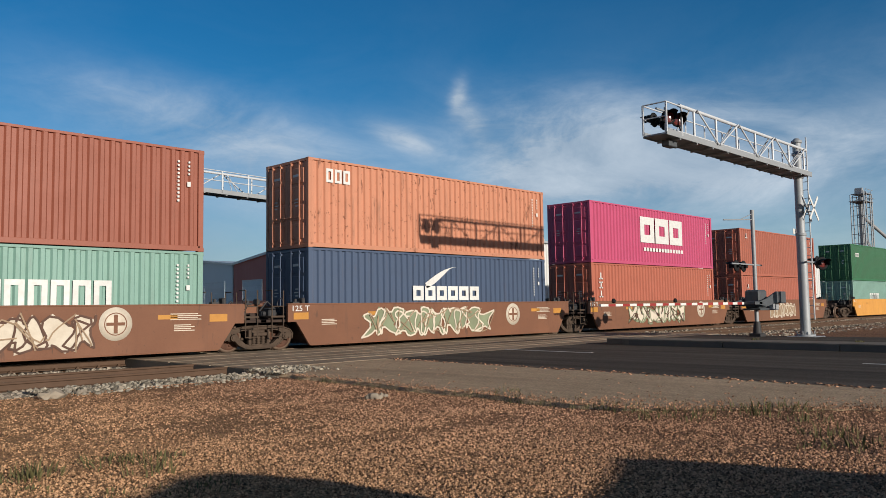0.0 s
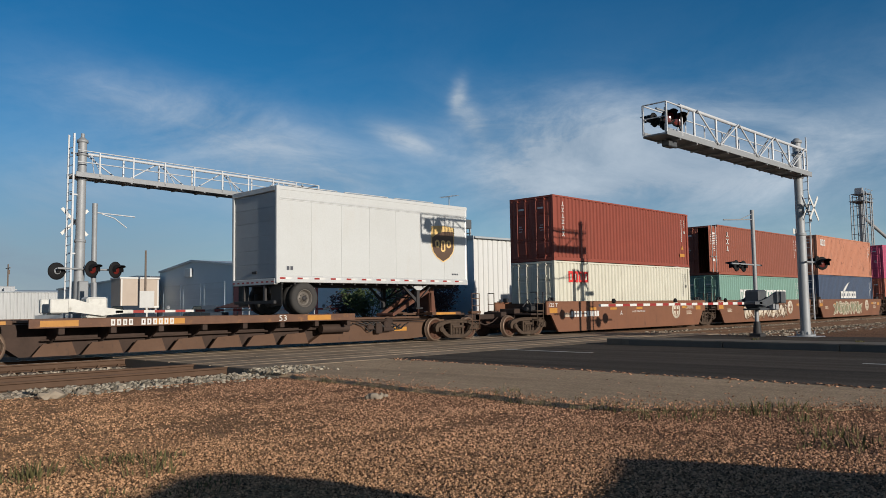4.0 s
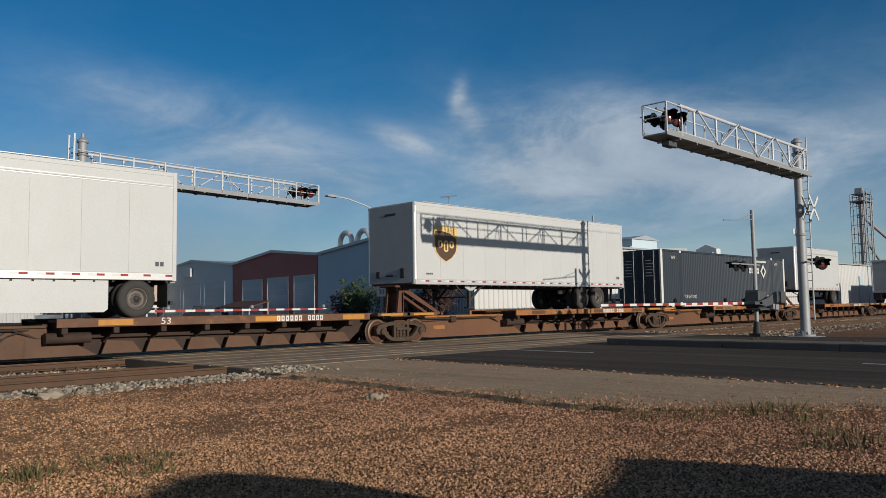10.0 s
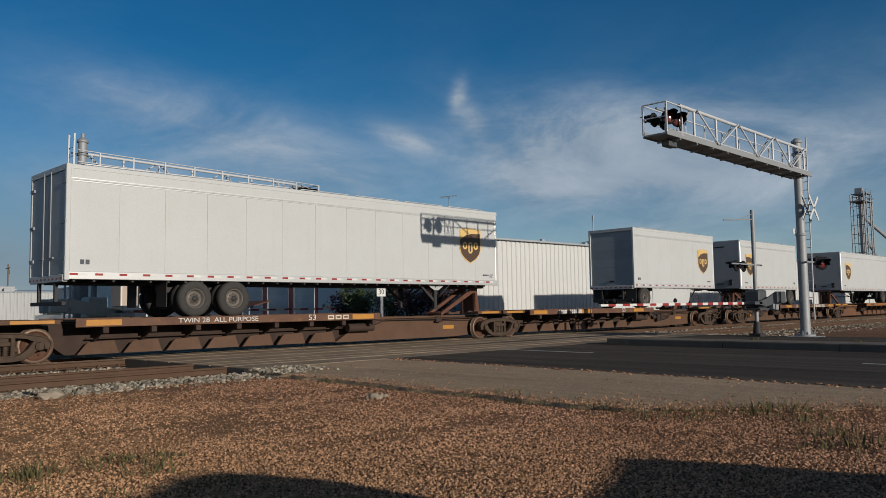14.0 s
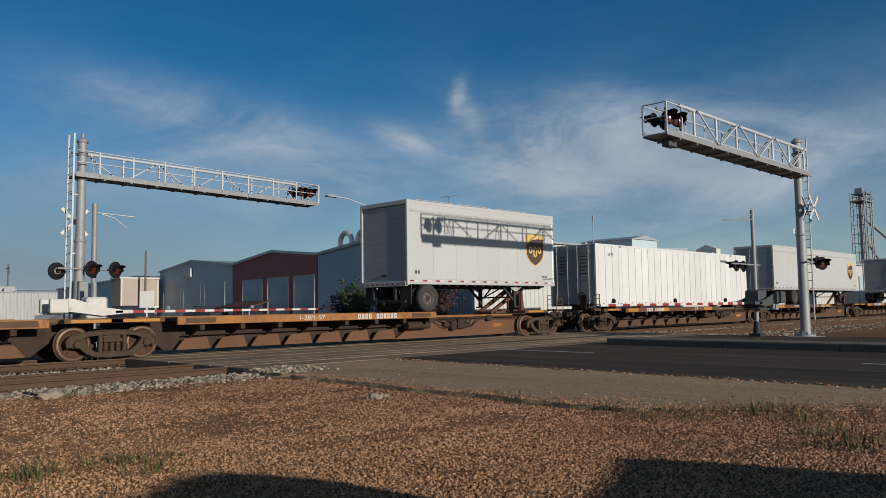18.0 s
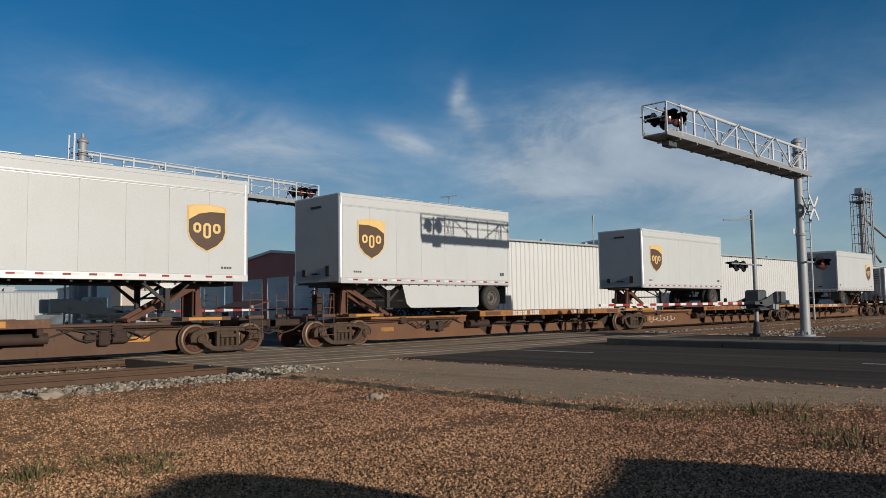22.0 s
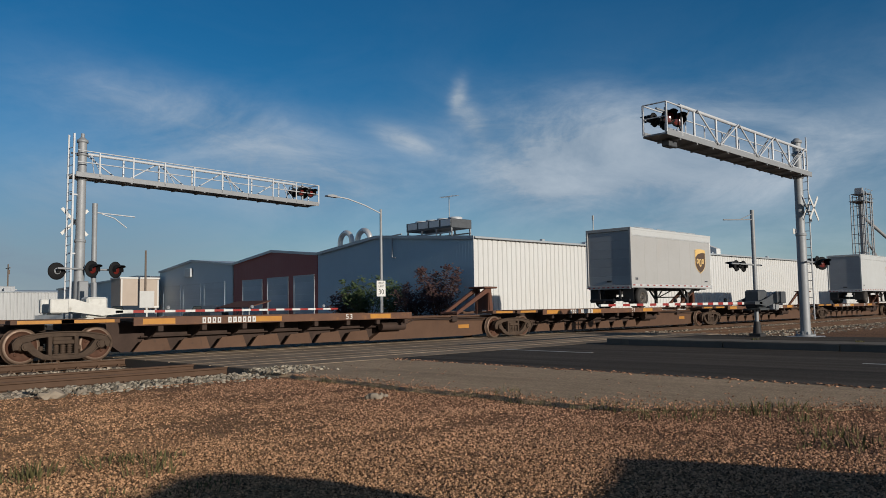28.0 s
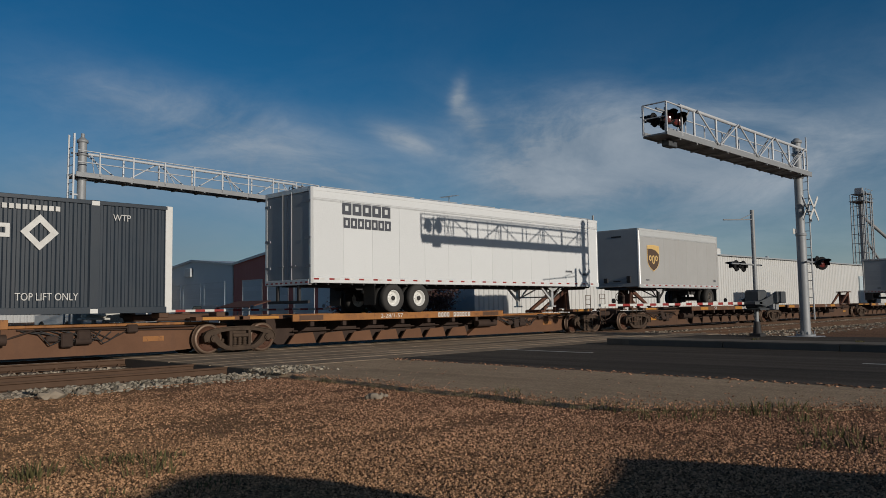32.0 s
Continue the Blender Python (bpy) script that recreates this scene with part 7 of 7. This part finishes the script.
def shed(name, x0, x1, y0, y1, eave, ridge, peak, walls, label, side=None, doors=(), pitch=0.3, eave2=None, rib_side=0.5, rib=0.003):
    """A metal shed with its gable towards -x; its long wall faces -y. peak: y of the ridge."""
    b = thing(name, label, "building", "", pose(40.2, 15.2, 0, 0, 0, -2.2) @ pose(x0 - 40.2, -15.2, 0))
    eave2 = eave2 or eave
    X = x1 - x0
    top = lambda y: eave + (ridge - eave) * (y - y0) / (peak - y0) if y < peak else eave2 + (ridge - eave2) * (y1 - y) / (y1 - peak)
    n = max(4, round((y1 - y0) / pitch))
    s = Shape()
    p = (y1 - y0) / n
    v, f = [], []
    for i in range(n):
        a = y0 + i * p
        for yy, d in ((a, 0.0), (a + 0.62 * p, 0.0), (a + 0.72 * p, rib), (a + 0.9 * p, rib)):
            v += [(-d, yy, -0.3), (-d, yy, top(yy) - 0.02)]
    v += [(0, y1, -0.3), (0, y1, top(y1) - 0.02)]
    f = [(2 * i, 2 * i + 1, 2 * i + 3, 2 * i + 2) for i in range(len(v) // 2 - 1)]
    s.add(v, f)
    part("gable_wall", s, walls, b)
    s = Shape()
    corrugated(s, 0.0, X, -0.3, eave - 0.03, y0, 0.07, rib_side, "x", -1, (0.62, 0.1, 0.18, 0.1))
    part("side_wall", s, side or walls, b)
    s = Shape()
    s.box(0.05, X, y0 + 0.12, y0 + 0.2, -0.3, eave - 0.1)
    s.prism([(y0 + 0.1, -0.3), (y1 - 0.1, -0.3), (y1 - 0.1, eave2 - 0.1), (peak, ridge - 0.12), (y0 + 0.1, eave - 0.1)], 0.1, 0.2, "x")
    s.prism([(y0, -0.3), (y1, -0.3), (y1, eave2), (peak, ridge), (y0, eave)], X - 0.15, X, "x")
    s.box(0, X, y1 - 0.15, y1, -0.3, eave2 - 0.05)
    part("inner_wall", s, side or walls, b)
    s = Shape()
    o = 0.18
    for (ya, za), (yb, zb) in (((y0 - o, eave - 0.02), (peak, ridge)), ((peak, ridge), (y1 + 0.02, eave2 - 0.02))):
        s.prism([(ya, za), (yb, zb), (yb, zb + 0.09), (ya, za + 0.09)], -0.15, X + 0.1, "x")
    part("roof", s, roof_metal, b)
    s = Shape()
    for (ya, za), (yb, zb) in (((y0 - o, eave), (peak, ridge + 0.02)), ((peak, ridge + 0.02), (y1, eave2))):
        s.prism([(ya, za - 0.14), (yb, zb - 0.14), (yb, zb + 0.1), (ya, za + 0.1)], -0.2, -0.15, "x")
    s.box(-0.1, X, y0 - o - 0.1, y0 - o, eave - 0.08, eave + 0.07, 0.02)
    part("roof_trim", s, roof_metal, b)
    for ya, yb, h, m in doors:
        d = part("roller_door", Shape().box(-0.02, 0.06, ya, yb, -0.3, h), m, b, "closed sectional overhead door")
        s = Shape()
        for i in range(8):
            s.box(-0.035, -0.018, ya + 0.05, yb - 0.05, 0.05 + i * h / 8, i * h / 8 + h / 8 - 0.02, 0.004)
        pieces("door_panel", s, m, d)
        s = Shape()
        for yy in (ya - 0.12, yb):
            s.box(-0.06, 0.02, yy, yy + 0.12, -0.3, h + 0.12)
        s.box(-0.07, 0.02, ya - 0.12, yb + 0.12, h, h + 0.14)
        part("door_frame", s, walls if walls is wall_slate else roof_metal, d)
    return b


XF = 40.2
hall = shed("warehouse", XF, 131.0, 15.2, 34.4, 6.12, 6.95, 26.0, wall_blue, "long metal warehouse with white ribbed side and blue-grey gable", wall_white, rib=0.0025)
shed("garage_building", XF, 66.0, 34.5, 49.6, 6.12, 6.83, 42.0, wall_red, "dark red metal garage with pale overhead doors", eave2=6.0,
                doors=[(35.05, 38.2, 4.2, door_blue), (39.3, 42.85, 4.18, door_blue), (43.95, 47.6, 4.12, door_blue)])
blue_shed = shed("garage_building", XF, 66.0, 49.8, 67.5, 5.98, 6.83, 58.9, wall_slate, "slate-blue metal garage with closed overhead doors", eave2=5.95,
                 doors=[(51.5, 56.0, 4.15, wall_slate), (56.95, 61.1, 4.12, wall_slate), (61.9, 66.4, 4.1, wall_slate)])
shed("storage_building", XF, 62.0, 70.0, 105.0, 5.5, 5.7, 74.0, wall_slate, "low slate-grey storage building with a flat roof", eave2=4.95, doors=[(80.0, 84.0, 3.6, wall_blue)])
far_shed = shed("storage_building", 33.0, 45.0, 112.0, 124.0, 4.7, 5.0, 116.0, wall_pale, "far white storage building", wall_pale)

# parts of the warehouse roof: bent ducts, cooling unit, aerial, vents, roof houses
s = Shape()
for y in (29.1, 31.6):
    pts = [(1.0, y - 0.95, 6.2)] + [(1.0, y - 0.85 * math.cos(math.pi * i / 14), 6.95 + 0.85 * math.sin(math.pi * i / 14)) for i in range(15)] + [(1.0, y + 0.85, 6.1)]
    s.bend(pts, 0.23, 14)
pieces("bent_duct", s, rail_alloy, hall, "bent galvanised exhaust duct")
unit = part("cooling_unit", Shape().box(2.2, 4.4, 19.7, 25.0, 7.35, 8.05, 0.03), gate_dark, hall, "dark grey cooling unit on a steel frame")
s = Shape()
for i in range(4):
    s.lathe([(0.55, 0.0), (0.55, 0.22), (0.5, 0.22), (0.5, 0.05)], 18, (3.3, 20.4 + i * 1.3, 8.02), "z")
    s.box(2.19, 2.2, 19.8 + i * 1.3, 20.9 + i * 1.3, 7.5, 8.0)
pieces("fan_ring", s, galv, unit, per=2)
s = Shape()
for y in (19.8, 21.5, 23.2, 24.9):
    for x in (2.3, 4.3):
        s.box(x - 0.05, x + 0.05, y - 0.05, y + 0.05, 6.3, 7.4)
for x in (2.3, 4.3):
    s.box(x - 0.04, x + 0.04, 19.7, 25.0, 6.95, 7.05)
part("unit_frame", s, galv_dull, unit)
s = Shape()
s.tube((3.8, 21.6, 6.4), (3.8, 21.6, 10.1), 0.035)
s.tube((3.8, 20.7, 10.02), (3.8, 22.6, 10.12), 0.02)
for i in range(8):
    y = 20.8 + i * 0.24
    s.tube((3.8 - 0.35 + 0.02 * i, y, 10.04), (3.8 + 0.35 - 0.02 * i, y, 10.06), 0.012, 5)
part("aerial", s, galv_dull, hall, "rooftop aerial on a mast")
s = Shape()
s.path([(-0.08, 22.9, 6.95), (-0.12, 23.9, 6.9), (-0.12, 24.0, 6.6), (-0.12, 24.0, 5.2), (-0.12, 23.6, 5.15)], 0.05)
part("conduit", s, galv_dull, hall)
s = Shape()
for x in (8.0, 13.5, 20.0, 34.5, 47.0, 60.0):
    s.box(x, x + 0.3, 15.6, 15.9, 6.1, 6.42, 0.03)
pieces("roof_vent", s, roof_metal, hall)
s = Shape()
s.tube((16.0, 16.6, 6.2), (16.0, 16.6, 8.9), 0.05)
s.tube((16.0, 16.6, 8.5), (16.0, 16.6, 8.9), 0.09)
part("vent_stack", s, galv_dull, hall)
s = Shape()
s.box(27.0, 31.5, 20.0, 26.0, 6.3, 7.7)
part("roof_house", s, wall_slate, hall)
s = Shape()
s.prism([(26.6, 7.7), (29.2, 8.15), (31.9, 7.7)], 19.8, 26.2)
part("roof_house", s, roof_metal, hall)
s = Shape()
s.prism([(32.0, 6.3), (41.0, 6.3), (41.0, 7.5), (32.0, 7.1)], 22.0, 28.0)
part("roof_house", s, roof_metal, hall)
s = Shape()
s.prism([(18.0, 6.3), (20.4, 6.3), (20.4, 7.15), (19.2, 7.65), (18.0, 7.15)], 40.0, 40.9, "x")
part("roof_house", s, wall_white, hall)
s = Shape()
for x in (25.3, 27.2):
    s.box(x, x + 0.5, 15.1, 15.22, 5.2, 5.45)
s.box(73.0, 74.4, 15.05, 15.2, -0.3, 4.6)
s.box(76.5, 77.1, 15.1, 15.3, -0.3, 6.0)
pieces("wall_louvre", s, wall_slate, hall)

# lean-to, signs and small things by the sheds
cabin = thing("site_cabin", "tan box cabin with a pale roof edge", "cabin", at=pose(37.0, 66.2, 0))
part("body", Shape().box(0, 4.5, 0, 2.6, 1.7, 5.05, 0.03), tan_wall, cabin)
part("roof_edge", Shape().box(-0.1, 4.6, -0.1, 2.7, 5.05, 5.25, 0.03), white_paint, cabin)
s = Shape()
for x in (0.2, 4.1):
    for y in (0.2, 2.2):
        s.box(x, x + 0.25, y, y + 0.25, -0.2, 1.7)
pieces("leg", s, galv_dull, cabin)
pieces("panel_joint", Shape().box(0.0, 4.5, -0.02, 0.0, 1.75, 1.95).box(0.05, 0.2, -0.02, 0.0, 1.95, 5.0).box(4.3, 4.45, -0.02, 0.0, 1.95, 5.0), white_paint, cabin)
s = Shape()
s.prism([(36.6, 1.5), (38.8, 2.05), (38.8, 2.13), (36.6, 1.58)], 38.5, 44.2)
awning = solid("awning", s, hitch_red, "low dark red awning before the garages", "awning")
s = Shape()
for y in (38.8, 43.9):
    s.box(36.7, 36.8, y - 0.05, y + 0.05, -0.2, 1.55)
    s.box(38.6, 38.7, y - 0.05, y + 0.05, -0.2, 2.05)
pieces("post", s, galv_dull, awning)
part("wall_unit", Shape().box(-0.35, -0.05, 58.8, 60.2, 5.05, 6.0, 0.03), roof_metal, blue_shed)

# ---- lamps, poles, signs along the far street ----


def street_lamp(x, y, h, arm, label):
    g = thing("street_lamp", label, "street lamp", "street lamps", pose(x, y, 0))
    part("pole", Shape().tube((0, 0, -0.1), (0, 0, h), 0.11, 14, 0.07), galv_dull, g)
    s = Shape()
    s.bend([(0, 0, h - 0.25), (arm * 0.35, 0, h + 0.15), (arm * 0.7, 0, h + 0.42), (arm * 0.86, 0, h + 0.46), (arm * 0.95, 0, h + 0.46)], 0.04)
    part("arm", s, galv, g)
    s = Shape()
    s.prism([(arm * 0.9, h + 0.40), (arm * 0.95, h + 0.53), (arm * 1.02, h + 0.56), (arm * 1.12, h + 0.50), (arm * 1.13, h + 0.42)], -0.14, 0.14)
    part("lamp_head", s, galv_dull, g)
    return g


street_lamp(30.65, 14.0, 7.2, -3.6, "grey street lamp with a curved arm")
sign = thing("speed_sign", "white speed limit sign on a steel post", "sign", at=pose(29.2, 12.4, -0.13))
part("post", Shape().box(-0.03, 0.03, -0.03, 0.03, -0.1, 3.05), galv_dull, sign)
part("board", Shape().box(-0.33, 0.33, -0.06, -0.035, 2.05, 2.95, 0.008), white_paint, sign)
for t, size, z in (("SPEED", 0.17, 2.80), ("LIMIT", 0.17, 2.62), ("30", 0.42, 2.30)):
    words(t, size, signal_black, sign, near_face(0, -0.063, z))


def pole(x, y, h, label, arm=0.0):
    g = thing("utility_pole", label, "pole", "utility poles", pose(x, y, 0))
    part("shaft", Shape().tube((0, 0, -0.2), (0, 0, h), 0.14, 10, 0.10), timber, g)
    if arm:
        s = Shape()
        s.box(-0.06, 0.06, -arm, arm, h - 0.7, h - 0.58)
        s.tube((0.2, 0.3, h - 1.6), (0.2, 0.3, h - 0.9), 0.18, 10)
        part("cross_arm", s, timber, g)
    return g


pole(39.0, 64.3, 8.2, "plain weathered utility pole beside the garages")
pole(40.0, 116.5, 9.3, "weathered utility pole with a cross-arm", 1.1)
pole(66.0, 52.0, 9.6, "thin utility pole behind the garages")
s = Shape()
s.box(-0.5, 0.5, -0.02, 0.02, 1.55, 2.75, 0.01)
s.box(-0.05, 0.05, 0.02, 0.08, -0.1, 1.6)
solid("street_sign", s, white_paint, "plain white sign board seen from the back", "sign", at=pose(24.9, 33.0, 0, 0, 0, -35))

# ---- bushes before the warehouse ----
leaf_green = surface("bush_leaves_green", (0.055, 0.085, 0.03), (0.10, 0.12, 0.04), 0.6, 2.0, 20, 0.7, bump=0.0)
leaf_plum = surface("bush_leaves_plum", (0.055, 0.028, 0.026), (0.085, 0.042, 0.032), 0.6, 2.0, 20, 0.7, bump=0.0)
bark = surface("bark", (0.10, 0.075, 0.055), (0.06, 0.045, 0.035), 0.6, 5.0, 30, 0.9, bump=0.4)


def bush(x, y, r, h, n, leaves, seed, label):
    rnd = random.Random(seed)
    g = thing("bush", label, "bush", "bushes by the warehouse", pose(x, y, 0))
    s, tips = Shape(), []
    for i in range(16):
        a, lean = rnd.random() * 6.283, 0.25 + 0.75 * rnd.random()
        hh = h * (0.55 + 0.45 * rnd.random())
        p0 = Vector((rnd.gauss(0, 0.15), rnd.gauss(0, 0.15), -0.05))
        p1 = p0 + Vector((math.cos(a) * r * lean * 0.45, math.sin(a) * r * lean * 0.45, hh * 0.5))
        p2 = p0 + Vector((math.cos(a) * r * lean, math.sin(a) * r * lean, hh))
        s.tube(p0, p1, 0.045, 6, 0.03, False)
        s.tube(p1, p2, 0.03, 6, 0.008, False)
        tips += [(p1, 0.6), (p1.lerp(p2, 0.4), 0.55), (p1.lerp(p2, 0.7), 0.5), (p2, 0.32)]
    part("stem", s, bark, g)
    s = Shape()
    for i in range(n):
        c, rad = tips[rnd.randrange(len(tips))]
        p = c + Vector((rnd.gauss(0, rad * 0.5), rnd.gauss(0, rad * 0.5), rnd.gauss(0, rad * 0.42)))
        if p.z < 0.1:
            continue
        a = Vector((rnd.gauss(0, 1), rnd.gauss(0, 1), rnd.gauss(0, 0.6))).normalized()
        b = a.orthogonal().normalized()
        l, w = 0.09 + 0.07 * rnd.random(), 0.04 + 0.03 * rnd.random()
        s.add([p - a * l, p + b * w, p + a * l, p - b * w], [(0, 1, 2, 3)])
    part("crown", s, leaves, g)
    return g


bush(37.4, 15.9, 2.0, 4.1, 2600, leaf_plum, 1, "tall plum-leaved bush by the warehouse corner")
bush(37.3, 18.6, 1.7, 3.1, 1500, leaf_plum, 2, "dark plum-leaved bush by the warehouse")
bush(37.3, 20.9, 1.6, 2.9, 1500, leaf_green, 3, "dark green bush by the warehouse")
bush(37.5, 23.6, 2.0, 3.6, 2400, leaf_green, 4, "green bush by the warehouse wall")
bush(37.2, 26.0, 1.5, 2.5, 1400, leaf_plum, 5, "low plum-leaved bush by the warehouse")

# ---- parked vehicles down the far street ----
car_glass = glass_dark


def pickup(x, y, turn, paint_m, label, name="pickup_truck"):
    g = thing(name, label, "vehicle", "parked vehicles", pose(x, y, 0.02, 0, 0, turn))
    L = 5.3
    s = Shape()
    s.prism([(-2.6, 0.45), (2.6, 0.45), (2.65, 0.8), (2.55, 1.05), (1.2, 1.12), (0.55, 1.72), (-0.9, 1.75), (-1.15, 1.12), (-2.6, 1.10)], -0.92, 0.92)
    part("body", s, paint_m, g)
    s = Shape()
    for k in (-1, 1):
        s.prism([(1.0, 1.14), (0.5, 1.63), (-0.82, 1.66), (-0.98, 1.14)], 0.925 * k, 0.93 * k)
    s.prism([(1.17, 1.16), (0.6, 1.69), (0.62, 1.70), (1.2, 1.17)], -0.8, 0.8)
    part("window", s, car_glass, g)
    for xx in (-1.65, 1.7):
        for k in (-1, 1):
            w = part("wheel", Shape().lathe([(0.2, -0.1), (0.33, -0.11), (0.36, -0.07), (0.36, 0.07), (0.33, 0.11), (0.2, 0.1)], 20), rubber, g)
            w.location = (xx, 0.84 * k, 0.36)
            part("rim", Shape().lathe([(0.0, 0.09 * k), (0.15, 0.08 * k), (0.21, 0.1 * k)], 16), rim_steel, w)
    s = Shape()
    for k in (-1, 1):
        s.box(2.58, 2.66, 0.55 * k, 0.85 * k, 0.72, 0.92, 0.02)
    pieces("headlight", s, clear_lens, g)
    s = Shape()
    s.box(2.6, 2.72, -0.9, 0.9, 0.42, 0.6, 0.03)
    s.box(-2.72, -2.6, -0.9, 0.9, 0.42, 0.6, 0.03)
    pieces("bumper", s, galv_dull, g)
    return g


car_blue = surface("dark_car_paint", (0.03, 0.04, 0.055), rough=0.25, bump=0.0)
pickup(19.5, 33.0, -82, white_paint, "white pickup truck waiting beyond the crossing")
pickup(26.5, 40.0, 98, car_blue, "dark parked car down the street", "car")
pickup(36.5, 46.0, 90, car_blue, "dark parked car by the garages", "car")
pickup(33.0, 70.0, 90, car_blue, "dark parked car far down the street", "car")
pickup(36.0, 84.0, 90, white_paint, "white parked car far down the street", "car")

# ---- grain elevator far beyond ----
tower = thing("elevator_tower", "steel lattice grain elevator tower with a sloping conveyor", "tower", at=pose(273.5, 57.6, 0))
# tower parts in pale grey, which puts the haze of distance into their colour
s = Shape()
for x in (0.0, 3.2, 8.0, 10.5):
    s.tube((x, 0, -1), (x, 0, 37.0 if x < 9 else 36.5), 0.2, 6)
    s.tube((x, 4, -1), (x, 4, 36.0), 0.16, 6)
for i in range(12):
    z = 2.0 + i * 3.0
    for a, b in ((0.0, 3.2), (8.0, 10.5)):
        s.tube((a, 0, z), (b, 0, z), 0.12, 5)
        s.tube((a, 0, z), (b, 0, z + 3.0), 0.09, 5)
        s.tube((a, 0, z), (a, 4, z), 0.1, 5)
    if i % 3 == 0:
        s.tube((3.2, 0, z), (8.0, 0, z + 1), 0.1, 5)
pieces("lattice", s, galv_dull, tower, per=16)
tower.scale = (0.8, 1.0, 1.0)
s = Shape()
s.box(5.0, 5.8, 2.0, 2.8, -1.0, 37.5)
s.box(6.6, 7.6, 2.0, 3.0, -1.0, 36.5)
s.prism([(4.6, 36.5), (7.6, 36.5), (7.2, 38.2), (6.4, 38.7), (5.2, 38.4)], 1.6, 3.8)
pieces("leg_casing", s, galv_dull, tower)
s = Shape()
s.box(-0.4, 10.8, -0.4, 4.4, 33.7, 33.85)
s.box(2.4, 9.0, -0.4, 4.4, 36.3, 36.45)
pieces("platform", s, galv_dull, tower)
s = Shape()
s.tube((7, 3, 30.0), (48, -6, 13.0), 0.55, 8)
s.tube((7, 3, 24.0), (36, 4, 15.0), 0.4, 8)
pieces("conveyor", s, galv_dull, tower)
s = Shape()
s.path([(-0.8, -0.6, 35.0), (11.0, -0.6, 35.0), (11.0, 6, 35.0)], 0.08)
s.path([(2.0, -0.6, 37.6), (9.5, -0.6, 37.6)], 0.08)
part("railing", s, galv_dull, tower)
s = Shape()
for i in range(4):
    s.lathe([(0.0, 22.0), (2.0, 21.6), (11.0, 15.5), (11.0, -1.0)], 32, (305.0 + 24 * i, 42.0, 0), "z")
for k, one in enumerate(pieces("grain_bin", s, galv_dull, None)):
    tagged(one, "round corrugated grain bin with a conical roof", "grain bin", "grain bins")
s = Shape()
rnd = random.Random(4)
for i in range(9):
    y = 112.8 + i * 1.2
    s.box(1.0 + rnd.random() * 3, 2.4 + rnd.random() * 3, y, y + 0.5 + 0.5 * rnd.random(), 4.7, 5.25 + 0.5 * rnd.random(), 0.03)
pieces("roof_unit", s, galv_dull, far_shed)


# ---- what moves ----
def motions():
    for ob, u, turn in MOVING:
        walk(ob, [(t, pose(u + d, 0, 0, 0, 0, turn)) for t, d in RUN])
    # wheels roll on the rails; each axle is keyed once and its fellows share the keys
    times = [i / FPS for i in range(32 * FPS + 1)]
    far = np.interp(times, [t for t, d in RUN], [d for t, d in RUN])
    lead = {}
    for w, dx in SPINNING:
        if dx not in lead:
            walk(w, [(t, pose(dx, 0, WHEEL_R, 0, math.degrees(d / WHEEL_R) % 360.0, 0)) for t, d in zip(times, far)])
            lead[dx] = w
        else:
            keys = lead[dx].animation_data
            w.rotation_mode = "QUATERNION"
            w.animation_data_create()
            w.animation_data.action = keys.action
            w.animation_data.action_slot = keys.action_slot


motions()
